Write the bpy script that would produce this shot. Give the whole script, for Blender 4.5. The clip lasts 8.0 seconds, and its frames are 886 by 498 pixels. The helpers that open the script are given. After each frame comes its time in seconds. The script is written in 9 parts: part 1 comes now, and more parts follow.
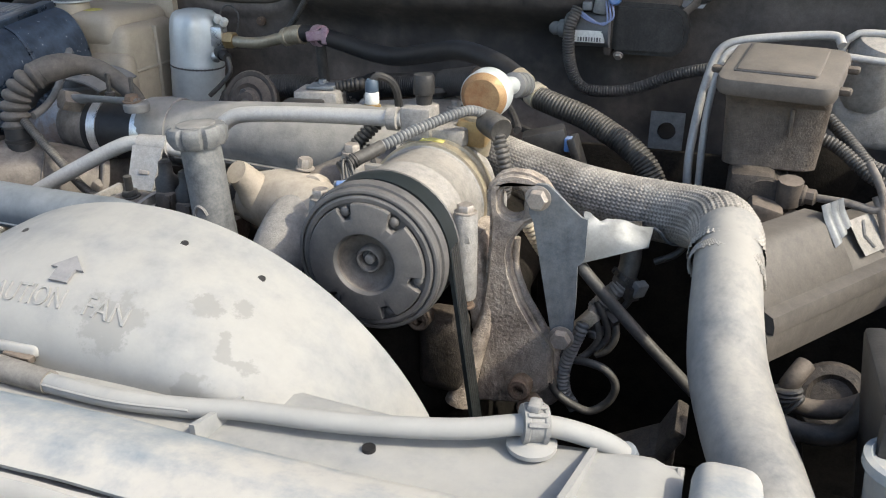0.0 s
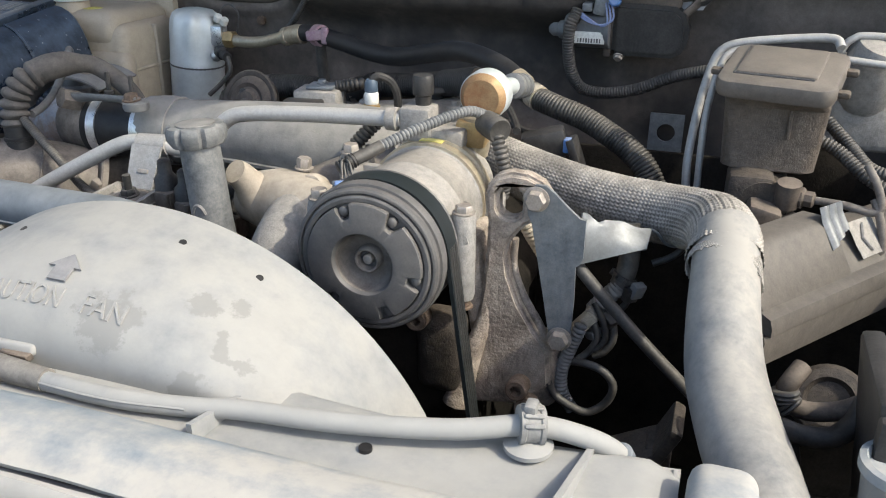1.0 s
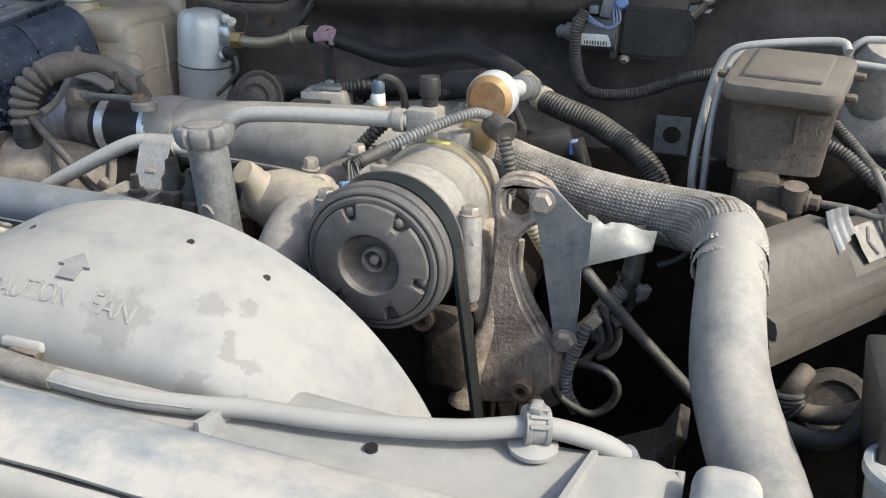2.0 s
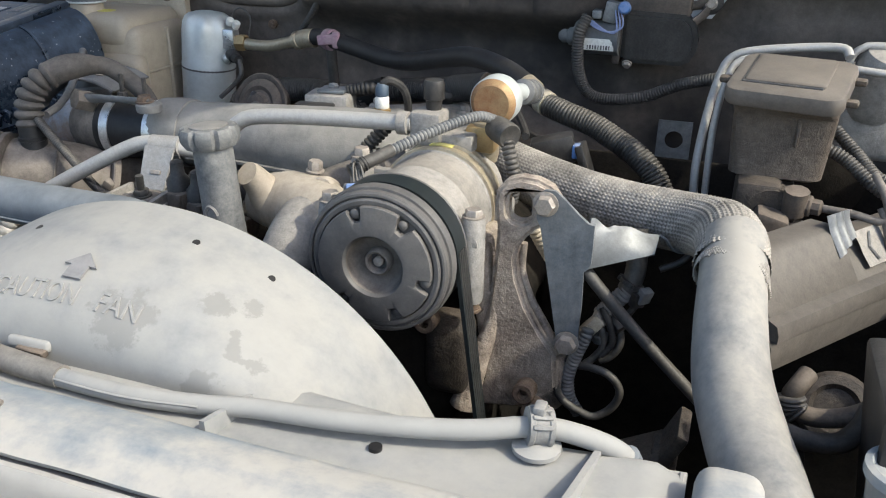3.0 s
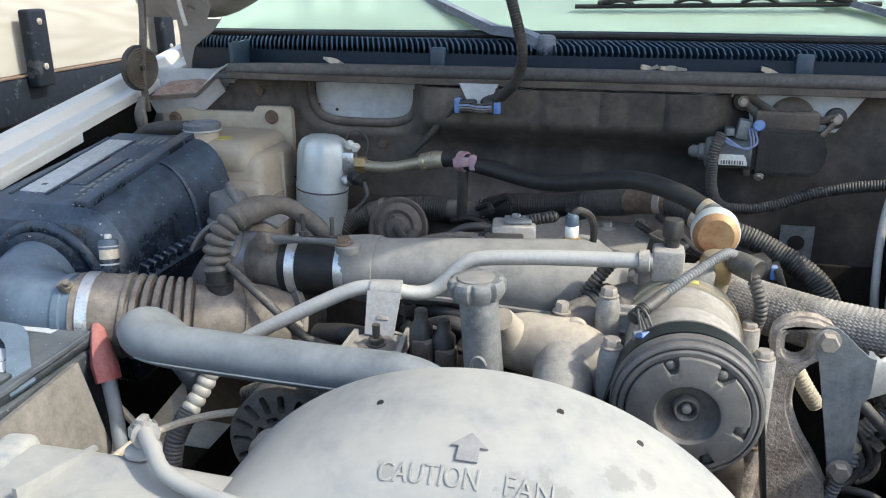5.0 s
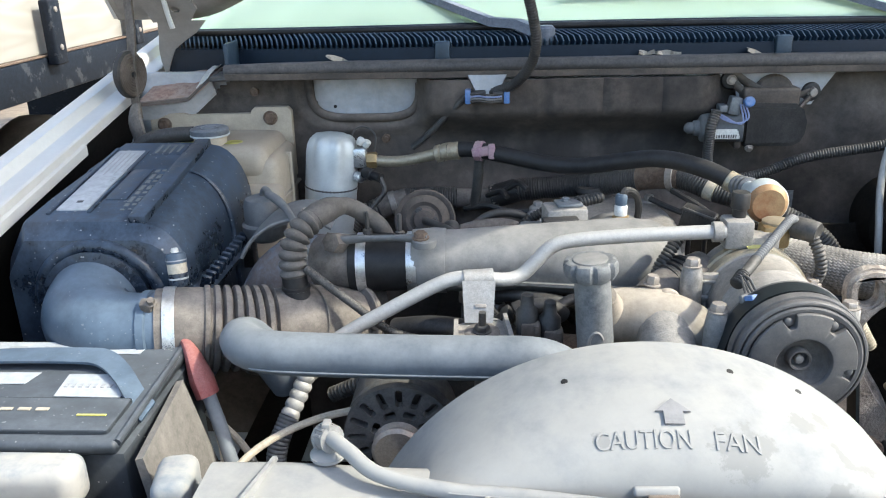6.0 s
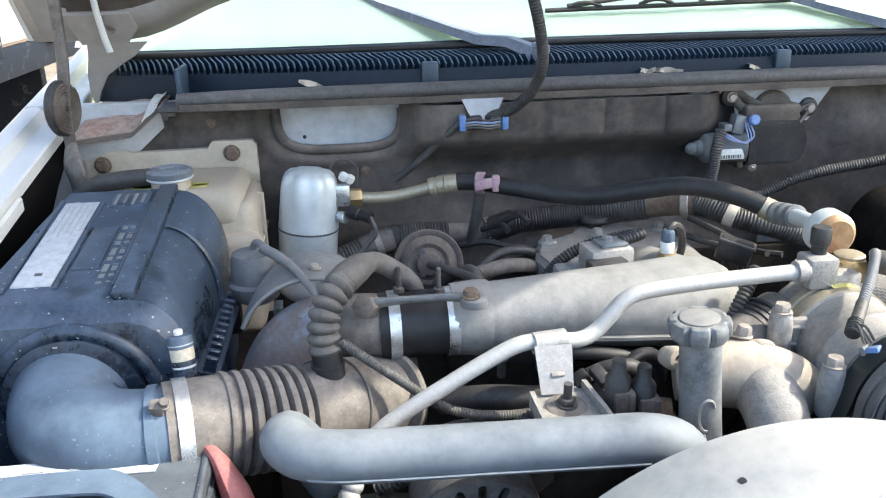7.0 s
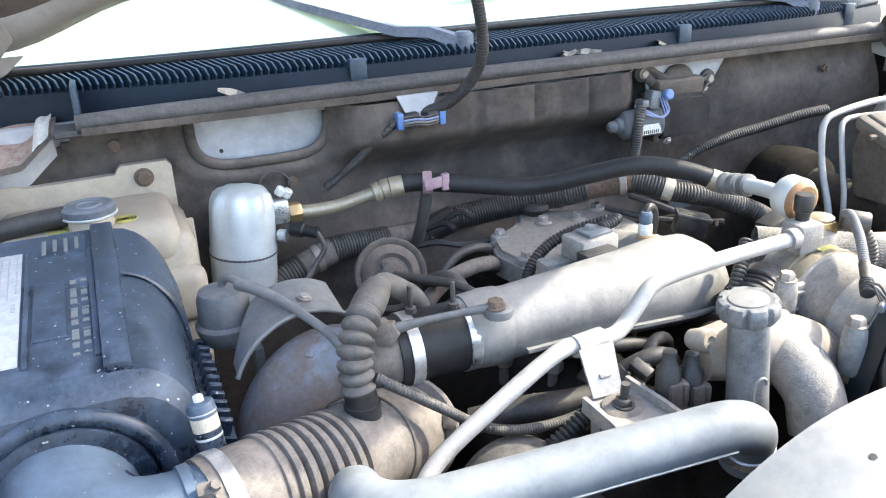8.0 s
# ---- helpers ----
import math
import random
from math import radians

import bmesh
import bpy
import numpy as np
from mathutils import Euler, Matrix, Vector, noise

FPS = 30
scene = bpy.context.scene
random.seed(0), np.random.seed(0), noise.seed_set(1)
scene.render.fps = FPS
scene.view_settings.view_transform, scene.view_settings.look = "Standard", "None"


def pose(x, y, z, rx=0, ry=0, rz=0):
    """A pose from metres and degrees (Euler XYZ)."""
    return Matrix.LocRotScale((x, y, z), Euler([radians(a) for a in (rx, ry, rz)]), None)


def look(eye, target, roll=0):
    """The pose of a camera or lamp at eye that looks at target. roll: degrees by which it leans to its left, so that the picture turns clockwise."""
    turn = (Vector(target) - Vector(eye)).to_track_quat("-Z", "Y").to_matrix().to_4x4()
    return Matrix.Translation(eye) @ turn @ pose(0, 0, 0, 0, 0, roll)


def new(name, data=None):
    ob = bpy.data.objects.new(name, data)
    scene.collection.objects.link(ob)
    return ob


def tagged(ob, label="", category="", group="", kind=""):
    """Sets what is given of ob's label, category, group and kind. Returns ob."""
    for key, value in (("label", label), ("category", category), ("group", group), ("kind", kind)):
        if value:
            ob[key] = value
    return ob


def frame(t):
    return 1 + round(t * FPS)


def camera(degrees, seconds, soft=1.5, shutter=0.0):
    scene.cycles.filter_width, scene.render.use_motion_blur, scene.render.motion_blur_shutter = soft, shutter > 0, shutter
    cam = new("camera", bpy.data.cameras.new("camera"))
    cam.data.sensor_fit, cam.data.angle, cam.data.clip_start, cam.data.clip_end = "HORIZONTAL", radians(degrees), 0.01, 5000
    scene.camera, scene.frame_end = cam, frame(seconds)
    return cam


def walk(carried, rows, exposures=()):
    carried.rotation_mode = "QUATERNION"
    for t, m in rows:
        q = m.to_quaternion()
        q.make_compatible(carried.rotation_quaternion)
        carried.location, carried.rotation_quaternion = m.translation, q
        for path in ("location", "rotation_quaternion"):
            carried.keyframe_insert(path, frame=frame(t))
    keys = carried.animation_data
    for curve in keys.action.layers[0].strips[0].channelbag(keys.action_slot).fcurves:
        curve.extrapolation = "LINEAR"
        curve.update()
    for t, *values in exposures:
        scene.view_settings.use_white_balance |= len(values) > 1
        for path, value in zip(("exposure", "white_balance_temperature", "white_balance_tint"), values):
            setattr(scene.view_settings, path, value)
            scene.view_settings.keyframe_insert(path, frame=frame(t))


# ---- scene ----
cam = camera(57.2, 8.0, soft=1.1)
METRES, EYE, TILT, LEAN, TURN = 1.25, 1.35, -24.0, 0.0, 19.0
ROWS = [
    (0.0, 0.0, 0.0, 0.0, 0.0, 0.0, -0.0),
    (0.5, 0.0015, 0.0006, 0.0002, -0.09, 0.02, -0.18),
    (1.0, 0.001, -0.0003, 0.0001, -0.03, 0.02, -0.31),
    (1.5, 0.0004, -0.0019, 0.0004, 0.19, 0.03, -0.48),
    (3.0, -0.0023, -0.0059, -0.0011, 0.32, 0.36, -0.98),
    (3.5, -0.0282, -0.0322, -0.0089, 0.21, 0.76, -1.12),
    (4.0, -0.0917, -0.0754, -0.0092, -0.16, 2.17, -1.03),
    (4.5, -0.1799, -0.055, 0.031, -2.53, 4.1, -0.24),
    (5.0, -0.28, -0.0102, 0.0653, -4.88, 5.0, 2.32),
    (6.5, -0.5772, 0.0398, 0.1051, -20.23, 2.42, 8.78),
    (7.0, -0.6122, 0.1502, 0.1675, -23.54, 1.91, 11.27),
    (7.5, -0.6742, 0.2336, 0.2089, -29.36, 0.23, 12.48),
    (8.0, -0.7378, 0.2835, 0.239, -38.51, -3.06, 18.12),
]
TURNING = [
    (5.2, look((-0.380, -0.100, 1.432), (-0.786, 1.750, 0.791), -0.5)),
    (6.3, look((-0.673, -0.180, 1.456), (-0.655, 1.694, 0.758), -0.7)),
]
walk(cam, sorted([(t, pose(0, 0, EYE, TILT, LEAN, TURN) @ pose(METRES * x, METRES * y, METRES * z, 90 + pitch, roll, yaw)) for t, x, y, z, yaw, pitch, roll in ROWS] + TURNING, key=lambda row: row[0]),
     [(0.0, 1.33, 6600, 8), (3.5, 1.25, 6500, 7), (4.5, 1.29, 6400, 7), (5.0, 1.52, 6350, 6), (6.5, 1.88, 6300, 6), (7.0, 2.16, 6350, 7), (7.5, 2.40, 6400, 7), (8.0, 2.60, 6450, 9)])

# ---- world and sun ----
SUN = Vector((1.0, -0.15, 1.0)).normalized()
world = bpy.data.worlds.new("sky")
scene.world = world
world.use_nodes = True
wn = world.node_tree.nodes
sky = wn.new("ShaderNodeTexSky")
sky.sky_type, sky.sun_disc = "NISHITA", False
sky.sun_elevation = math.asin(SUN.z)
sky.sun_rotation = math.atan2(SUN.x, SUN.y)
sky.air_density, sky.dust_density = 1.0, 2.5
wn["Background"].inputs["Strength"].default_value = 0.15
world.node_tree.links.new(sky.outputs[0], wn["Background"].inputs["Color"])
sun_data = bpy.data.lights.new("sun", "SUN")
sun_data.energy, sun_data.angle, sun_data.color = 1.72, radians(0.5), (1.0, 0.94, 0.80)
sun = new("sun", sun_data)
sun.matrix_world = look(SUN * 20, (0, 0, 0))

# ---- materials ----
DUST = (0.46, 0.41, 0.34)
GRIME = (0.16, 0.13, 0.105)


def material(name, base, rough=0.6, metal=0.0, dust=0.35, top=0.25, dust_colour=DUST, scale=28.0, bump=0.15, grain=0.25, spec=0.5, sharp=0.35, specks=0.0, mottle=0.2, cover=0.5, micro=0.13, rag=0.35, stains_and_shade=(), stain_shade_colour=(0.2, 0.2, 0.2), depth=0.0012, stretch=None, hollows=None, stain_shade_edge=(95, 0.35)):
    """A worn surface: base colour with mottling, settled dust in patches, fine grain in colour and relief."""
    mat = bpy.data.materials.new(name)
    mat.use_nodes = True
    nt = mat.node_tree
    n, link = nt.nodes, nt.links.new
    bsdf = n["Principled BSDF"]
    co = n.new("ShaderNodeTexCoord")

    where = co.outputs["Object"]
    if stretch:
        mp = n.new("ShaderNodeMapping")
        mp.inputs["Rotation"].default_value, mp.inputs["Scale"].default_value = (0, 0, radians(stretch[0])), stretch[1:]
        link(where, mp.inputs["Vector"])

    def tex(size, detail, roughness=0.6, vec=None):
        t = n.new("ShaderNodeTexNoise")
        t.inputs["Scale"].default_value, t.inputs["Detail"].default_value, t.inputs["Roughness"].default_value = size, detail, roughness
        link(vec or where, t.inputs["Vector"])
        return t.outputs["Fac"]

    def span(value, lo, hi, to_lo, to_hi):
        m = n.new("ShaderNodeMapRange")
        for key, v in (("From Min", lo), ("From Max", hi), ("To Min", to_lo), ("To Max", to_hi)):
            m.inputs[key].default_value = v
        link(value, m.inputs["Value"])
        return m.outputs[0]

    def calc(op, a, b, c=None):
        m = n.new("ShaderNodeMath")
        m.operation = op
        for k, v in enumerate((a, b, c)):
            if v is None:
                continue
            if isinstance(v, (int, float)):
                m.inputs[k].default_value = v
            else:
                link(v, m.inputs[k])
        return m.outputs[0]

    def blend(fac, a, b):
        m = n.new("ShaderNodeMix")
        m.data_type = "RGBA"
        for k, v in ((0, fac), (6, a), (7, b)):
            if isinstance(v, tuple):
                m.inputs[k].default_value = (*v, 1)
            else:
                link(v, m.inputs[k])
        return m.outputs[2]

    big, mid, fine = tex(scale, 5, 0.6, mp.outputs[0] if stretch else None), tex(scale * 4.5, 6, 0.7), tex(scale * 17, 3, 0.65)
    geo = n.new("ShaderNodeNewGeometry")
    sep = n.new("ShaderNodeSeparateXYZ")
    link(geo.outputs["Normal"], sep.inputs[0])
    # upward faces lighten: settled dust, plus painted-in light on the box and felt
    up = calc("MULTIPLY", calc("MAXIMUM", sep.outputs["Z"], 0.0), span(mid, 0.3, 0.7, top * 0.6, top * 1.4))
    patch = span(calc("MULTIPLY_ADD", mid, rag, calc("ADD", big, -rag / 2)), cover - sharp / 2, cover + sharp / 2, 0.0, dust)
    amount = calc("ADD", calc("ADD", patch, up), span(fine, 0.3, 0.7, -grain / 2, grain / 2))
    clamp = n.new("ShaderNodeClamp")
    link(amount, clamp.inputs[0])
    lo, hi = tuple(c * (1 - mottle) for c in base), tuple(min(1.0, c * (1 + mottle)) for c in base)
    colour = blend(span(mid, 0.32, 0.68, 0, 1), lo, hi)
    dlo = tuple(c * (1 - mottle * 0.3) for c in dust_colour)
    dhi = tuple(min(1.0, c * (1 + mottle * 0.22)) for c in dust_colour)
    colour = blend(clamp.outputs[0], colour, blend(span(mid, 0.3, 0.7, 0, 1), dlo, dhi))
    # dark patches: stains on the shroud, painted shade on the firewall felt
    if stains_and_shade:
        wobble, spread = tex(stain_shade_edge[0], 4, 0.7), None
        for (sx, sy, sz), r in stains_and_shade:
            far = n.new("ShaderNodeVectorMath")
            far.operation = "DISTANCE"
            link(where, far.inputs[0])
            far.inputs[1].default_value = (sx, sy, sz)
            one = span(calc("MULTIPLY_ADD", wobble, -r * 3.2, far.outputs["Value"]), -r * (0.5 + stain_shade_edge[1]), -r * 0.5, 0.7, 0.0)
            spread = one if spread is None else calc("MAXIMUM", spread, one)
        colour = blend(spread, colour, stain_shade_colour)
    # darkens concave spots, putting crevice shade into the colour
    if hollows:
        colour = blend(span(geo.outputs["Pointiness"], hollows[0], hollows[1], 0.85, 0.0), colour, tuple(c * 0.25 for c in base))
    if specks:
        colour = blend(span(tex(210, 1, 0.4), 0.73, 0.76, 0, specks), colour, (0.62, 0.62, 0.60))
    if micro:
        colour = blend(span(tex(620, 2, 0.6), 0.40, 0.64, 0.0, micro), colour, tuple(c * 0.25 for c in base))
    link(colour, bsdf.inputs["Base Color"])
    link(span(clamp.outputs[0], 0, 1, rough, 0.9), bsdf.inputs["Roughness"])
    if metal:
        link(span(clamp.outputs[0], 0, 0.8, metal, 0.0), bsdf.inputs["Metallic"])
    bsdf.inputs["Specular IOR Level"].default_value = spec
    if bump:
        b = n.new("ShaderNodeBump")
        b.inputs["Strength"].default_value, b.inputs["Distance"].default_value = min(1.0, bump * 2.2), depth
        link(calc("MULTIPLY_ADD", fine, 0.5, mid), b.inputs["Height"])
        link(b.outputs[0], bsdf.inputs["Normal"])
    return mat


SHROUD_AT = Vector((-0.450, 0.45, 0.6))
SHROUD_STAINS = [(Vector(p) - SHROUD_AT, r) for p, r in (
    ((-0.392, 0.404, 1.0680), 0.021), ((-0.386, 0.397, 1.0600), 0.014), ((-0.376, 0.408, 1.068), 0.012),
    ((-0.3095, 0.4240, 1.0580), 0.0052), ((-0.3085, 0.4205, 1.0560), 0.0050), ((-0.3070, 0.4170, 1.0535), 0.0048), ((-0.3055, 0.4130, 1.0515), 0.0050), ((-0.3035, 0.4095, 1.0495), 0.0052), ((-0.2995, 0.4095, 1.0482), 0.0048), ((-0.2955, 0.4100, 1.0470), 0.0048), ((-0.2910, 0.4115, 1.0458), 0.0055), ((-0.2860, 0.4130, 1.0445), 0.0068),
    ((-0.334, 0.440, 1.0715), 0.012), ((-0.313, 0.454, 1.0652), 0.008), ((-0.318, 0.386, 1.0357), 0.013), ((-0.505, 0.408, 1.072), 0.007))]
M_SHROUD = material("dusty_shroud_plastic", (0.222, 0.230, 0.236), 0.75, dust=0.62, top=0.22, dust_colour=(0.309, 0.302, 0.282), scale=8, bump=0.05, grain=0.06, sharp=0.16, cover=0.44, mottle=0.12, micro=0.0, rag=0.22, stains_and_shade=SHROUD_STAINS, stain_shade_colour=(0.205, 0.203, 0.195))
M_PANEL = material("dusty_painted_panel", (0.185, 0.222, 0.255), 0.5, dust=0.85, top=0.10, dust_colour=(0.378, 0.360, 0.327), scale=9, bump=0.06, grain=0.1, sharp=0.2, cover=0.47, mottle=0.14, micro=0.0, stretch=(-28, 0.45, 1.7, 1.0))
M_PAINT = material("white_body_paint", (0.66, 0.66, 0.63), 0.32, dust=0.35, top=0.06, dust_colour=(0.40, 0.375, 0.33), scale=7, bump=0.03, grain=0.08, cover=0.55, sharp=0.3, mottle=0.06, micro=0.0, stretch=(0, 1.0, 0.3, 1.0))
M_BARE = material("grey_blue_firewall_paint", (0.385, 0.41, 0.445), 0.42, dust=0.25, top=0, scale=9, bump=0.03, micro=0.0)
# top brightens the lit roll; soft dark patches paint the shade below it
M_PAD = material("brown_insulation_felt", (0.040, 0.035, 0.031), 0.95, dust=0.52, top=0.55, dust_colour=(0.222, 0.185, 0.157), scale=5, bump=0.4, sharp=0.45, mottle=0.25, grain=0.15, stains_and_shade=(((-0.20, -0.041, 0.725), 0.085), ((-0.08, -0.041, 0.705), 0.115), ((0.07, -0.041, 0.705), 0.125), ((0.20, -0.036, 0.645), 0.100), ((0.34, -0.036, 0.615), 0.085)), stain_shade_colour=(0.020, 0.019, 0.019), stain_shade_edge=(7, 0.8))
# near-black: the missing shade of the bay's depths is put into this colour
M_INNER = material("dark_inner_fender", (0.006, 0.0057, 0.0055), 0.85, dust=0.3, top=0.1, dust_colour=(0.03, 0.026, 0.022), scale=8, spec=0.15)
M_BLACK = material("black_plastic", (0.010, 0.010, 0.011), 0.42, dust=0.22, top=0.12, dust_colour=(0.144, 0.132, 0.120), scale=20, bump=0.1, grain=0.15)
# the blue dust_colour paints sky sheen onto the top; the sides stay dark
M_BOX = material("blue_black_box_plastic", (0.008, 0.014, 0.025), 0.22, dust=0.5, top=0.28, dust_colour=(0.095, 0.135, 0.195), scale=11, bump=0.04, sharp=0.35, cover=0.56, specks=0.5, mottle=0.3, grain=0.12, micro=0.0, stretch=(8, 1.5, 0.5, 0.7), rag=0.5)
M_DUCT = material("slate_duct_plastic", (0.027, 0.047, 0.075), 0.34, dust=0.42, top=0.35, dust_colour=(0.165, 0.22, 0.285), scale=7, bump=0.03, sharp=0.6, specks=0.15, mottle=0.15, grain=0.08, micro=0.0)
M_BATT = material("dusty_battery_plastic", (0.018, 0.022, 0.027), 0.35, dust=0.35, top=0.45, dust_colour=(0.116, 0.132, 0.152), scale=9, bump=0.04, sharp=0.5, specks=0.3, mottle=0.2, grain=0.1, micro=0.0)
M_HOSE = material("slate_grey_hose_rubber", (0.092, 0.110, 0.132), 0.45, dust=0.42, top=0.28, dust_colour=(0.255, 0.270, 0.277), scale=9, bump=0.05, sharp=0.6, mottle=0.16, grain=0.12, micro=0.0)
M_BROWN = material("dusty_brown_plastic", (0.095, 0.082, 0.072), 0.75, dust=0.5, top=0.3, dust_colour=(0.255, 0.226, 0.197), scale=14, bump=0.18, mottle=0.25, grain=0.2, sharp=0.28, rag=0.45)
M_RUBBER = material("black_rubber", (0.014, 0.014, 0.0145), 0.5, dust=0.22, top=0.15, dust_colour=(0.16, 0.145, 0.13), scale=24, bump=0.1, grain=0.15)
M_CLEANRUB = material("clean_black_rubber", (0.011, 0.011, 0.012), 0.5, dust=0.15, top=0.06, dust_colour=(0.10, 0.095, 0.09), scale=16, bump=0.05, grain=0.08, micro=0.0, spec=0.35)
M_LOOM = material("grey_loom_plastic", (0.024, 0.024, 0.024), 0.42, dust=0.3, top=0.25, dust_colour=(0.20, 0.182, 0.16), scale=20, bump=0.1, grain=0.15)
M_ALU = material("aluminium_tube", (0.43, 0.425, 0.415), 0.42, 0.35, dust=0.35, top=0.3, dust_colour=(0.37, 0.352, 0.325), scale=40, bump=0.06, mottle=0.15, grain=0.15)
M_BAND = material("steel_band", (0.68, 0.69, 0.70), 0.25, 0.95, dust=0.2, top=0.1, scale=40, bump=0.04)
M_CAN = material("silver_can_paint", (0.55, 0.59, 0.595), 0.33, 0.35, dust=0.3, top=0.1, dust_colour=(0.42, 0.435, 0.42), scale=16, bump=0.05, mottle=0.10, grain=0.14, micro=0.0)
M_TURBO = material("heat_stained_casting", (0.30, 0.325, 0.37), 0.4, 0.4, dust=0.95, top=0.0, dust_colour=(0.195, 0.152, 0.128), scale=11, bump=0.3, sharp=0.14, cover=0.44, mottle=0.35, rag=0.45)
M_TAB = material("bright_worn_tab", (0.19, 0.20, 0.205), 0.45, 0.3, dust=0.35, top=0.1, dust_colour=(0.10, 0.10, 0.10), scale=26, bump=0.08, sharp=0.15, cover=0.58, mottle=0.2, micro=0.0)
M_CAST = material("grey_cast_aluminium", (0.264, 0.256, 0.244), 0.55, 0.15, dust=0.45, top=0.3, dust_colour=(0.345, 0.314, 0.275), scale=26, bump=0.35, mottle=0.3)
M_BEIGE = material("beige_dusted_casting", (0.285, 0.245, 0.198), 0.7, dust=0.55, top=0.3, dust_colour=(0.47, 0.415, 0.34), scale=9, bump=0.15, mottle=0.2, micro=0.06)
M_CORNER = material("pinkish_rust_primer", (0.30, 0.185, 0.145), 0.75, dust=0.6, top=0.2, dust_colour=(0.37, 0.31, 0.265), scale=22, bump=0.25, sharp=0.2, rag=0.6, mottle=0.35)
M_CAP = material("dull_blue_grey_cap", (0.10, 0.115, 0.135), 0.32, dust=0.3, top=0.2, dust_colour=(0.25, 0.265, 0.285), scale=26, bump=0.05, grain=0.12)
M_STRAP = material("dull_aluminium_strap", (0.36, 0.355, 0.35), 0.45, 0.35, dust=0.4, top=0.2, dust_colour=(0.24, 0.225, 0.20), scale=45, bump=0.15, mottle=0.25, grain=0.2)
M_ALTERN = material("dark_dusty_casting", (0.085, 0.083, 0.082), 0.6, 0.15, dust=0.45, top=0.3, dust_colour=(0.21, 0.195, 0.175), scale=26, bump=0.3, mottle=0.3)
M_BREATH = material("dusty_breather_rubber", (0.055, 0.052, 0.050), 0.65, dust=0.45, top=0.35, dust_colour=(0.175, 0.158, 0.142), scale=16, bump=0.15, mottle=0.25, grain=0.2)
M_MANIF = material("pale_grey_manifold", (0.185, 0.182, 0.178), 0.5, dust=0.5, top=0.35, dust_colour=(0.268, 0.257, 0.238), scale=9, bump=0.2, mottle=0.24, grain=0.2, micro=0.07, sharp=0.25, rag=0.5)
M_STEEL = material("oiled_blue_steel", (0.14, 0.16, 0.18), 0.36, 0.3, dust=0.4, top=0.15, dust_colour=(0.29, 0.28, 0.255), scale=16, bump=0.1, mottle=0.3, grain=0.2)
M_RUST = material("rusty_steel", (0.10, 0.065, 0.045), 0.75, 0.3, dust=0.45, top=0.2, dust_colour=(0.27, 0.21, 0.16), scale=45, bump=0.3)
M_GRIME = material("oily_cast_iron", (0.018, 0.015, 0.013), 0.6, 0.1, dust=0.4, top=0.25, dust_colour=(0.13, 0.105, 0.083), scale=26, bump=0.6, mottle=0.4)
M_BOLT = material("grey_bolt_steel", (0.36, 0.33, 0.30), 0.45, 0.7, dust=0.35, top=0.2, dust_colour=(0.36, 0.30, 0.24), scale=60, bump=0.1)
M_BRASS = material("brass", (0.42, 0.29, 0.13), 0.33, 0.8, dust=0.4, top=0.15, dust_colour=(0.27, 0.20, 0.13), scale=40, bump=0.1)
M_GOLD = material("zinc_gold_plating", (0.40, 0.35, 0.26), 0.33, 0.6, dust=0.3, top=0.1, dust_colour=(0.36, 0.28, 0.19), scale=40, bump=0.05)
M_RUSTGOLD = material("rusted_gold_disc", (0.40, 0.27, 0.14), 0.5, 0.4, dust=0.9, top=0.0, dust_colour=(0.22, 0.095, 0.04), scale=34, bump=0.15, sharp=0.3, cover=0.46)
M_TANK = material("yellowed_tank_plastic", (0.43, 0.375, 0.285), 0.4, dust=0.5, top=0.35, dust_colour=(0.335, 0.288, 0.238), scale=11, bump=0.05, sharp=0.4, mottle=0.15, grain=0.12)
M_PULLEY = material("pulley_grey_steel", (0.080, 0.080, 0.083), 0.45, 0.15, dust=0.4, top=0.1, dust_colour=(0.21, 0.19, 0.168), scale=12, bump=0.06, mottle=0.15, grain=0.12)
# hollows darkens the gaps between stitches with painted shade
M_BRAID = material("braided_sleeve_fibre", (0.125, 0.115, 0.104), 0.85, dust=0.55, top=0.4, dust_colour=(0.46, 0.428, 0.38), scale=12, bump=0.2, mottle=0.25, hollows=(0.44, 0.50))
M_PIPE = material("matt_pale_pipe", (0.130, 0.140, 0.152), 0.42, dust=0.85, top=0.25, dust_colour=(0.325, 0.308, 0.278), scale=11, bump=0.04, sharp=0.35, cover=0.46, mottle=0.16, micro=0.0, rag=0.3, stretch=(0, 1.3, 1.0, 0.35))
M_MC = material("muddy_reservoir_plastic", (0.075, 0.060, 0.048), 0.55, depth=0.0022, dust=0.5, top=0.35, dust_colour=(0.19, 0.157, 0.126), scale=25, bump=1.0, mottle=0.3, grain=0.2, sharp=0.4, micro=0.0)
M_LID = material("grey_box_lid_plastic", (0.122, 0.108, 0.095), 0.45, dust=0.4, top=0.25, dust_colour=(0.205, 0.18, 0.152), scale=12, bump=0.1, sharp=0.5, mottle=0.2)
M_WEB = material("oily_brown_casting", (0.225, 0.183, 0.153), 0.5, 0.1, dust=0.65, top=0.25, dust_colour=(0.504, 0.434, 0.357), scale=15, bump=1.0, depth=0.003, mottle=0.45, sharp=0.25, micro=0.22)
# greyer than the shroud: the letters' edge shading is put into their colour
M_LETTER = material("grey_raised_plastic", (0.235, 0.240, 0.240), 0.75, dust=0.5, top=0.2, dust_colour=(0.318, 0.305, 0.277), scale=30, bump=0.05, micro=0.0)
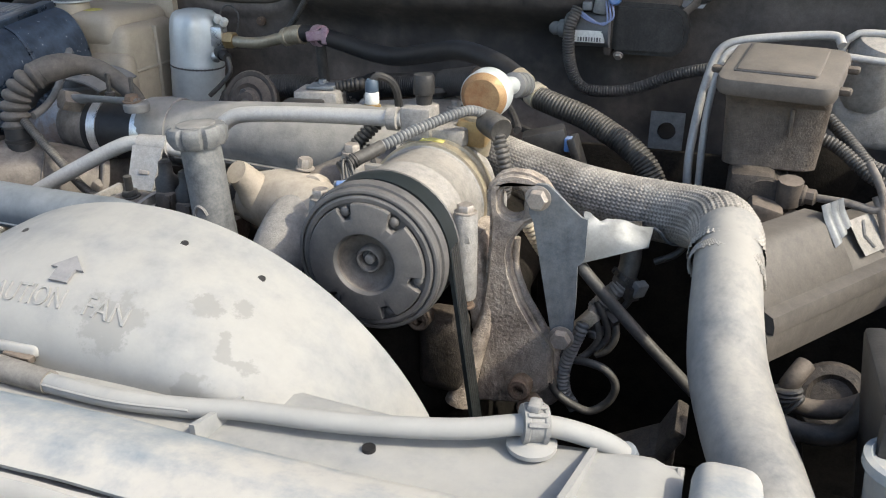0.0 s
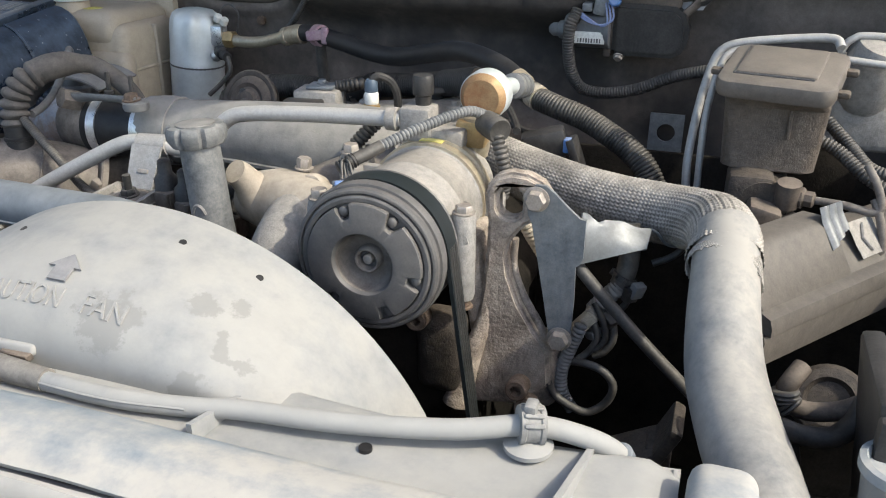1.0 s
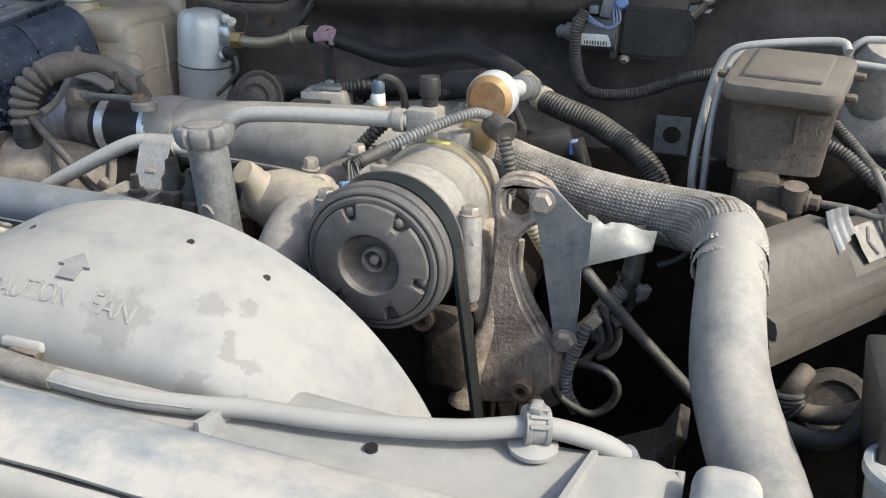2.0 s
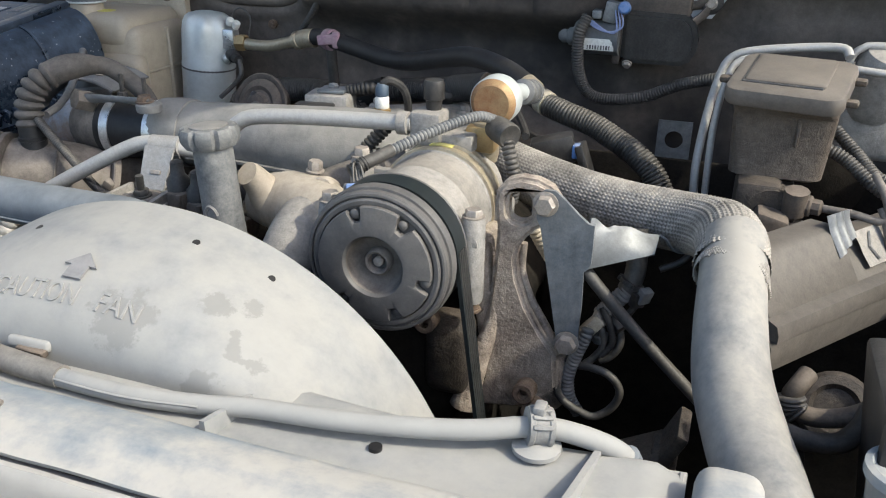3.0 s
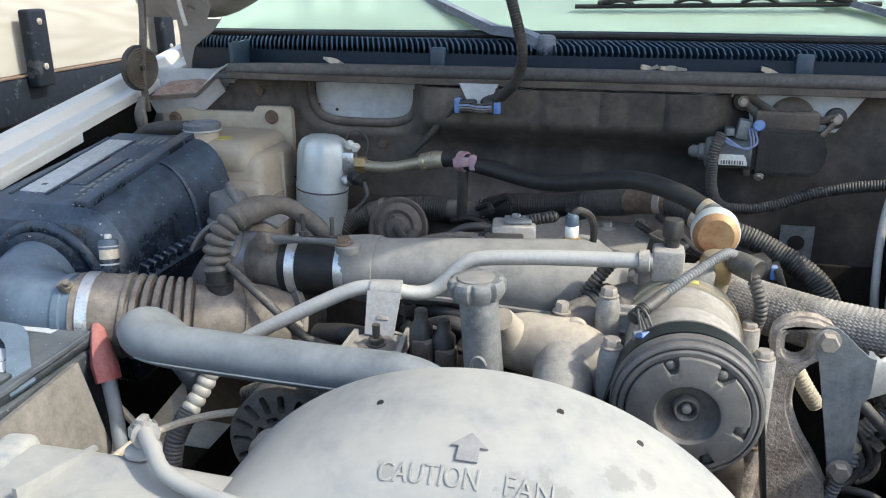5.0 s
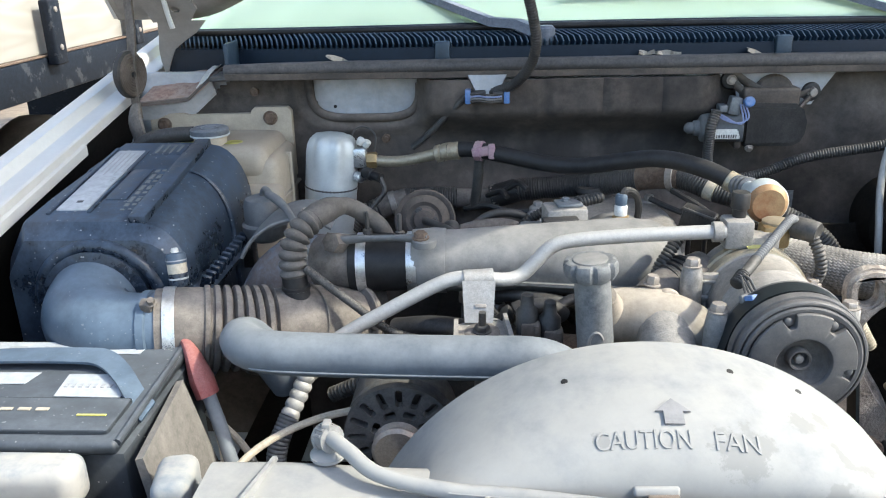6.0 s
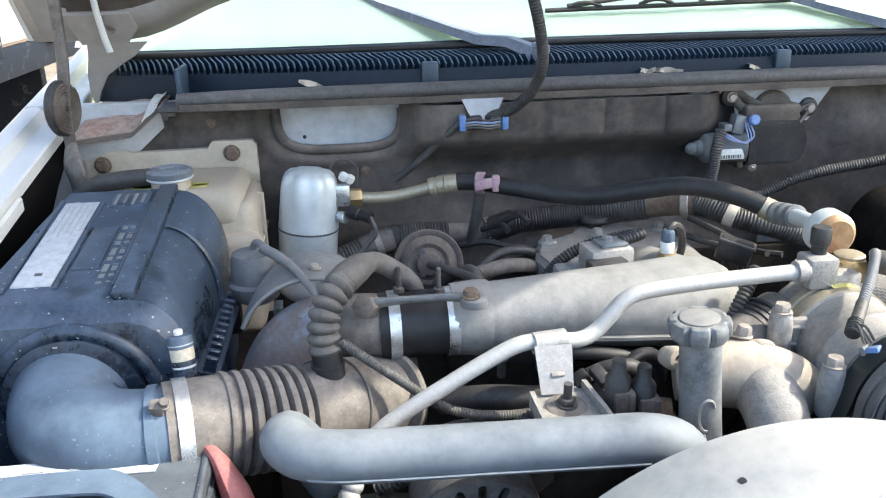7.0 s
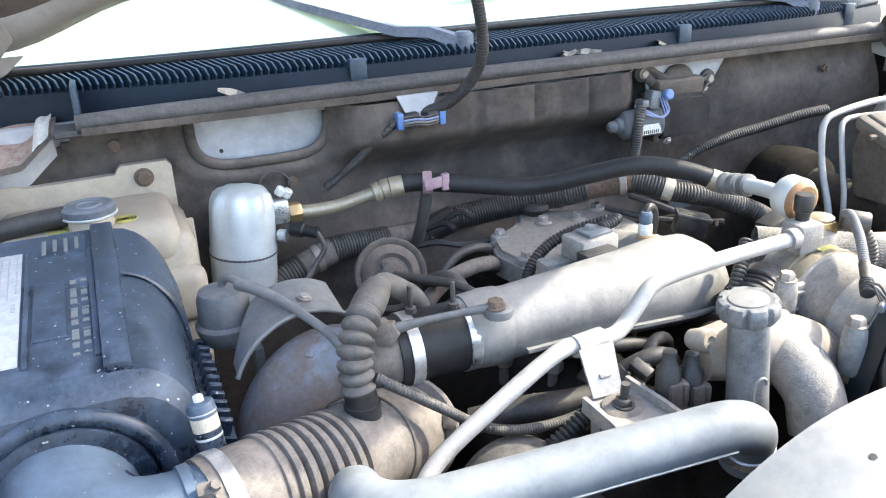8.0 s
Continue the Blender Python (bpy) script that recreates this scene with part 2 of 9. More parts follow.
# near-black, so that the deep bay's shade is in the colour
M_DEEPBLACK = material("deep_shade_black_iron", (0.011, 0.010, 0.009), 0.8, dust=0.45, top=0.12, dust_colour=(0.045, 0.038, 0.031), scale=14, bump=0.4, spec=0.12)
M_ARROW = material("grey_lilac_plastic", (0.20, 0.20, 0.212), 0.7, dust=0.4, top=0.2, dust_colour=(0.27, 0.262, 0.25), scale=12, bump=0.04, micro=0.0)
M_NECK = material("streaked_grey_neck", (0.085, 0.092, 0.10), 0.45, dust=0.55, top=0.2, dust_colour=(0.29, 0.29, 0.28), scale=22, bump=0.05, sharp=0.3, mottle=0.2)
M_GREYCAN = material("dull_grey_canister", (0.12, 0.125, 0.13), 0.5, dust=0.4, top=0.3, dust_colour=(0.24, 0.235, 0.225), scale=14, bump=0.06, grain=0.12)
M_DARKBROWN = material("dark_brown_motor_cover", (0.045, 0.036, 0.03), 0.6, dust=0.45, top=0.5, dust_colour=(0.19, 0.155, 0.125), scale=14, bump=0.15)
M_SEAL = material("dark_seal_rubber", (0.038, 0.037, 0.038), 0.5, dust=0.3, top=0.3, dust_colour=(0.21, 0.19, 0.175), scale=14, bump=0.08, stretch=(0, 0.3, 1.0, 1.0))
M_RED = material("faded_red_rubber", (0.30, 0.06, 0.055), 0.55, dust=0.3, dust_colour=(0.4, 0.25, 0.22), scale=40)
M_PURPLE = material("purple_clip", (0.30, 0.17, 0.23), 0.5, dust=0.35, scale=50)
M_BLUE = material("blue_connector", (0.045, 0.17, 0.46), 0.4, dust=0.2, scale=50)
M_BLUEWIRE = material("pale_blue_wire", (0.19, 0.25, 0.45), 0.4, dust=0.1, scale=50)
M_WHITE = material("white_label", (0.68, 0.68, 0.64), 0.55, dust=0.35, top=0.0, dust_colour=(0.42, 0.40, 0.36), scale=50, bump=0.02)
M_LABEL = material("white_paper_label", (0.43, 0.455, 0.475), 0.5, dust=0.3, top=0.0, dust_colour=(0.30, 0.315, 0.33), scale=24, bump=0.02, grain=0.08, micro=0.0)
M_FAINT = material("faded_grey_print", (0.37, 0.385, 0.395), 0.6, dust=0.1, top=0, scale=60, bump=0)
M_INK = material("dark_ink", (0.06, 0.06, 0.065), 0.6, dust=0.1, top=0, scale=60, bump=0)
M_GREYPRINT = material("grey_moulded_print", (0.16, 0.175, 0.175), 0.5, dust=0.3, top=0.1, dust_colour=(0.24, 0.25, 0.24), scale=60, bump=0)
M_YELLOW = material("yellow_paint_mark", (0.62, 0.58, 0.08), 0.5, dust=0.2, scale=60)
M_TAN = material("tan_band", (0.50, 0.44, 0.34), 0.5, dust=0.2, scale=60)


def plywood():
    mat = bpy.data.materials.new("pale_plywood")
    mat.use_nodes = True
    n, link = mat.node_tree.nodes, mat.node_tree.links.new
    bsdf = n["Principled BSDF"]
    bsdf.inputs["Roughness"].default_value = 0.7
    co, mp = n.new("ShaderNodeTexCoord"), n.new("ShaderNodeMapping")
    mp.inputs["Scale"].default_value = (1, 0.22, 1.6)
    link(co.outputs["Object"], mp.inputs["Vector"])
    wave = n.new("ShaderNodeTexNoise")
    wave.inputs["Scale"].default_value, wave.inputs["Detail"].default_value = 3.2, 2
    link(mp.outputs[0], wave.inputs["Vector"])
    rings = n.new("ShaderNodeMath")
    rings.operation = "MULTIPLY"
    link(wave.outputs["Fac"], rings.inputs[0])
    rings.inputs[1].default_value = 60
    sine = n.new("ShaderNodeMath")
    sine.operation = "SINE"
    link(rings.outputs[0], sine.inputs[0])
    grain = n.new("ShaderNodeMapRange")
    for key, v in (("From Min", -1), ("From Max", 1), ("To Min", 0.0), ("To Max", 0.4)):
        grain.inputs[key].default_value = v
    link(sine.outputs[0], grain.inputs["Value"])
    one = n.new("ShaderNodeMix")
    one.data_type = "RGBA"
    link(grain.outputs[0], one.inputs[0])
    one.inputs[6].default_value, one.inputs[7].default_value = (0.42, 0.405, 0.365, 1), (0.29, 0.26, 0.215, 1)
    knot = n.new("ShaderNodeTexVoronoi")
    knot.inputs["Scale"].default_value = 2.6
    link(co.outputs["Object"], knot.inputs["Vector"])
    spot = n.new("ShaderNodeMapRange")
    for key, v in (("From Min", 0.03), ("From Max", 0.10), ("To Min", 0.7), ("To Max", 0.0)):
        spot.inputs[key].default_value = v
    link(knot.outputs["Distance"], spot.inputs["Value"])
    two = n.new("ShaderNodeMix")
    two.data_type = "RGBA"
    link(spot.outputs[0], two.inputs[0])
    link(one.outputs[2], two.inputs[6])
    two.inputs[7].default_value = (0.24, 0.16, 0.09, 1)
    link(two.outputs[2], bsdf.inputs["Base Color"])
    return mat


M_WOOD = plywood()
M_TRAILER = material("chipped_black_frame", (0.008, 0.012, 0.02), 0.6, dust=0.22, top=0.0, dust_colour=(0.16, 0.17, 0.18), scale=12, sharp=0.03, cover=0.62, mottle=0.3, spec=0.2, grain=0.03)
M_CLIP = material("grey_clip_plastic", (0.17, 0.172, 0.172), 0.6, dust=0.4, top=0.3, dust_colour=(0.30, 0.288, 0.262), scale=30, bump=0.05, micro=0.0)
M_BELT = material("worn_belt_rubber", (0.007, 0.011, 0.013), 0.45, dust=0.1, top=0.02, dust_colour=(0.05, 0.055, 0.055), scale=20, bump=0.03, grain=0.05, micro=0.0)
M_BOXLID = material("grey_brown_box_plastic", (0.092, 0.083, 0.074), 0.5, dust=0.4, top=0.2, dust_colour=(0.155, 0.138, 0.118), scale=14, bump=0.15, sharp=0.5, mottle=0.25)
M_TRAY = material("pale_dusty_tray", (0.135, 0.126, 0.114), 0.75, dust=0.5, top=0.2, dust_colour=(0.285, 0.265, 0.235), scale=12, bump=0.1, mottle=0.2)
M_STRIP = material("dark_navy_plastic", (0.007, 0.014, 0.025), 0.5, dust=0.2, top=0.1, dust_colour=(0.022, 0.034, 0.05), scale=10, grain=0.1, micro=0.0, spec=0.22)
M_HOOD = material("hood_underside_paint", (0.33, 0.31, 0.285), 0.6, dust=0.45, top=0, dust_colour=(0.20, 0.17, 0.14), scale=4, mottle=0.15)
M_COWL = material("navy_cowl_plastic", (0.013, 0.031, 0.055), 0.36, dust=0.25, top=0.3, dust_colour=(0.10, 0.15, 0.195), scale=10, grain=0.12)
M_WIPER = material("blue_grey_wiper_paint", (0.09, 0.11, 0.15), 0.4, dust=0.35, top=0.25, dust_colour=(0.28, 0.30, 0.34), scale=22)
M_GROUND = material("dry_earth", (0.20, 0.15, 0.10), 0.95, dust=0.5, top=0, dust_colour=(0.36, 0.28, 0.19), scale=1.5, bump=0.4)
M_LEAF = material("dry_leaf", (0.36, 0.32, 0.26), 0.8, dust=0.3, scale=60)
M_SEAT = material("cabin_grey_cloth", (0.10, 0.10, 0.10), 0.9, dust=0.2, scale=10)


def windshield_glass():
    mat = bpy.data.materials.new("dusty_windshield_glass")
    mat.use_nodes = True
    n, link = mat.node_tree.nodes, mat.node_tree.links.new
    bsdf = n["Principled BSDF"]
    bsdf.inputs["Base Color"].default_value = (0.55, 0.75, 0.62, 1)
    bsdf.inputs["Roughness"].default_value = 0.03
    bsdf.inputs["Transmission Weight"].default_value = 1.0
    bsdf.inputs["IOR"].default_value = 1.5
    film = n.new("ShaderNodeBsdfDiffuse")
    film.inputs["Color"].default_value = (0.43, 0.54, 0.475, 1)
    co, tex = n.new("ShaderNodeTexCoord"), n.new("ShaderNodeTexNoise")
    tex.inputs["Scale"].default_value = 4
    link(co.outputs["Object"], tex.inputs["Vector"])
    ramp = n.new("ShaderNodeMapRange")
    ramp.inputs["To Min"].default_value, ramp.inputs["To Max"].default_value = 0.3, 0.5
    link(tex.outputs["Fac"], ramp.inputs["Value"])
    mix = n.new("ShaderNodeMixShader")
    link(ramp.outputs[0], mix.inputs[0])
    link(bsdf.outputs[0], mix.inputs[1])
    link(film.outputs[0], mix.inputs[2])
    link(mix.outputs[0], n["Material Output"].inputs["Surface"])
    return mat


M_GLASS = windshield_glass()

# ---- mesh helpers ----
ORIGIN = {}


def at(p, d=(0, 0, 1), spin=0.0):
    """A pose at p whose z axis points along d."""
    q = Vector(d).normalized().to_track_quat("Z", "Y").to_matrix().to_4x4()
    return Matrix.Translation(p) @ q @ Matrix.Rotation(radians(spin), 4, "Z")


def finish(name, bm, mat, origin, smooth=40):
    bm.normal_update()
    me = bpy.data.meshes.new(name)
    bmesh.ops.translate(bm, verts=bm.verts, vec=-Vector(origin))
    bm.to_mesh(me)
    bm.free()
    me.materials.append(mat)
    me.shade_smooth()
    me.set_sharp_from_angle(angle=radians(smooth))
    return new(name, me)


def thing(name, label, category, loc, group="", kind=""):
    ob = new(name)
    ob.empty_display_size = 0.02
    ob.location = loc
    ORIGIN[ob] = Vector(loc)
    return tagged(ob, label, category, group, kind)


def part(name, bm, mat, parent, label="", smooth=40):
    ob = finish(name, bm, mat, ORIGIN[parent], smooth)
    ob.parent = parent
    ORIGIN[ob] = ORIGIN[parent]
    return tagged(ob, label)


def solid(name, bm, mat, label, category, group="", kind="", smooth=40):
    """A thing of one mesh, with its origin at the middle of its underside."""
    lo = [min(v.co[i] for v in bm.verts) for i in range(3)]
    hi = [max(v.co[i] for v in bm.verts) for i in range(3)]
    o = Vector(((lo[0] + hi[0]) / 2, (lo[1] + hi[1]) / 2, lo[2]))
    ob = finish(name, bm, mat, o, smooth)
    ob.location = o
    ORIGIN[ob] = o
    return tagged(ob, label, category, group, kind)


def mesh():
    return bmesh.new()


def spline(pts, step):
    """Points at even steps along a smooth curve through pts."""
    p = [Vector(q) for q in pts]
    if len(p) == 2:
        dense = [p[0].lerp(p[1], k / 40) for k in range(41)]
    else:
        p = [p[0] * 2 - p[1]] + p + [p[-1] * 2 - p[-2]]
        dense = []
        for i in range(1, len(p) - 2):
            a, b, c, d = p[i - 1:i + 3]
            for k in range(24):
                u = k / 24
                dense.append(0.5 * (2 * b + (c - a) * u + (2 * a - 5 * b + 4 * c - d) * u * u + (3 * b - a - 3 * c + d) * u ** 3))
        dense.append(p[-2])
    run = [0.0]
    for a, b in zip(dense, dense[1:]):
        run.append(run[-1] + (b - a).length)
    n = max(2, round(run[-1] / step))
    out, j = [], 0
    for k in range(n + 1):
        s = run[-1] * k / n
        while j < len(run) - 2 and run[j + 1] < s:
            j += 1
        w = (s - run[j]) / max(1e-9, run[j + 1] - run[j])
        out.append(dense[j].lerp(dense[j + 1], min(1, max(0, w))))
    return out


def skin(bm, rings, cap=True, closed=True):
    vs = [[bm.verts.new(v) for v in r] for r in rings]
    n = len(vs[0])
    for a, b in zip(vs, vs[1:]):
        for i in range(n if closed else n - 1):
            k = (i + 1) % n
            bm.faces.new((a[i], a[k], b[k], b[i]))
    if cap and closed:
        bm.faces.new(list(reversed(vs[0])))
        bm.faces.new(vs[-1])
    return bm


def tube(bm, pts, r, seg=12, step=None, rib=None, cap=True, flat=1.0):
    """A round hose along a smooth line; r: a radius, or one for each of the points; rib: pitch and depth of rings."""
    rs = r if isinstance(r, (list, tuple)) else None
    r0 = rs[0] if rs else r
    st = rib[0] / 4 if rib else (step or max(0.004, r0 * 0.6))
    line = spline(pts, st)
    n = len(line)
    up = None
    rings = []
    for i, c in enumerate(line):
        d = (line[min(i + 1, n - 1)] - line[max(i - 1, 0)]).normalized()
        if up is None:
            up = d.orthogonal().normalized()
        up = (up - d * up.dot(d)).normalized()
        side = d.cross(up)
        w = i / (n - 1)
        if rs:
            f = w * (len(rs) - 1)
            k = min(int(f), len(rs) - 2)
            rad = rs[k] + (rs[k + 1] - rs[k]) * (f - k)
        else:
            rad = r
        if rib:
            rad += rib[1] * ((0.0, 0.8, 1.0, 0.8) if len(rib) == 2 else (0.0, 1.0, 1.08, 1.0))[i % 4] - rib[1] * 0.5
        rings.append([c + (up * math.cos(a) * flat + side * math.sin(a)) * rad for a in (math.tau * k / seg for k in range(seg))])
    return skin(bm, rings, cap)


def lathe(bm, prof, m=None, seg=28, cap=True):
    m = m or Matrix()
    rings = [[m @ Vector((r * math.cos(math.tau * k / seg), r * math.sin(math.tau * k / seg), z)) for k in range(seg)] for r, z in prof]
    return skin(bm, rings, cap)


def rbox(bm, size, m=None, bevel=0.004, seg=2):
    m = m or Matrix()
    r = bmesh.ops.create_cube(bm, size=1.0, matrix=m @ Matrix.Diagonal((*size, 1)))
    if bevel:
        edges = list({e for v in r["verts"] for e in v.link_edges})
        bmesh.ops.bevel(bm, geom=edges, offset=bevel, segments=seg, profile=0.5, affect="EDGES")
    return bm


def box_at(bm, lo, hi, bevel=0.004, seg=2):
    lo, hi = Vector(lo), Vector(hi)
    return rbox(bm, hi - lo, Matrix.Translation((lo + hi) / 2), bevel, seg)


def plate(bm, outline, holes, thick, m=None):
    """A flat plate in the xy plane, with holes, from z = 0 up to its thickness."""
    from mathutils import geometry
    m = m or Matrix()
    loops = [[Vector((x, y, 0)) for x, y in lp] for lp in [outline, *holes]]
    tris = geometry.tessellate_polygon(loops)
    flat = [v for lp in loops for v in lp]
    low = [bm.verts.new(m @ v) for v in flat]
    high = [bm.verts.new(m @ (v + Vector((0, 0, thick)))) for v in flat]
    for a, b, c in tris:
        if len({a, b, c}) == 3:
            bm.faces.new((low[a], low[b], low[c]))
            bm.faces.new((high[c], high[b], high[a]))
    k = 0
    for lp in loops:
        n = len(lp)
        for i in range(n):
            a, b = k + i, k + (i + 1) % n
            bm.faces.new((low[a], low[b], high[b], high[a]))
        k += n
    bmesh.ops.recalc_face_normals(bm, faces=bm.faces)
    return bm


def ring2(cx, cy, rx, ry=None, n=20):
    ry = ry or rx
    return [(cx + rx * math.cos(math.tau * k / n), cy + ry * math.sin(math.tau * k / n)) for k in range(n)]


def rrect(w, h, r, n=5, cx=0.0, cy=0.0):
    """A rounded rectangle, counter-clockwise."""
    out = []
    for sx, sy, a0 in ((1, 1, 0), (-1, 1, 90), (-1, -1, 180), (1, -1, 270)):
        for k in range(n + 1):
            a = radians(a0 + 90 * k / n)
            out.append((cx + sx * (w / 2 - r) + r * math.cos(a), cy + sy * (h / 2 - r) + r * math.sin(a)))
    return out


def hexbolt(bm, p, d, size=0.008, height=0.006, washer=True):
    m = at(p, d)
    if washer:
        lathe(bm, [(size * 1.25, 0), (size * 1.25, 0.0015), (size, 0.002)], m, 18)
    lathe(bm, [(size, 0.001), (size, height * 0.8), (size * 0.85, height)], m, 6)
    return bm


def sheet(bm, nu, nv, fn, keep=None):
    """A grid surface fn(u, v), u and v from 0 to 1; keep(u, v) leaves faces out."""
    g = [[bm.verts.new(fn(i / nu, j / nv)) for j in range(nv + 1)] for i in range(nu + 1)]
    for i in range(nu):
        for j in range(nv):
            if keep is None or keep((i + 0.5) / nu, (j + 0.5) / nv):
                bm.faces.new((g[i][j], g[i + 1][j], g[i + 1][j + 1], g[i][j + 1]))
    loose = [v for v in bm.verts if not v.link_faces]
    bmesh.ops.delete(bm, geom=loose, context="VERTS")
    return bm


def thicken(bm, t):
    bmesh.ops.recalc_face_normals(bm, faces=bm.faces)
    bmesh.ops.solidify(bm, geom=bm.faces[:], thickness=t)
    return bm


def smoothstep(a, b, x):
    u = min(1, max(0, (x - a) / (b - a)))
    return u * u * (3 - 2 * u)


def lettering(text, size, depth):
    """The built-in font's letters as a mesh in the xy plane, centred."""
    cu = bpy.data.curves.new("letters", "FONT")
    cu.body, cu.size, cu.extrude, cu.align_x, cu.align_y = text, size, depth, "CENTER", "CENTER"
    cu.resolution_u = 4
    ob = new("letters", cu)
    dg = bpy.context.evaluated_depsgraph_get()
    me = bpy.data.meshes.new_from_object(ob.evaluated_get(dg))
    bm = bmesh.new()
    bm.from_mesh(me)
    bpy.data.objects.remove(ob)
    bpy.data.curves.remove(cu)
    bpy.data.meshes.remove(me)
    return bm

# ---- ground, body shell ----
bm = mesh()
box_at(bm, (-150, -150, -0.3), (150, 150, 0.0), 0)
solid("ground", bm, M_GROUND, "dry brown earth ground under the truck", "ground", kind="structure")


def firewall():
    bm = mesh()
    box_at(bm, (-1.30, 1.312, 0.405), (0.50, 1.33, 1.255), 0.002, 1)
    fw = solid("firewall", bm, M_BARE, "grey-blue painted steel firewall behind the engine", "firewall", kind="structure")
    # felt pad with a cut-out over the bare metal
    def pad(u, v):
        x, z = -1.25 + 1.71 * u, 0.50 + 0.745 * v
        roll = smoothstep(-0.74, -0.66, x) * (1 - smoothstep(-0.24, -0.16, x))
        y = 1.300
        y -= 0.066 * roll * smoothstep(1.115, 1.195, z) ** 1.5
        y -= 0.02 * smoothstep(-0.02, 0.06, x) * math.exp(-((z - 1.17) / 0.06) ** 2)
        y += 0.006 * roll * math.exp(-((z - 1.13) / 0.03) ** 2)
        y -= 0.06 * (1 - smoothstep(0.95, 1.07, z)) * smoothstep(-0.8, -0.5, x) * (1 - smoothstep(-0.3, -0.1, x))
        y -= 0.010 * math.exp(-(((x + 0.705) / 0.018) ** 2)) * smoothstep(1.13, 1.2, z)
        for cx in (-0.62, -0.50, -0.40, -0.30):
            y += 0.006 * math.exp(-((x - cx) / 0.006) ** 2) * roll * smoothstep(1.16, 1.2, z)
        # rim round the cut-out
        dx, dz = (x + 0.82) / 0.125, (z - 1.235) / 0.085
        rim = (abs(dx) ** 3 + abs(dz) ** 3)
        y -= 0.008 * math.exp(-((rim - 1.0) / 0.4) ** 2)
        y += 0.004 * noise.noise((x * 9, z * 9, 0)) + 0.002 * noise.noise((x * 30, z * 30, 3))
        return Vector((x, y, z))

    def keep(u, v):
        x, z = -1.25 + 1.71 * u, 0.50 + 0.745 * v
        dx, dz = (x + 0.82) / 0.096, (z - 1.245) / 0.070
        if z > 1.08 and x < -1.145 + 1.5 * max(0.0, z - 1.188):
            return False
        return abs(dx) ** 4 + abs(dz) ** 4 > 1
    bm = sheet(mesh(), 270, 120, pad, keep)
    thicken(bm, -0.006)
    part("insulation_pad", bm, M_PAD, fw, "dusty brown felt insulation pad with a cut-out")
    rimline = []
    for k in range(61):
        a = radians(180 + 178 * k / 60)
        c, q = math.cos(a), math.sin(a)
        rimline.append((-0.82 + 0.100 * abs(c) ** 0.5 * (1 if c > 0 else -1), 1.2965, 1.247 + 0.076 * abs(q) ** 0.5 * (1 if q > 0 else -1)))
    bm = mesh()
    tube(bm, rimline, 0.0085, 10, step=0.005, flat=0.9)
    part("pad_edge", bm, M_PAD, fw)
    for x, z in ((-0.757, 1.243), (-0.744, 1.245), (-0.878, 1.190)):
        bm = mesh()
        lathe(bm, [(0.003, -0.004), (0.003, 0.0012), (0.001, 0.0014)], at((x, 1.311, z), (0, -1, 0)), 10)
        part("screw_hole", bm, M_CLEANRUB, fw)
    for p in ((-0.784, 1.288, 1.134), (-1.02, 1.288, 1.222), (0.24, 1.27, 1.20), (-0.90, 1.290, 1.10)):
        bm = mesh()
        lathe(bm, [(0.008, -0.006), (0.008, 0.0005), (0.0045, 0.0012), (0.0045, 0.0038), (0.001, 0.0042)], at(p, (0, -1, 0)), 12)
        part("fastener", bm, M_RUST, fw)
    bm = mesh()
    plate(bm, [(-0.026, -0.03), (0.026, -0.03), (0.026, 0.03), (-0.026, 0.03)], [ring2(0, 0, 0.014)], 0.003, at((-0.072, 1.283, 1.002), (0, -1, 0)))
    part("grommet_plate", bm, M_STEEL, fw)
    # bare painted patches below the cowl seal
    for y, outline in ((1.235, [(-0.632, 1.254), (-0.566, 1.254), (-0.574, 1.238), (-0.590, 1.214), (-0.612, 1.214), (-0.622, 1.234)]),
                       (1.272, [(-0.292, 1.254), (-0.185, 1.254), (-0.190, 1.240), (-0.235, 1.238), (-0.268, 1.246)]),
                       (1.272, [(-0.188, 1.254), (0.020, 1.254), (-0.004, 1.246), (-0.020, 1.222), (-0.040, 1.190), (-0.165, 1.190), (-0.172, 1.226)])):
        bm = mesh()
        plate(bm, outline, [], 0.003, Matrix.Translation((0, y, 0)) @ Matrix.Rotation(radians(90), 4, "X"))
        part("bare_metal_patch", bm, M_BARE, fw, "bare grey-blue painted metal")
    return fw


firewall()


def cowl_y(x):
    return 1.266 + 0.48 * max(0, abs(x + 0.35) - 0.35) ** 2


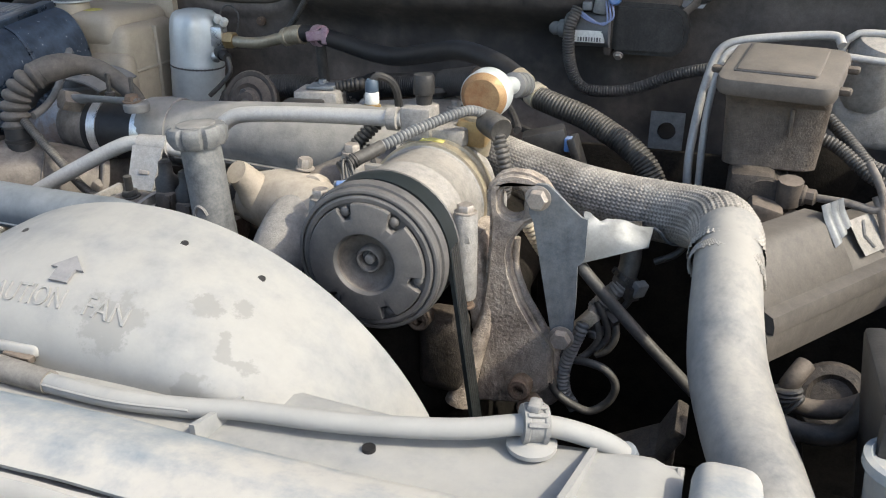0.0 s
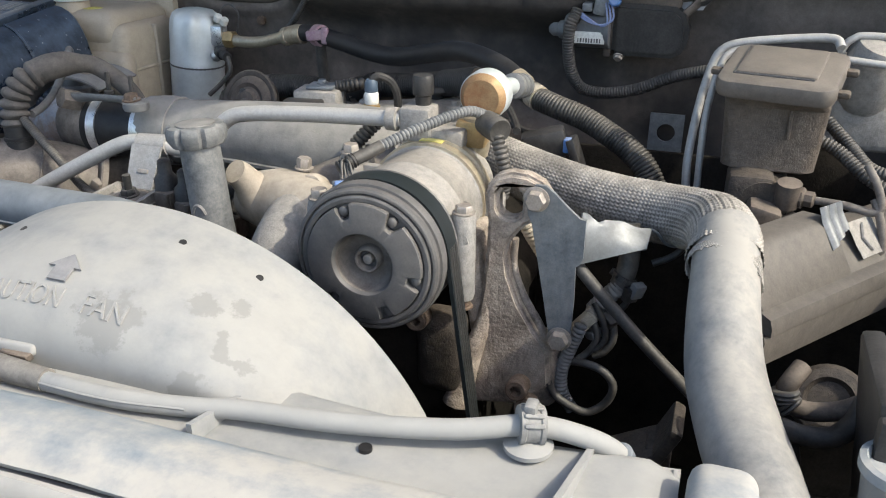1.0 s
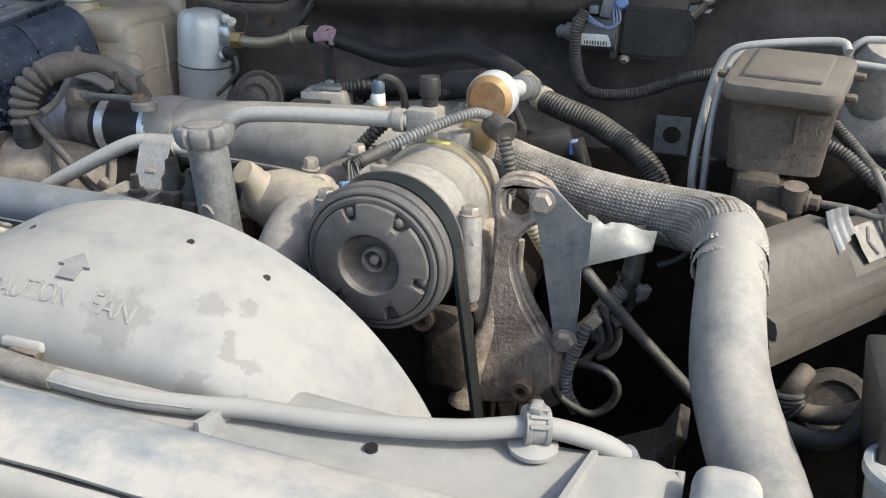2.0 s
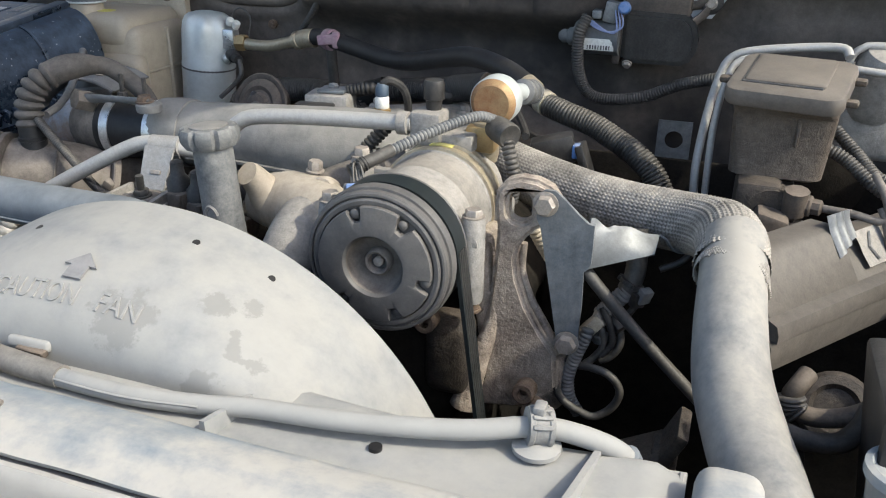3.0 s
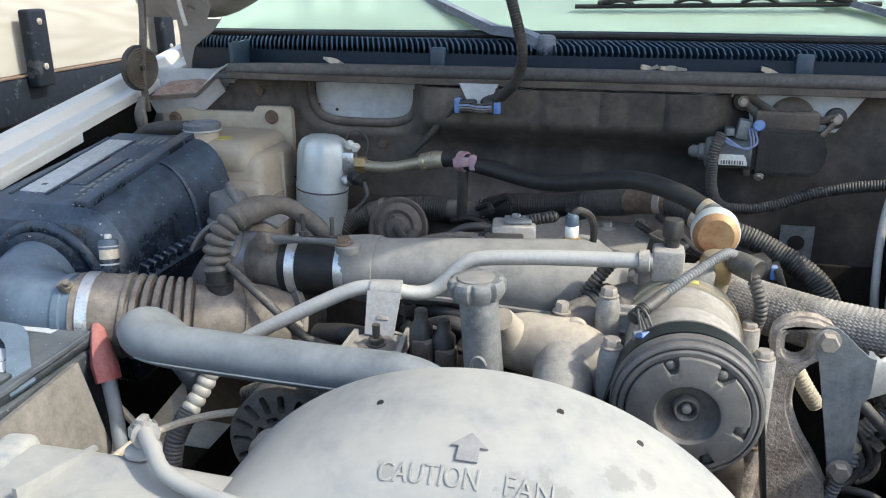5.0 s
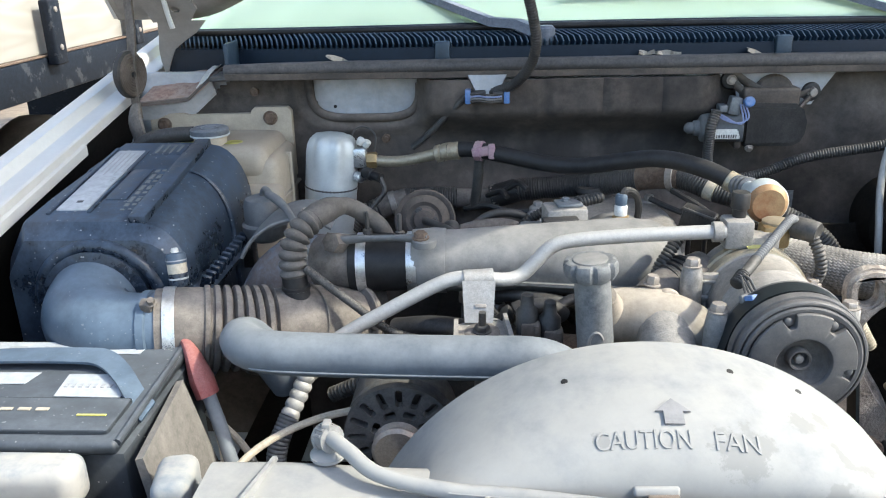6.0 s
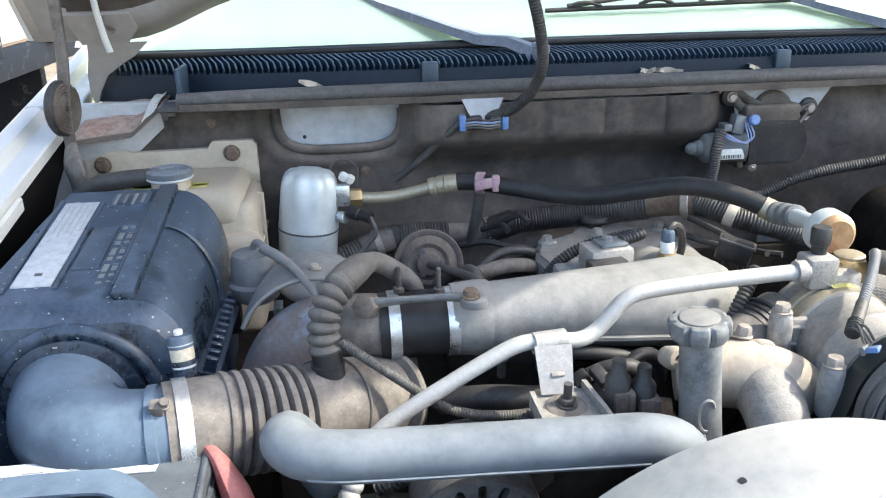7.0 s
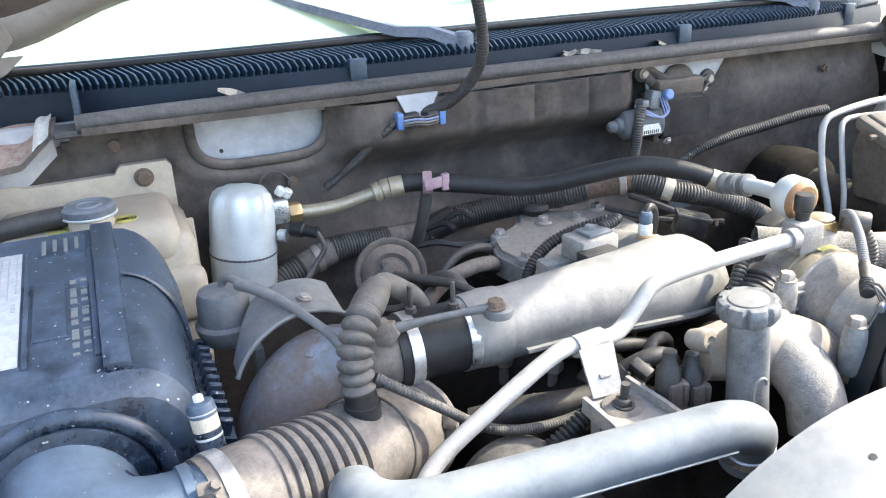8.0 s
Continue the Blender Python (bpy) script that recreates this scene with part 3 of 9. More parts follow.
def cowl():
    c = thing("cowl_grille", "navy plastic louvred cowl grille below the windshield", "cowl grille", (-0.4, 1.30, 1.25))
    X0, X1, N = -1.22, 0.50, 60
    def strip(prof):
        return skin(mesh(), [[Vector((x, cowl_y(x) + dy, z - 0.03 * max(0, abs(x + 0.35) - 0.35) ** 2)) for dy, z in prof] for x in (X0 + (X1 - X0) * k / N for k in range(N + 1))])
    part("front_strip", strip([(0.0, 1.255), (0.012, 1.255), (0.018, 1.297), (0.006, 1.297), (0.0, 1.28)]), M_STRIP, c)
    part("back_strip", strip([(0.060, 1.317), (0.060, 1.303), (0.086, 1.307), (0.086, 1.321)]), M_COWL, c)
    part("gutter", strip([(0.012, 1.285), (0.012, 1.28), (0.070, 1.288), (0.070, 1.318), (0.064, 1.318), (0.064, 1.293)]), M_CLEANRUB, c)
    # slats: one mesh, shared
    bm = mesh()
    skin(bm, [[Vector((x, y, z)) for y, z in ((0.008, -0.010), (0.068, 0.000), (0.066, 0.016), (0.014, 0.010), (0.004, 0.001))] for x in (-0.0014, 0.0014)])
    bmesh.ops.recalc_face_normals(bm, faces=bm.faces)
    first = None
    n = 168
    for k in range(n):
        x = -1.205 + 1.69 * k / (n - 1)
        m = Matrix.Translation(Vector((x, cowl_y(x), 1.303 - 0.03 * max(0, abs(x + 0.35) - 0.35) ** 2)) - ORIGIN[c]) @ Matrix.Rotation(radians(20), 4, "Z")
        if first is None:
            first = finish("slat", bm, M_COWL, (0, 0, 0))
            ob = first
        else:
            ob = new("slat", first.data)
        ob.parent = c
        ob.matrix_basis = m
    for x in (-0.676, -0.099, 0.33):
        bm = mesh()
        box_at(bm, (x - 0.013, cowl_y(x) - 0.005, 1.268), (x + 0.013, cowl_y(x) + 0.010, 1.308), 0.003)
        part("clip_tab", bm, M_COWL, c)
    bm = mesh()
    box_at(bm, (-1.06, 1.262, 1.245), (-1.052, 1.33, 1.31), 0.002)
    part("end_rib", bm, M_COWL, c)
    # rubber seal on the flange
    bm = mesh()
    tube(bm, [(-1.06, 1.262, 1.262), (-0.9, 1.254, 1.266), (-0.5, 1.25, 1.268), (-0.05, 1.25, 1.268), (0.3, 1.25, 1.266), (0.47, 1.255, 1.262)], 0.0125, 12, step=0.03)
    cs = solid("cowl_seal", bm, M_SEAL, "dusty dark rubber seal along the cowl edge", "rubber seal")
    bm = mesh()
    skin(bm, [[Vector((x, y + 0.001 * math.sin(40 * x) + 0.02 * max(0, abs(x + 0.3) - 0.6), z)) for y, z in ((1.236, 1.250), (1.240, 1.250), (1.240, 1.260), (1.236, 1.260))] for x in (-1.055 + 1.515 * k / 60 for k in range(61))])
    bmesh.ops.recalc_face_normals(bm, faces=bm.faces)
    part("seal_lip", bm, M_DARKBROWN, cs)
    bm = mesh()
    box_at(bm, (-1.09, 1.257, 1.246), (0.50, 1.33, 1.2545), 0.002, 1)
    part("flange", bm, M_SEAL, c)
    # dry leaves caught behind the seal
    random.seed(4)
    for k in range(7):
        x = -0.34 + 0.05 * random.random() if k < 5 else (-0.86, -0.15)[k - 5]
        bm = mesh()
        w, h = 0.012 + 0.014 * random.random(), 0.006 + 0.005 * random.random()
        sheet(bm, 4, 2, lambda u, v: Vector(((u - 0.5) * w * 2, (v - 0.5) * h * 2 * math.sin(math.pi * (0.1 + 0.85 * u)), 0.004 * math.sin(4 * u + 3 * v))))
        bmesh.ops.transform(bm, matrix=Matrix.Translation((x, 1.258, 1.282)) @ Euler((random.uniform(0.4, 1.2), random.uniform(-0.4, 0.4), random.uniform(-0.7, 0.7))).to_matrix().to_4x4(), verts=bm.verts)
        thicken(bm, 0.0006)
        solid("dry_leaf", bm, M_LEAF, "curled dry leaf caught on the cowl seal", "leaf", group="dry leaves")


cowl()


def windshield():
    w = thing("windshield", "dusty green-tinted windshield with white sky reflection", "windshield", (-0.4, 1.4, 1.34))
    def g(u, v):
        x = -1.17 + 1.63 * u
        return Vector((x, cowl_y(x) * 0.6 + 0.4 * 1.27 + 0.074 + 0.70 * v, 1.316 + 0.42 * v + 0.008 * math.sin(math.pi * u)))
    bm = sheet(mesh(), 40, 10, g)
    thicken(bm, 0.005)
    pane = part("pane", bm, M_GLASS, w)
    pane.visible_shadow = False
    # black painted band and rubber moulding along the lower edge
    def band(u, v):
        return g(u, 0.014 * v) + Vector((0, -0.0012, 0.0022))
    bm = sheet(mesh(), 40, 2, band)
    thicken(bm, 0.0008)
    part("painted_band", bm, M_STRIP, w, "dark painted band along the lower edge")
    bm = mesh()
    tube(bm, [g(k / 24, 0) + Vector((0, -0.003, 0.001)) for k in range(25)], 0.0055, 10, step=0.03)
    part("moulding", bm, M_CLEANRUB, w, "black rubber moulding")
    # the dashboard and cabin behind the glass
    bm = mesh()
    box_at(bm, (-1.15, 1.46, 0.9), (0.45, 1.95, 1.33), 0.04, 4)
    solid("dashboard", bm, M_SEAT, "grey dashboard behind the windshield", "dashboard")
    bm = mesh()
    box_at(bm, (-1.15, 2.6, 0.6), (0.45, 2.75, 1.75), 0.06, 4)
    solid("bench_seat", bm, M_SEAT, "grey cloth bench seat back in the cab", "seat")
    bm = mesh()
    box_at(bm, (-1.2, 2.1, 1.78), (0.5, 3.0, 1.82), 0.015, 2)
    box_at(bm, (-1.2, 2.98, 0.5), (0.5, 3.02, 1.8), 0.01, 1)
    for x in (-1.22, 0.5):
        box_at(bm, (x - 0.02, 1.5, 0.4), (x + 0.02, 3.0, 1.3), 0.01, 1)
        skin(bm, [[Vector((x + dx, y + dy, z)) for dx, dy in ((-0.03, -0.03), (0.03, -0.03), (0.03, 0.03), (-0.03, 0.03))] for y, z in ((1.47, 1.33), (2.12, 1.80))])
    solid("cab_shell", bm, M_PAINT, "white painted cab shell of the truck", "cab", kind="structure")


windshield()


def wiper(name, pivot, elbow, tip, blade):
    w = thing("wiper", "blue-grey wiper arm with black blade on the glass", "wiper", pivot, group="wipers")
    bm = mesh()
    p, e, t = Vector(pivot), Vector(elbow), Vector(tip)
    lathe(bm, [(0.012, -0.02), (0.016, 0), (0.016, 0.012), (0.011, 0.017)], at(p), 18)
    line = [p, p.lerp(e, 0.5) + Vector((0, 0, 0.008)), e, e.lerp(t, 0.5), t]
    rings = []
    for i, c in enumerate(line):
        h, d = (0.016, 0.013, 0.012, 0.009, 0.007)[i], (t - p).normalized()
        s = d.cross(Vector((0, 0, 1))).normalized()
        rings.append([c + s * h * a + Vector((0, 0, 1)) * h * 0.6 * b for a, b in ((-1, -1), (1, -1), (0.8, 1), (-0.8, 1))])
    skin(bm, rings)
    bmesh.ops.recalc_face_normals(bm, faces=bm.faces)
    part("arm", bm, M_WIPER, w)
    if blade:
        a, b = Vector(blade[0]), Vector(blade[1])
        bm = mesh()
        tube(bm, [a, a.lerp(b, 0.5), b], 0.004, 8, step=0.05)
        part("rubber", bm, M_CLEANRUB, w)
        bm = mesh()
        tube(bm, [a.lerp(b, 0.08) + Vector((0, 0, 0.006)), a.lerp(b, 0.5) + Vector((0, -0.004, 0.022)), a.lerp(b, 0.92) + Vector((0, 0, 0.006))], 0.004, 8, step=0.03)
        part("bridge", bm, M_BLACK, w)
        for f in (0.14, 0.40, 0.62, 0.86):
            bm = mesh()
            q = a.lerp(b, f)
            tube(bm, [q + Vector((-0.030, 0, 0.003)), q + Vector((-0.012, -0.002, 0.010)), q + Vector((0.012, -0.002, 0.010)), q + Vector((0.030, 0, 0.003))], 0.0035, 8, step=0.01)
            part("claw", bm, M_BLACK, w)


wiper("wiper", (-0.497, 1.290, 1.312), (-0.59, 1.325, 1.334), (-0.99, 1.65, 1.466), ((-0.99, 1.69, 1.484), (-0.63, 1.61, 1.447)))
wiper("wiper", (0.225, 1.312, 1.306), (0.13, 1.355, 1.336), (-0.13, 1.460, 1.412), ((-0.462, 1.402, 1.370), (0.03, 1.410, 1.377)))


def fender(side):
    """side: -1 for the passenger's, 1 for the driver's."""
    cx = -0.43
    f = thing("fender", "white painted front fender beside the engine bay", "fender", (cx + side * 0.95, 0.8, 0.6), group="fenders", kind="structure")
    prof = [(0.806, -0.016), (0.806, 0.0), (0.809, 0.002), (0.833, 0.001), (0.838, 0.003), (0.846, 0.018), (0.852, 0.020), (0.866, 0.020), (0.880, 0.012), (0.900, -0.02), (0.93, -0.09), (0.96, -0.22), (0.97, -0.6), (0.96, -0.6), (0.95, -0.22), (0.92, -0.09), (0.890, -0.02), (0.868, 0.010), (0.855, 0.010), (0.842, -0.006), (0.812, -0.006), (0.812, -0.016)]
    rings = []
    for k in range(37):
        y = 0.1 + 1.8 * k / 36
        base = 1.157 + 0.17 * (y - 0.86)
        rings.append([Vector((cx + side * px, y, pz + base)) for px, pz in prof])
    bm = skin(mesh(), rings)
    bmesh.ops.recalc_face_normals(bm, faces=bm.faces)
    part("outer_panel", bm, M_PAINT, f, smooth=30)
    # separate lip strip spot-welded along the inner edge
    bm = mesh()
    rings = []
    for k in range(25):
        y = 0.2 + 0.86 * k / 24
        base = 1.157 + 0.17 * (y - 0.86)
        rings.append([Vector((cx + side * px, y, pz + base)) for px, pz in ((0.800, -0.028), (0.800, -0.013), (0.8045, -0.010), (0.8045, -0.030))])
    skin(bm, rings)
    bmesh.ops.recalc_face_normals(bm, faces=bm.faces)
    part("lip", bm, M_PAINT, f, smooth=30)
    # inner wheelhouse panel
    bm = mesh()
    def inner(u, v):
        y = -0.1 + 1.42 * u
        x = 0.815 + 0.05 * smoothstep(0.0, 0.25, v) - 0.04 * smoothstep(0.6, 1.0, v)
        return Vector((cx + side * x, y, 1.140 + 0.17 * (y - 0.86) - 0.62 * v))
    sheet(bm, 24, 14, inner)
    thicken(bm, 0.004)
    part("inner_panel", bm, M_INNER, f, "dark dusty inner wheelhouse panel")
    if side > 0:
        return f
    # rusty corner plate under the end of the cowl
    L, R, UR, BR, BL = [Vector((cx + side * (-0.43 - x), y, z)) for x, y, z in ((-1.222, 1.243, 1.209), (-1.134, 1.264, 1.214), (-1.092, 1.270, 1.250), (-1.085, 1.36, 1.262), (-1.205, 1.37, 1.245))]
    def front(u):
        return L.lerp(R, u / 0.68) if u < 0.68 else R.lerp(UR, (u - 0.68) / 0.32)
    def corner(u, v):
        p = front(u).lerp(BL.lerp(BR, u), v)
        return p + Vector((0, 0, 0.003 * noise.noise((u * 4, v * 4, side)) + 0.004 * math.sin(math.pi * v)))
    bm = sheet(mesh(), 20, 12, corner)
    thicken(bm, 0.003)
    part("corner_plate", bm, M_CORNER, f, "pinkish rusty corner plate under the cowl end")
    bm = mesh()
    skin(bm, [[front(u) + Vector((0, dy, dz)) for dy, dz in ((-0.004, -0.003), (-0.003, 0.003), (0.004, 0.004), (0.003, -0.003))] for u in (0, 0.17, 0.34, 0.51, 0.66, 0.70, 0.8, 0.9, 1.0)])
    bmesh.ops.recalc_face_normals(bm, faces=bm.faces)
    part("folded_edge", bm, M_DARKBROWN, f)
    bm = mesh()
    skin(bm, [[front(u) + Vector((0, 0.004 + d + 0.02 * w, -0.004 - 0.028 * w)) for d, w in ((0, 0), (0.004, 0), (0.004, 1), (0, 1))] for u in (0.0, 0.2, 0.4, 0.66, 0.72, 0.85, 1.0)])
    bmesh.ops.recalc_face_normals(bm, faces=bm.faces)
    part("corner_wall", bm, M_BARE, f)
    # torn pale tape over the plate's edge
    bm = mesh()
    def tape(u, v):
        p = corner(0.80 + 0.16 * u, 0.0 + 0.75 * v)
        return p + Vector((0, 0, 0.007 + 0.002 * math.sin(6 * u)))
    sheet(bm, 6, 8, tape)
    thicken(bm, 0.0015)
    part("tape", bm, M_WHITE, f)
    # curved drain bracket below the hinge
    bm = mesh()
    tube(bm, [(cx + side * 0.775, 1.20, 1.215), (cx + side * 0.772, 1.185, 1.195), (cx + side * 0.765, 1.178, 1.165), (cx + side * 0.768, 1.185, 1.13), (cx + side * 0.775, 1.20, 1.09)], [0.012, 0.020, 0.016, 0.012, 0.014], 10, step=0.01, flat=0.45)
    part("hinge_bracket", bm, M_BROWN, f)
    return f


fender(-1)
fender(1)


def hood():
    h = thing("hood", "open white hood standing raised on its hinges", "hood", (-0.43, 1.38, 1.36))
    OPEN = radians(50)
    hinge = Vector((-0.43, 1.40, 1.33))
    def place(x, s, d):
        """s along the hood from its rear edge, d below its skin."""
        return hinge + Vector((x, -s * math.cos(OPEN) - d * math.sin(OPEN), s * math.sin(OPEN) - d * math.cos(OPEN)))
    def rear(x):
        return 0.165 - 0.055 * smoothstep(0.0, 0.45, abs(x)) - 0.085 * smoothstep(0.5, 0.72, abs(x))
    def skinface(u, v):
        x = -0.87 + 1.74 * u
        r = rear(x)
        return place(x, r + (1.38 - r) * v, -0.03 * (1 - (2 * u - 1) ** 2))
    bm = sheet(mesh(), 36, 16, skinface)
    thicken(bm, 0.003)
    part("outer_skin", bm, M_PAINT, h)
    def innerface(u, v):
        x = -0.858 + 1.716 * u
        r = rear(x) + 0.004
        rim = min(u, 1 - u, v * 0.6, (1 - v) * 0.7)
        return place(x, r + (1.365 - r) * v, 0.030 * smoothstep(0.006, 0.014, rim) * smoothstep(0.048, 0.036, rim) + 0.006)
    bm = sheet(mesh(), 60, 60, innerface)
    thicken(bm, 0.003)
    part("inner_frame", bm, M_HOOD, h, "brownish grey hood underside")
    bm = mesh()
    def liner(u, v):
        x = -0.79 + 1.58 * u
        r = rear(x) + 0.052
        return place(x, r + (1.27 - r) * v, 0.030 + 0.004 * noise.noise((x * 5, v * 6, 1)))
    sheet(bm, 50, 30, liner)
    thicken(bm, 0.004)
    part("hood_liner", bm, M_DARKBROWN, h, "dark brown grimy liner under the hood")
    for side in (-1, 1):
        bm = mesh()
        plate(bm, [(-0.05, -0.03), (0.045, -0.03), (0.05, 0.0), (0.03, 0.028), (-0.04, 0.03)], [ring2(0.01, 0.0, 0.008)], 0.006, Matrix.Translation(place(side * 0.735, 0.085, 0.045)) @ Matrix.Rotation(-OPEN, 4, "X"))
        part("hinge_plate", bm, M_HOOD, h)
        bm = mesh()
        tube(bm, [(-0.43 + side * 0.723, 1.285, 1.336), (-0.43 + side * 0.728, 1.283, 1.36), (-0.43 + side * 0.733, 1.28, 1.40), (-0.43 + side * 0.735, 1.275, 1.44)], 0.0075, 8, step=0.01, flat=0.5)
        part("prop_link", bm, M_PAINT, h)
        # hinge arm with its flat spiral spring
        bx = -0.43 + side * 0.775
        bm = mesh()
        tube(bm, [(bx + side * 0.006, 1.222, 1.19), (bx + side * 0.006, 1.220, 1.26), (bx, 1.228, 1.33), (bx, 1.24, 1.43), (bx - side * 0.01, 1.25, 1.56)], 0.013, 8, step=0.02, flat=0.5)
        g = part("hinge", bm, M_BROWN, h, "grimy hinge arm with flat spiral spring")
        bm = mesh()
        ear = ((0.008, 0.004, 1.382, 1.246), (0.012, -0.006, 1.376, 1.268), (0.008, -0.022, 1.362, 1.292), (0.002, -0.052, 1.352, 1.312), (-0.002, -0.072, 1.345, 1.323), (-0.008, -0.098, 1.330, 1.346))
        skin(bm, [[Vector((bx + side * x, y + dy, z)) for x, dy in ((xo, -0.002), (xi, -0.002), (xi, 0.002), (xo, 0.002))] for xo, xi, y, z in ear])
        bmesh.ops.recalc_face_normals(bm, faces=bm.faces)
        part("hinge_ear", bm, M_HOOD, g, "pale painted sheet-metal ear")
        bm = mesh()
        tube(bm, [(bx - side * 0.05, 1.38, 1.36), (bx - side * 0.03, 1.37, 1.34), (bx - side * 0.02, 1.37, 1.42)], 0.006, 8, step=0.01)
        part("striker_rod", bm, M_PAINT, g)
        disc = at((bx + side * 0.004, 1.212, 1.267), (-side * 0.98, -0.20, 0.0))
        line = []
        for k in range(150):
            a = k * 0.30
            r = 0.006 + 0.031 * k / 149
            line.append(disc @ Vector((r * math.cos(a), r * math.sin(a), 0.0045)))
        bm = mesh()
        tube(bm, line, 0.0021, 6, step=0.005)
        part("spiral_spring", bm, M_DARKBROWN, g)
        bm = mesh()
        lathe(bm, [(0.020, -0.010), (0.037, -0.009), (0.040, -0.006), (0.040, 0.002), (0.037, 0.0042), (0.005, 0.0042), (0.004, 0.008), (0.001, 0.008)], disc, 40)
        part("spring_disc", bm, M_BLACK, g)


hood()


def trailer():
    t = thing("flatbed_trailer", "black steel flatbed trailer with pale plywood sides", "trailer", (-2.5, 3.5, 0.0))
    bm = mesh()
    box_at(bm, (-2.50, 0.4, 0.935), (-2.40, 7.5, 1.083), 0.008)
    part("side_rail", bm, M_TRAILER, t)
    bm = mesh()
    box_at(bm, (-2.47, 0.45, 1.084), (-2.405, 7.45, 1.092), 0.002, 1)
    part("rail_cap", bm, M_RUST, t, "rusty strip along the rail's top")
    for y in (0.62, 1.46, 2.30, 3.10, 3.90, 4.70, 5.50, 6.30, 7.10):
        bm = mesh()
        box_at(bm, (-2.396, y + 0.025, 1.050), (-2.35, y + 0.115, 1.310), 0.010, 3)
        st = part("stake", bm, M_TRAILER, t)
        for z in (1.12, 1.27):
            bm = mesh()
            lathe(bm, [(0.012, 0), (0.012, 0.004), (0.006, 0.007)], at((-2.35, y + 0.07, z), (1, 0, 0)), 10)
            part("bolt_head", bm, M_BOLT, st)
    for k in range(4):
        for j in range(2):
            bm = mesh()
            box_at(bm, (-2.46, 0.45 + 1.75 * k, 1.093 + 0.62 * j), (-2.43, 2.19 + 1.75 * k, 1.70 + 0.62 * j), 0.004)
            part("plywood_board", bm, M_WOOD, t)
    bm = mesh()
    box_at(bm, (-4.4, 0.4, 0.96), (-2.50, 7.5, 1.03), 0.01)
    part("deck", bm, M_WOOD, t)
    for y in (2.8, 3.7):
        w = mesh()
        lathe(w, [(0.2, -0.11), (0.34, -0.11), (0.37, -0.06), (0.37, 0.06), (0.34, 0.11), (0.2, 0.11)], at((-2.85, y, 0.37), (1, 0, 0)), 32)
        part("tyre", w, M_RUBBER, t)
    bm = mesh()
    box_at(bm, (-4.2, 0.4, 0.75), (-4.0, 7.5, 0.96), 0.01)
    box_at(bm, (-3.2, 0.4, 0.75), (-3.05, 7.5, 0.96), 0.01)
    for y in (1.0, 3.25, 6.0):
        box_at(bm, (-4.2, y, 0.3), (-2.9, y + 0.1, 0.8), 0.01)
    part("chassis", bm, M_TRAILER, t)


trailer()

# ---- radiator support and fan shroud ----
SHX, SHR, SHZ = -0.450, 0.289, 0.8155


def dome(x, a):
    zr = SHZ + math.sqrt(max(0.0, SHR ** 2 - (x - SHX) ** 2))
    zb = min(1.025, zr)
    return Vector((x, 0.385 + 0.1415 * (1 - math.cos(a)), zb + (zr - zb) * max(0.0, math.sin(a)) ** 0.72))


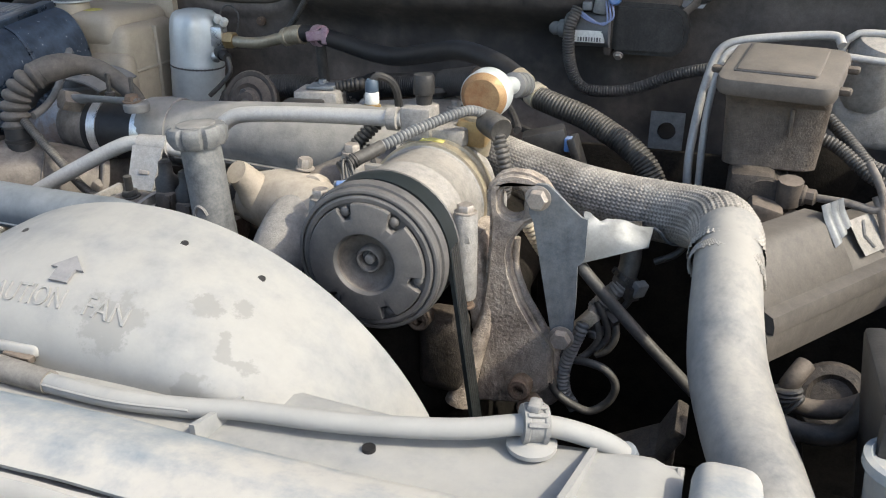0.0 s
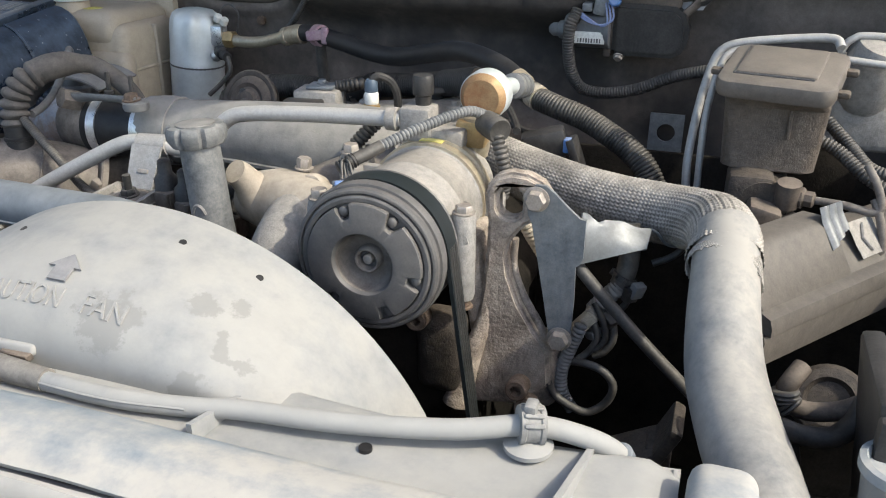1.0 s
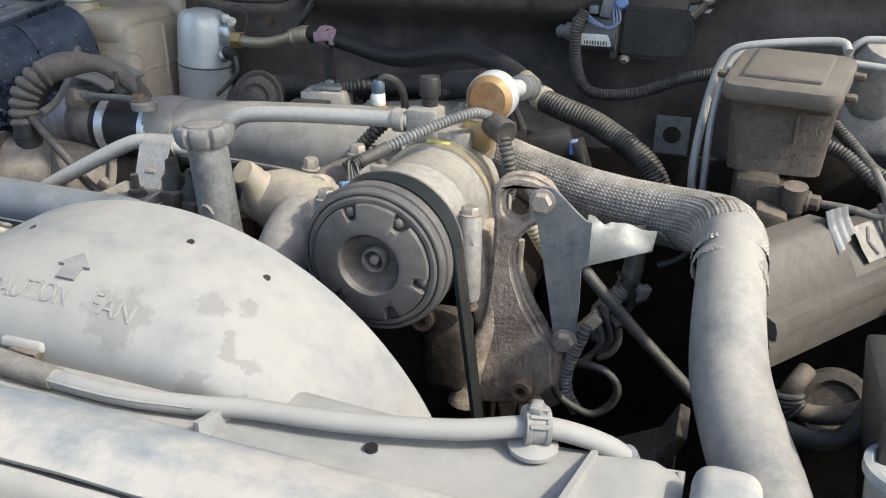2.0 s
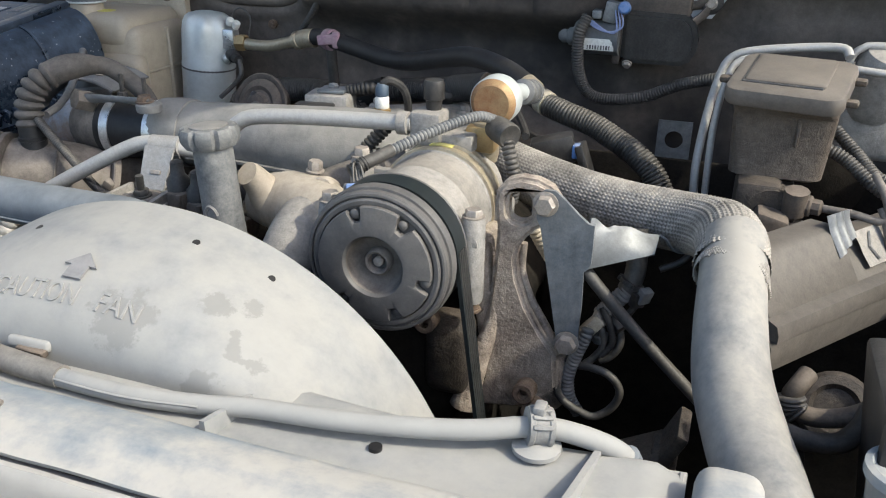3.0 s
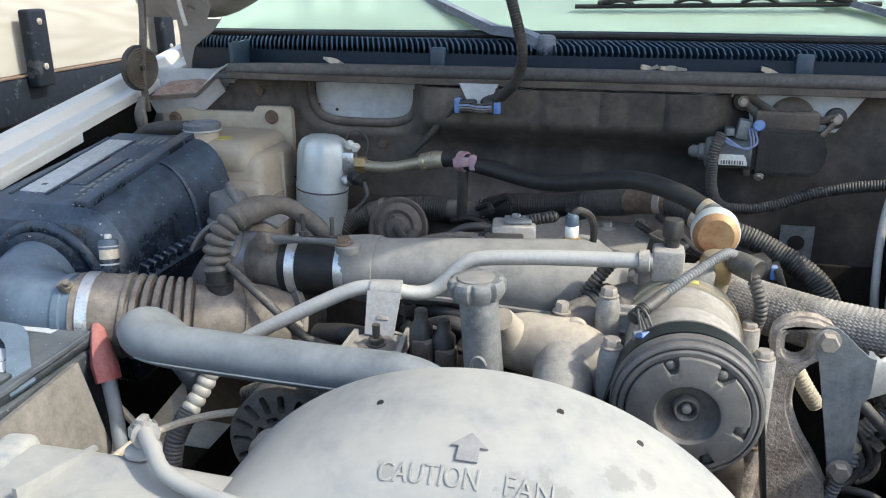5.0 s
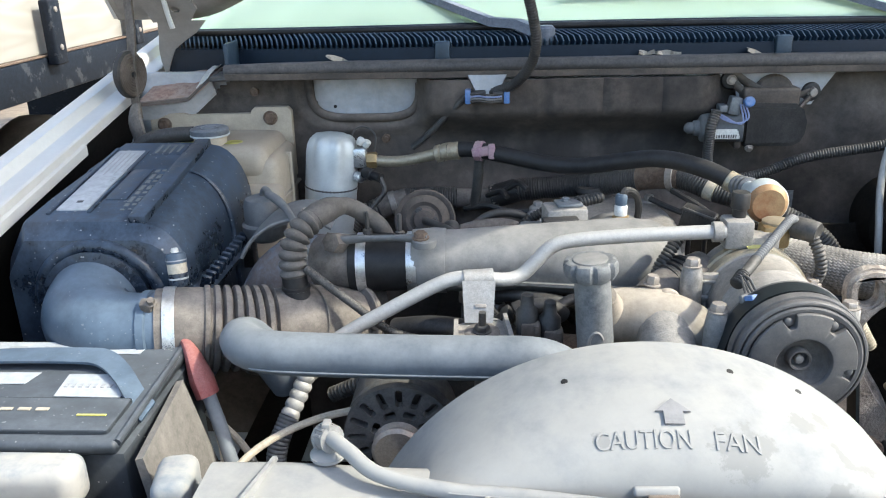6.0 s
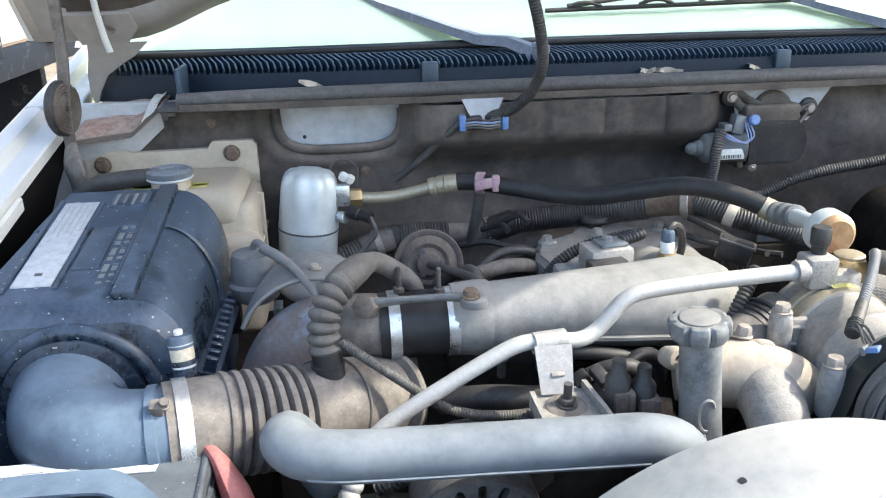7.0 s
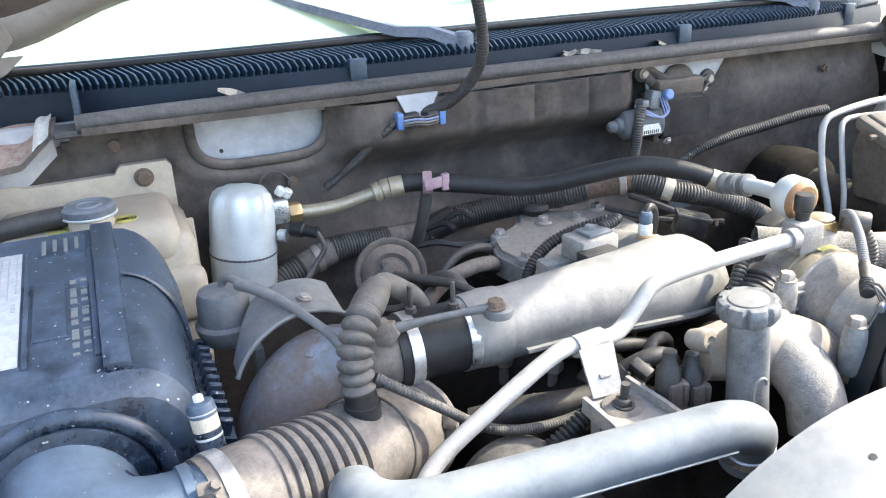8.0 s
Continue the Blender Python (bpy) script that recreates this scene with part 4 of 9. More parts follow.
def fan_shroud():
    s = thing("fan_shroud", "dusty pale grey plastic fan shroud with raised lettering", "fan shroud", SHROUD_AT)
    bm = sheet(mesh(), 180, 44, lambda u, v: dome(SHX - 0.285 + 0.57 * u, v * math.pi / 2))
    thicken(bm, 0.004)
    part("dome", bm, M_SHROUD, s)
    # flat shelf over the radiator
    bm = mesh()
    def shelf(u, v):
        x = -0.845 + 0.855 * u
        y0, y1 = 0.335, 0.440 + 0.02 * smoothstep(-0.62, -0.80, x) + 0.012 * math.sin(9 * x)
        y = y0 + (y1 - y0) * v
        z = 1.027 - 0.012 * smoothstep(0.9, 1.0, v) - 0.010 * smoothstep(-0.012, 0.01, x) + 0.002 * math.sin(12 * x)
        return Vector((x, y, z))
    sheet(bm, 90, 14, shelf)
    thicken(bm, 0.005)
    part("shelf", bm, M_SHROUD, s)
    bm = mesh()
    def drop(u, v):
        x = -0.845 + 0.855 * u
        y1 = 0.440 + 0.02 * smoothstep(-0.62, -0.80, x) + 0.012 * math.sin(9 * x)
        return Vector((x, y1 + 0.006 * v, 1.014 - 0.3 * v))
    sheet(bm, 60, 6, drop)
    thicken(bm, 0.004)
    part("rear_wall", bm, M_SHROUD, s)
    bm = mesh()
    box_at(bm, (0.004, 0.335, 0.72), (0.010, 0.437, 1.018), 0.002, 1)
    part("end_wall", bm, M_SHROUD, s)
    # stiffening fins on the shelf
    for x, y, h in ((-0.055, 0.34, 0.020), (-0.285, 0.345, 0.016), (-0.60, 0.36, 0.016), (-0.80, 0.36, 0.014)):
        bm = mesh()
        skin(bm, [[Vector((x + dx, y, 1.024)), Vector((x + dx + 0.010, y + 0.088, 1.024)), Vector((x + dx + 0.010, y + 0.086, 1.029)), Vector((x + dx, y, 1.027 + h))] for dx in (-0.002, 0.002)])
        bmesh.ops.recalc_face_normals(bm, faces=bm.faces)
        part("fin", bm, M_SHROUD, s)
    # raised lettering and arrow, wrapped on the dome
    def wrap(bm, cx, ca, thick):
        for v in bm.verts:
            u, w, h = v.co
            base = dome(cx + u, ca + w / 0.098)
            dx = dome(cx + u + 0.002, ca + w / 0.098) - base
            da = dome(cx + u, ca + w / 0.098 + 0.02) - base
            nrm = dx.cross(da).normalized()
            v.co = base + nrm * (thick if h > 0 else -0.001)
        bmesh.ops.recalc_face_normals(bm, faces=bm.faces)
        return bm
    for word, cx, ca, squeeze in (("CAUTION", -0.471, 0.557, 0.74), ("FAN", -0.3955, 0.560, 0.86)):
        bm = lettering(word, 0.0235, 0.001)
        for v in bm.verts:
            v.co.x *= squeeze
        part("lettering", wrap(bm, cx, ca, 0.0013), M_LETTER, s, "raised lettering reading " + word, 30)
    bm = mesh()
    sheet(bm, 10, 8, lambda u, v: Vector((-0.008 + 0.016 * u, -0.010 + 0.0111 * v, 0.001)))
    sheet(bm, 16, 8, lambda u, v: Vector(((u - 0.5) * 0.029 * (1.001 - v), 0.001 + 0.011 * v, 0.001)))
    wrap(bm, -0.4445, 0.795, 0.0009)
    thicken(bm, -0.002)
    part("arrow", bm, M_ARROW, s, "raised arrow", 30)
    # moulded rod lug over a sunken slot
    bm = mesh()
    rbox(bm, (0.038, 0.010, 0.009), Matrix.Translation((-0.463, 0.3865, 1.0405)) @ Matrix.Rotation(radians(3), 4, "Z") @ Matrix.Rotation(radians(-20), 4, "X"), 0.003, 3)
    lug = part("slot_lug", bm, M_SHROUD, s)
    bm = mesh()
    rbox(bm, (0.026, 0.007, 0.006), Matrix.Translation((-0.458, 0.3805, 1.0375)), 0.001, 1)
    part("slot", bm, M_DARKBROWN, lug)
    for cx, ca in ((-0.3184, 1.319), (-0.3823, 1.287), (-0.53, 1.2)):
        p = dome(cx, ca)
        bm = mesh()
        lathe(bm, [(0.0032, -0.003), (0.0032, 0.0004), (0.0005, 0.0005)], at(p, (cx - SHX, -0.10, 0.3)), 14)
        part("rivet_hole", bm, M_CLEANRUB, s)
    bm = mesh()
    lathe(bm, [(0.0045, -0.003), (0.0045, 0.0004), (0.0005, 0.0005)], at((-0.180, 0.379, 1.0275)), 14)
    part("rivet_hole", bm, M_CLEANRUB, s)


fan_shroud()


def front_panel():
    p = thing("radiator_support", "pale grey-blue painted radiator support panel coated in dust", "radiator support", (-0.45, 0.3, 0.5), kind="structure")
    def f(u, v):
        x = -1.0 + 1.16 * u
        back = 0.345 + 0.024 * math.exp(-((x + 0.545) / 0.075) ** 4) - 0.10 * smoothstep(-0.06, 0.05, x)
        y = 0.278 + (back - 0.278) * v
        z = 1.042 + 0.006 * math.sin(math.pi * min(1, v * 1.1)) + 0.007 * math.exp(-((x + 0.545) / 0.07) ** 4) * smoothstep(0.1, 0.4, v) - 0.016 * smoothstep(0.9, 1.0, v) + 0.0025 * noise.noise((x * 14, y * 14, 0)) - 0.012 * smoothstep(-0.02, 0.12, x)
        return Vector((x, y, z))
    bm = sheet(mesh(), 110, 16, f)
    thicken(bm, 0.004)
    part("top_panel", bm, M_PANEL, p)
    def lip(u, v):
        x = -1.0 + 1.16 * u
        prof = ((0.0, 1.035), (0.002, 1.040), (0.006, 1.0405), (0.010, 1.036), (0.012, 1.026), (0.013, 1.014), (0.019, 1.007), (0.024, 1.001), (0.022, 0.993))
        k = v * (len(prof) - 1)
        i = min(int(k), len(prof) - 2)
        d = prof[i][0] + (prof[i + 1][0] - prof[i][0]) * (k - i)
        z = prof[i][1] + (prof[i + 1][1] - prof[i][1]) * (k - i)
        return Vector((x, 0.2765 - d, z + 0.0015 * noise.noise((x * 25, v * 9, 2))))
    bm = sheet(mesh(), 90, 16, lip)
    thicken(bm, 0.004)
    part("front_lip", bm, M_PANEL, p)
    bm = mesh()
    box_at(bm, (-1.0, 0.272, 1.015), (0.16, 0.284, 1.035), 0.002, 1)
    part("groove_seal", bm, M_GREYCAN, p)
    bm = mesh()
    hexbolt(bm, (-0.415, 0.306, 1.046), (0, 0, 1), 0.007, 0.004)
    part("bolt", bm, M_BROWN, p, "dusty brown flat bolt")
    # shallow worn emboss in the panel
    bm = mesh()
    tube(bm, [(-0.517 + 0.024 * math.cos(a), 0.316 + 0.017 * math.sin(a), 1.0515) for a in (-1.9 + 4.9 * k / 10 for k in range(11))], 0.0012, 6, step=0.004)
    tube(bm, [(-0.517, 0.331, 1.0530), (-0.522, 0.316, 1.0525), (-0.524, 0.300, 1.0505)], 0.0012, 6, step=0.004)
    part("emboss", bm, M_PANEL, p)
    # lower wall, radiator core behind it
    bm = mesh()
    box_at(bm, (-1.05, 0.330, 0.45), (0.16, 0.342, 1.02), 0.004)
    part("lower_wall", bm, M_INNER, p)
    bm = mesh()
    box_at(bm, (-0.80, 0.345, 0.5), (0.0, 0.40, 1.0), 0.004)
    solid("radiator", bm, M_BLACK, "black radiator core below the shroud", "radiator")
    # headlamp parts below the lip
    hl = thing("headlamp_unit", "dusty headlamp housing with brown motor under the panel lip", "headlamp", (-0.58, 0.29, 0.88))
    bm = mesh()
    rbox(bm, (0.085, 0.05, 0.055), Matrix.Translation((-0.645, 0.290, 0.930)) @ Matrix.Rotation(radians(20), 4, "Z"), 0.016, 4)
    part("housing", bm, M_PANEL, hl)
    bm = mesh()
    lathe(bm, [(0.012, -0.02), (0.026, -0.018), (0.030, 0.0), (0.028, 0.010), (0.016, 0.014), (0.014, 0.010), (0.004, 0.010)], at((-0.555, 0.300, 0.930), (0.2, -0.8, 0.6)), 32)
    part("motor", bm, M_BROWN, hl)
    for q in ([(-0.585, 0.285, 0.965), (-0.560, 0.275, 0.960), (-0.545, 0.272, 0.935), (-0.540, 0.275, 0.905)], [(-0.545, 0.290, 0.955), (-0.515, 0.285, 0.950), (-0.495, 0.285, 0.930), (-0.490, 0.290, 0.90)], [(-0.51, 0.295, 0.965), (-0.495, 0.290, 0.962), (-0.483, 0.292, 0.950)]):
        bm = mesh()
        tube(bm, q, 0.009, 8, step=0.006, flat=0.3)
        part("bracket_strip", bm, M_PANEL, hl)
    # rounded filler neck cover beside the shelf
    bm = mesh()
    rbox(bm, (0.040, 0.075, 0.05), Matrix.Translation((0.034, 0.385, 1.018)), 0.012, 4)
    c = solid("hose_bracket", bm, M_PANEL, "dusty grey rounded bracket beside the radiator", "bracket")
    bm = mesh()
    rbox(bm, (0.075, 0.06, 0.04), Matrix.Translation((0.075, 0.34, 0.995)) @ Matrix.Rotation(radians(-25), 4, "Z"), 0.012, 4)
    part("foot", bm, M_PANEL, c)


front_panel()
# ---- front of the engine bay ----
def hose(name, label, pts, r, mat, rib=None, seg=12, step=None, category="hose", group=""):
    return solid(name, tube(mesh(), pts, r, seg, step, rib), mat, label, category, group)


ov = hose("overflow_hose", "dusty grey overflow hose lying on the shroud shelf",
          [(-0.752, 0.462, 1.030), (-0.742, 0.452, 1.046), (-0.72, 0.430, 1.046), (-0.69, 0.405, 1.040), (-0.63, 0.388, 1.037), (-0.57, 0.381, 1.037), (-0.50, 0.370, 1.037), (-0.44, 0.363, 1.037), (-0.36, 0.360, 1.037), (-0.30, 0.368, 1.037), (-0.268, 0.375, 1.038), (-0.20, 0.384, 1.038), (-0.13, 0.400, 1.039), (-0.085, 0.416, 1.042), (-0.055, 0.425, 1.036), (-0.03, 0.436, 1.020), (-0.02, 0.45, 0.99)],
          0.0070, M_SHROUD, step=0.006)
bm = mesh()
lathe(bm, [(0.0072, -0.005), (0.0085, -0.004), (0.0085, 0.004), (0.0072, 0.005)], at((-0.027, 0.4385, 1.016), (0.35, 0.4, -1)), 16)
part("end_sleeve", bm, M_HOSE, ov)
bm = mesh()
tube(bm, [(-0.63, 0.3815, 1.0395), (-0.57, 0.3745, 1.0395), (-0.50, 0.3635, 1.0395), (-0.44, 0.3565, 1.0395), (-0.36, 0.3535, 1.0395), (-0.30, 0.3615, 1.0395)], 0.0009, 6, step=0.01)
part("mould_line", bm, M_SHROUD, ov)
bm = mesh()
tube(bm, [(-0.480, 0.3675, 1.0372), (-0.455, 0.3645, 1.0372), (-0.432, 0.3627, 1.0372), (-0.412, 0.3615, 1.0372)], [0.0088, 0.0092, 0.0090, 0.0084], 16, step=0.004)
part("fabric_sleeve", bm, M_TRAY, ov, "dusty tan fabric sleeve")


def hose_clamp(p, d):
    c = thing("hose_clip", "grey plastic hose clip on a round foot", "hose clip", (p[0], p[1], 1.027), group="hose clips")
    bm = mesh()
    lathe(bm, [(0.016, 0), (0.016, 0.003), (0.010, 0.0045), (0.006, 0.006)], at((p[0], p[1] - 0.004, 1.0285)), 24)
    part("foot", bm, M_SHROUD, c)
    bm = mesh()
    lathe(bm, [(0.0088, -0.008), (0.0125, -0.008), (0.0125, -0.005), (0.0115, -0.004), (0.0115, 0.004), (0.0125, 0.005), (0.0125, 0.008), (0.0088, 0.008)], at(p, d), 20)
    for k in range(5):
        a = 0.6 + 0.5 * k
        rbox(bm, (0.002, 0.003, 0.013), at(p, d) @ Matrix.Rotation(a, 4, "Z") @ Matrix.Translation((0.0125, 0, 0)), 0.0005, 1)
    part("ring", bm, M_CLIP, c)
    bm = mesh()
    rbox(bm, (0.008, 0.012, 0.008), Matrix.Translation((p[0], p[1], p[2] + 0.013)), 0.002)
    part("latch", bm, M_CLIP, c)


hose_clamp((-0.083, 0.4165, 1.0425), (1, 0.45, -0.1))
hose_clamp((-0.742, 0.452, 1.0445), (0.6, -0.6, 0.2))

rh = hose("radiator_hose", "slate grey moulded radiator hose crossing the bay",
     [(-0.850, 0.730, 0.945), (-0.866, 0.712, 0.99), (-0.880, 0.688, 1.026), (-0.882, 0.660, 1.038), (-0.866, 0.642, 1.037), (-0.83, 0.630, 1.037), (-0.76, 0.627, 1.036), (-0.68, 0.622, 1.037), (-0.60, 0.614, 1.040), (-0.556, 0.609, 1.042), (-0.530, 0.609, 1.036), (-0.512, 0.616, 1.018), (-0.505, 0.63, 0.98)],
     0.0245, M_HOSE, seg=28, step=0.008)
bm = mesh()
tube(bm, [(-0.862, 0.6165, 1.0245), (-0.83, 0.6065, 1.0265), (-0.76, 0.6035, 1.0255), (-0.68, 0.5985, 1.0265), (-0.60, 0.5905, 1.0295), (-0.555, 0.5855, 1.0315)], 0.0014, 6, step=0.01)
part("mould_seam", bm, M_HOSE, rh)
bm = mesh()
lathe(bm, [(0.0248, -0.007), (0.0262, -0.006), (0.0262, 0.006), (0.0248, 0.007)], at((-0.508, 0.623, 1.000), (0.25, 0.4, -1)), 32)
part("clamp_band", bm, M_BAND, rh)


def battery():
    b = thing("battery", "dusty black battery with worn white labels", "battery", (-1.11, 0.60, 0.82))
    bm = mesh()
    box_at(bm, (-1.27, 0.485, 0.82), (-0.950, 0.700, 1.003), 0.006)
    part("case", bm, M_BATT, b)
    bm = mesh()
    box_at(bm, (-1.272, 0.475, 1.005), (-0.953, 0.692, 1.020), 0.006, 3)
    box_at(bm, (-1.26, 0.490, 1.019), (-0.966, 0.553, 1.026), 0.005, 2)
    box_at(bm, (-1.26, 0.484, 1.000), (-0.966, 0.491, 1.014), 0.002, 1)
    part("lid", bm, M_BATT, b)
    bm = mesh()
    tube(bm, [(-0.954, 0.482, 1.017), (-0.955, 0.55, 1.019), (-0.957, 0.62, 1.019), (-0.960, 0.682, 1.019)], 0.004, 8)
    part("lid_ridge", bm, M_BATT, b)
    def sticker(pts, z, mat=M_LABEL, name="label_sticker", parent=None, label="worn white sticker"):
        bm = mesh()
        plate(bm, pts, [], 0.0009, Matrix.Translation((0, 0, z)))
        return part(name, bm, mat, parent or b, label)
    one = sticker([(-1.262, 0.658), (-1.003, 0.656), (-0.999, 0.684), (-1.262, 0.686)], 1.0208)
    two = sticker([(-1.056, 0.560), (-0.984, 0.558), (-0.980, 0.582), (-1.013, 0.608), (-1.062, 0.607)], 1.0208)
    sticker([(-1.262, 0.582), (-1.102, 0.586), (-1.096, 0.611), (-1.262, 0.611)], 1.0208)
    for k in range(6):
        sticker([(-1.25 + 0.042 * k, 0.668), (-1.225 + 0.040 * k, 0.668), (-1.225 + 0.040 * k, 0.673), (-1.25 + 0.042 * k, 0.673)], 1.0218, M_FAINT, "print_bar", one, "")
    for k in range(9):
        sticker([(-1.054 + 0.008 * k, 0.578), (-1.050 + 0.008 * k, 0.578), (-1.050 + 0.008 * k, 0.585), (-1.054 + 0.008 * k, 0.585)], 1.0218, M_FAINT, "print_bar", two, "")
    for k in range(4):
        sticker([(-1.112 + 0.019 * k, 0.523), (-1.099 + 0.019 * k, 0.523), (-1.099 + 0.019 * k, 0.528), (-1.112 + 0.019 * k, 0.528)], 1.0266, M_TAN, "print_bar", None, "")
    sticker([(-1.008, 0.514), (-0.978, 0.514), (-0.978, 0.5165), (-1.008, 0.5165)], 1.0266, M_YELLOW, "print_bar", None, "")
    bm = mesh()
    def strap(u, v):
        x = -1.24 + 0.292 * u
        drop = smoothstep(0.66, 1.08, u)
        return Vector((x, 0.634 - 0.100 * drop + 0.030 * (v - 0.5) * (1 + 0.25 * u), 1.0265 + 0.006 * math.sin(math.pi * u) - 0.012 * smoothstep(0.85, 1, u)))
    sheet(bm, 40, 4, strap)
    thicken(bm, 0.003)
    part("handle_strap", bm, M_DUCT, b, "slate grey carrying strap")
    # dusty tray beside it
    bm = mesh()
    skin(bm, [[Vector(p) for p in ((-0.946 + 0.10 * (0.60 - y), y, 1.006), (-0.938 + 0.10 * (0.60 - y), y, 1.008), (-0.885, y, 0.80), (-0.905, y, 0.80))] for y in (0.47, 0.53, 0.58, 0.62)])
    bmesh.ops.recalc_face_normals(bm, faces=bm.faces)
    t = solid("battery_tray", bm, M_TRAY, "dusty pale battery tray side beside the battery", "battery tray")
    bm = mesh()
    box_at(bm, (-1.28, 0.46, 0.77), (-0.93, 0.72, 0.80), 0.005)
    part("base", bm, M_INNER, t)
    bm = mesh()
    rbox(bm, (0.30, 0.045, 0.05), Matrix.Translation((-1.13, 0.455, 0.99)), 0.014, 4)
    solid("support_bracket", bm, M_PANEL, "dusty pale support bracket in front of the battery", "bracket")
    bm = mesh()
    rbox(bm, (0.038, 0.06, 0.06), Matrix.Translation((-0.885, 0.445, 0.985)) @ Matrix.Rotation(radians(10), 4, "Z"), 0.012, 4)
    solid("support_bracket", bm, M_PANEL, "small dusty pale bracket beside the shroud", "bracket")
    # red terminal boot and its cables
    c = thing("battery_cable", "battery cable with faded red terminal boot", "cable", (-0.94, 0.66, 0.94))
    bm = mesh()
    tube(bm, [(-0.962, 0.690, 1.024), (-0.948, 0.672, 1.018), (-0.938, 0.660, 1.002), (-0.930, 0.652, 0.985), (-0.925, 0.648, 0.972)], [0.007, 0.010, 0.015, 0.019, 0.018], 12, step=0.005, flat=0.7)
    part("boot", bm, M_RED, c, "faded red rubber boot")
    bm = mesh()
    tube(bm, [(-0.927, 0.648, 0.985), (-0.910, 0.632, 0.945), (-0.88, 0.60, 0.885), (-0.83, 0.58, 0.86), (-0.76, 0.56, 0.83)], 0.0085, 10)
    part("cable", bm, M_HOSE, c)
    for q in ([(-0.922, 0.645, 0.95), (-0.905, 0.62, 0.91), (-0.90, 0.59, 0.86), (-0.895, 0.58, 0.8)], [(-0.93, 0.65, 0.95), (-0.89, 0.65, 0.90), (-0.85, 0.62, 0.85), (-0.80, 0.62, 0.80)], [(-0.90, 0.55, 0.90), (-0.86, 0.60, 0.93), (-0.80, 0.64, 0.945), (-0.72, 0.66, 0.955), (-0.66, 0.68, 0.96)]):
        bm = mesh()
        tube(bm, q, 0.0045, 8)
        part("wire", bm, M_TAN, c)
    # aluminium fitting with a braided line going down
    f = thing("refrigerant_fitting", "ribbed aluminium hose fitting with black hose", "hose fitting", (-0.84, 0.66, 0.86))
    bm = mesh()
    tube(bm, [(-0.818, 0.700, 0.975), (-0.826, 0.69, 0.955), (-0.838, 0.672, 0.93)], 0.0105, 16, rib=(0.012, 0.0022))
    part("crimp", bm, M_ALU, f)
    bm = mesh()
    tube(bm, [(-0.838, 0.672, 0.93), (-0.850, 0.655, 0.90), (-0.855, 0.645, 0.86), (-0.86, 0.64, 0.80)], 0.012, 14, rib=(0.005, 0.0015))
    part("hose", bm, M_GREYCAN, f)


battery()


def alternator():
    c = Vector((-0.700, 0.640, 0.925))
    a = thing("alternator", "dark dusty cast alternator with slotted end frame", "alternator", c - Vector((0, 0, 0.07)))
    m = at(c, (0, -1, 0))
    bm = mesh()
    lathe(bm, [(0.060, -0.12), (0.066, -0.10), (0.066, -0.02), (0.060, -0.014), (0.02, -0.014)], m, 36)
    part("body", bm, M_ALTERN, a)
    bm = mesh()
    holes = []
    for q in range(16):
        ang = math.tau * q / 16
        holes.append([(math.cos(ang) * x - math.sin(ang) * y, math.sin(ang) * x + math.cos(ang) * y) for x, y in rrect(0.022, 0.0085, 0.004, 4, 0.051, 0)])
    for q in range(8):
        ang = math.tau * (q + 0.5) / 8
        holes.append([(math.cos(ang) * x - math.sin(ang) * y, math.sin(ang) * x + math.cos(ang) * y) for x, y in rrect(0.009, 0.015, 0.003, 4, 0.0305, 0)])
    plate(bm, ring2(0, 0, 0.066, n=48), holes, 0.012, m @ Matrix.Translation((0, 0, -0.008)))
    part("end_frame", bm, M_ALTERN, a)
    bm = mesh()
    lathe(bm, [(0.062, -0.0125), (0.062, -0.0122)], m, 36)
    part("inner_shade", bm, M_GRIME, a)
    bm = mesh()
    lathe(bm, [(0.010, 0.014), (0.027, 0.015), (0.030, 0.018), (0.027, 0.024), (0.030, 0.032), (0.026, 0.036), (0.008, 0.036)], m, 28)
    part("pulley", bm, M_BOLT, a)


alternator()


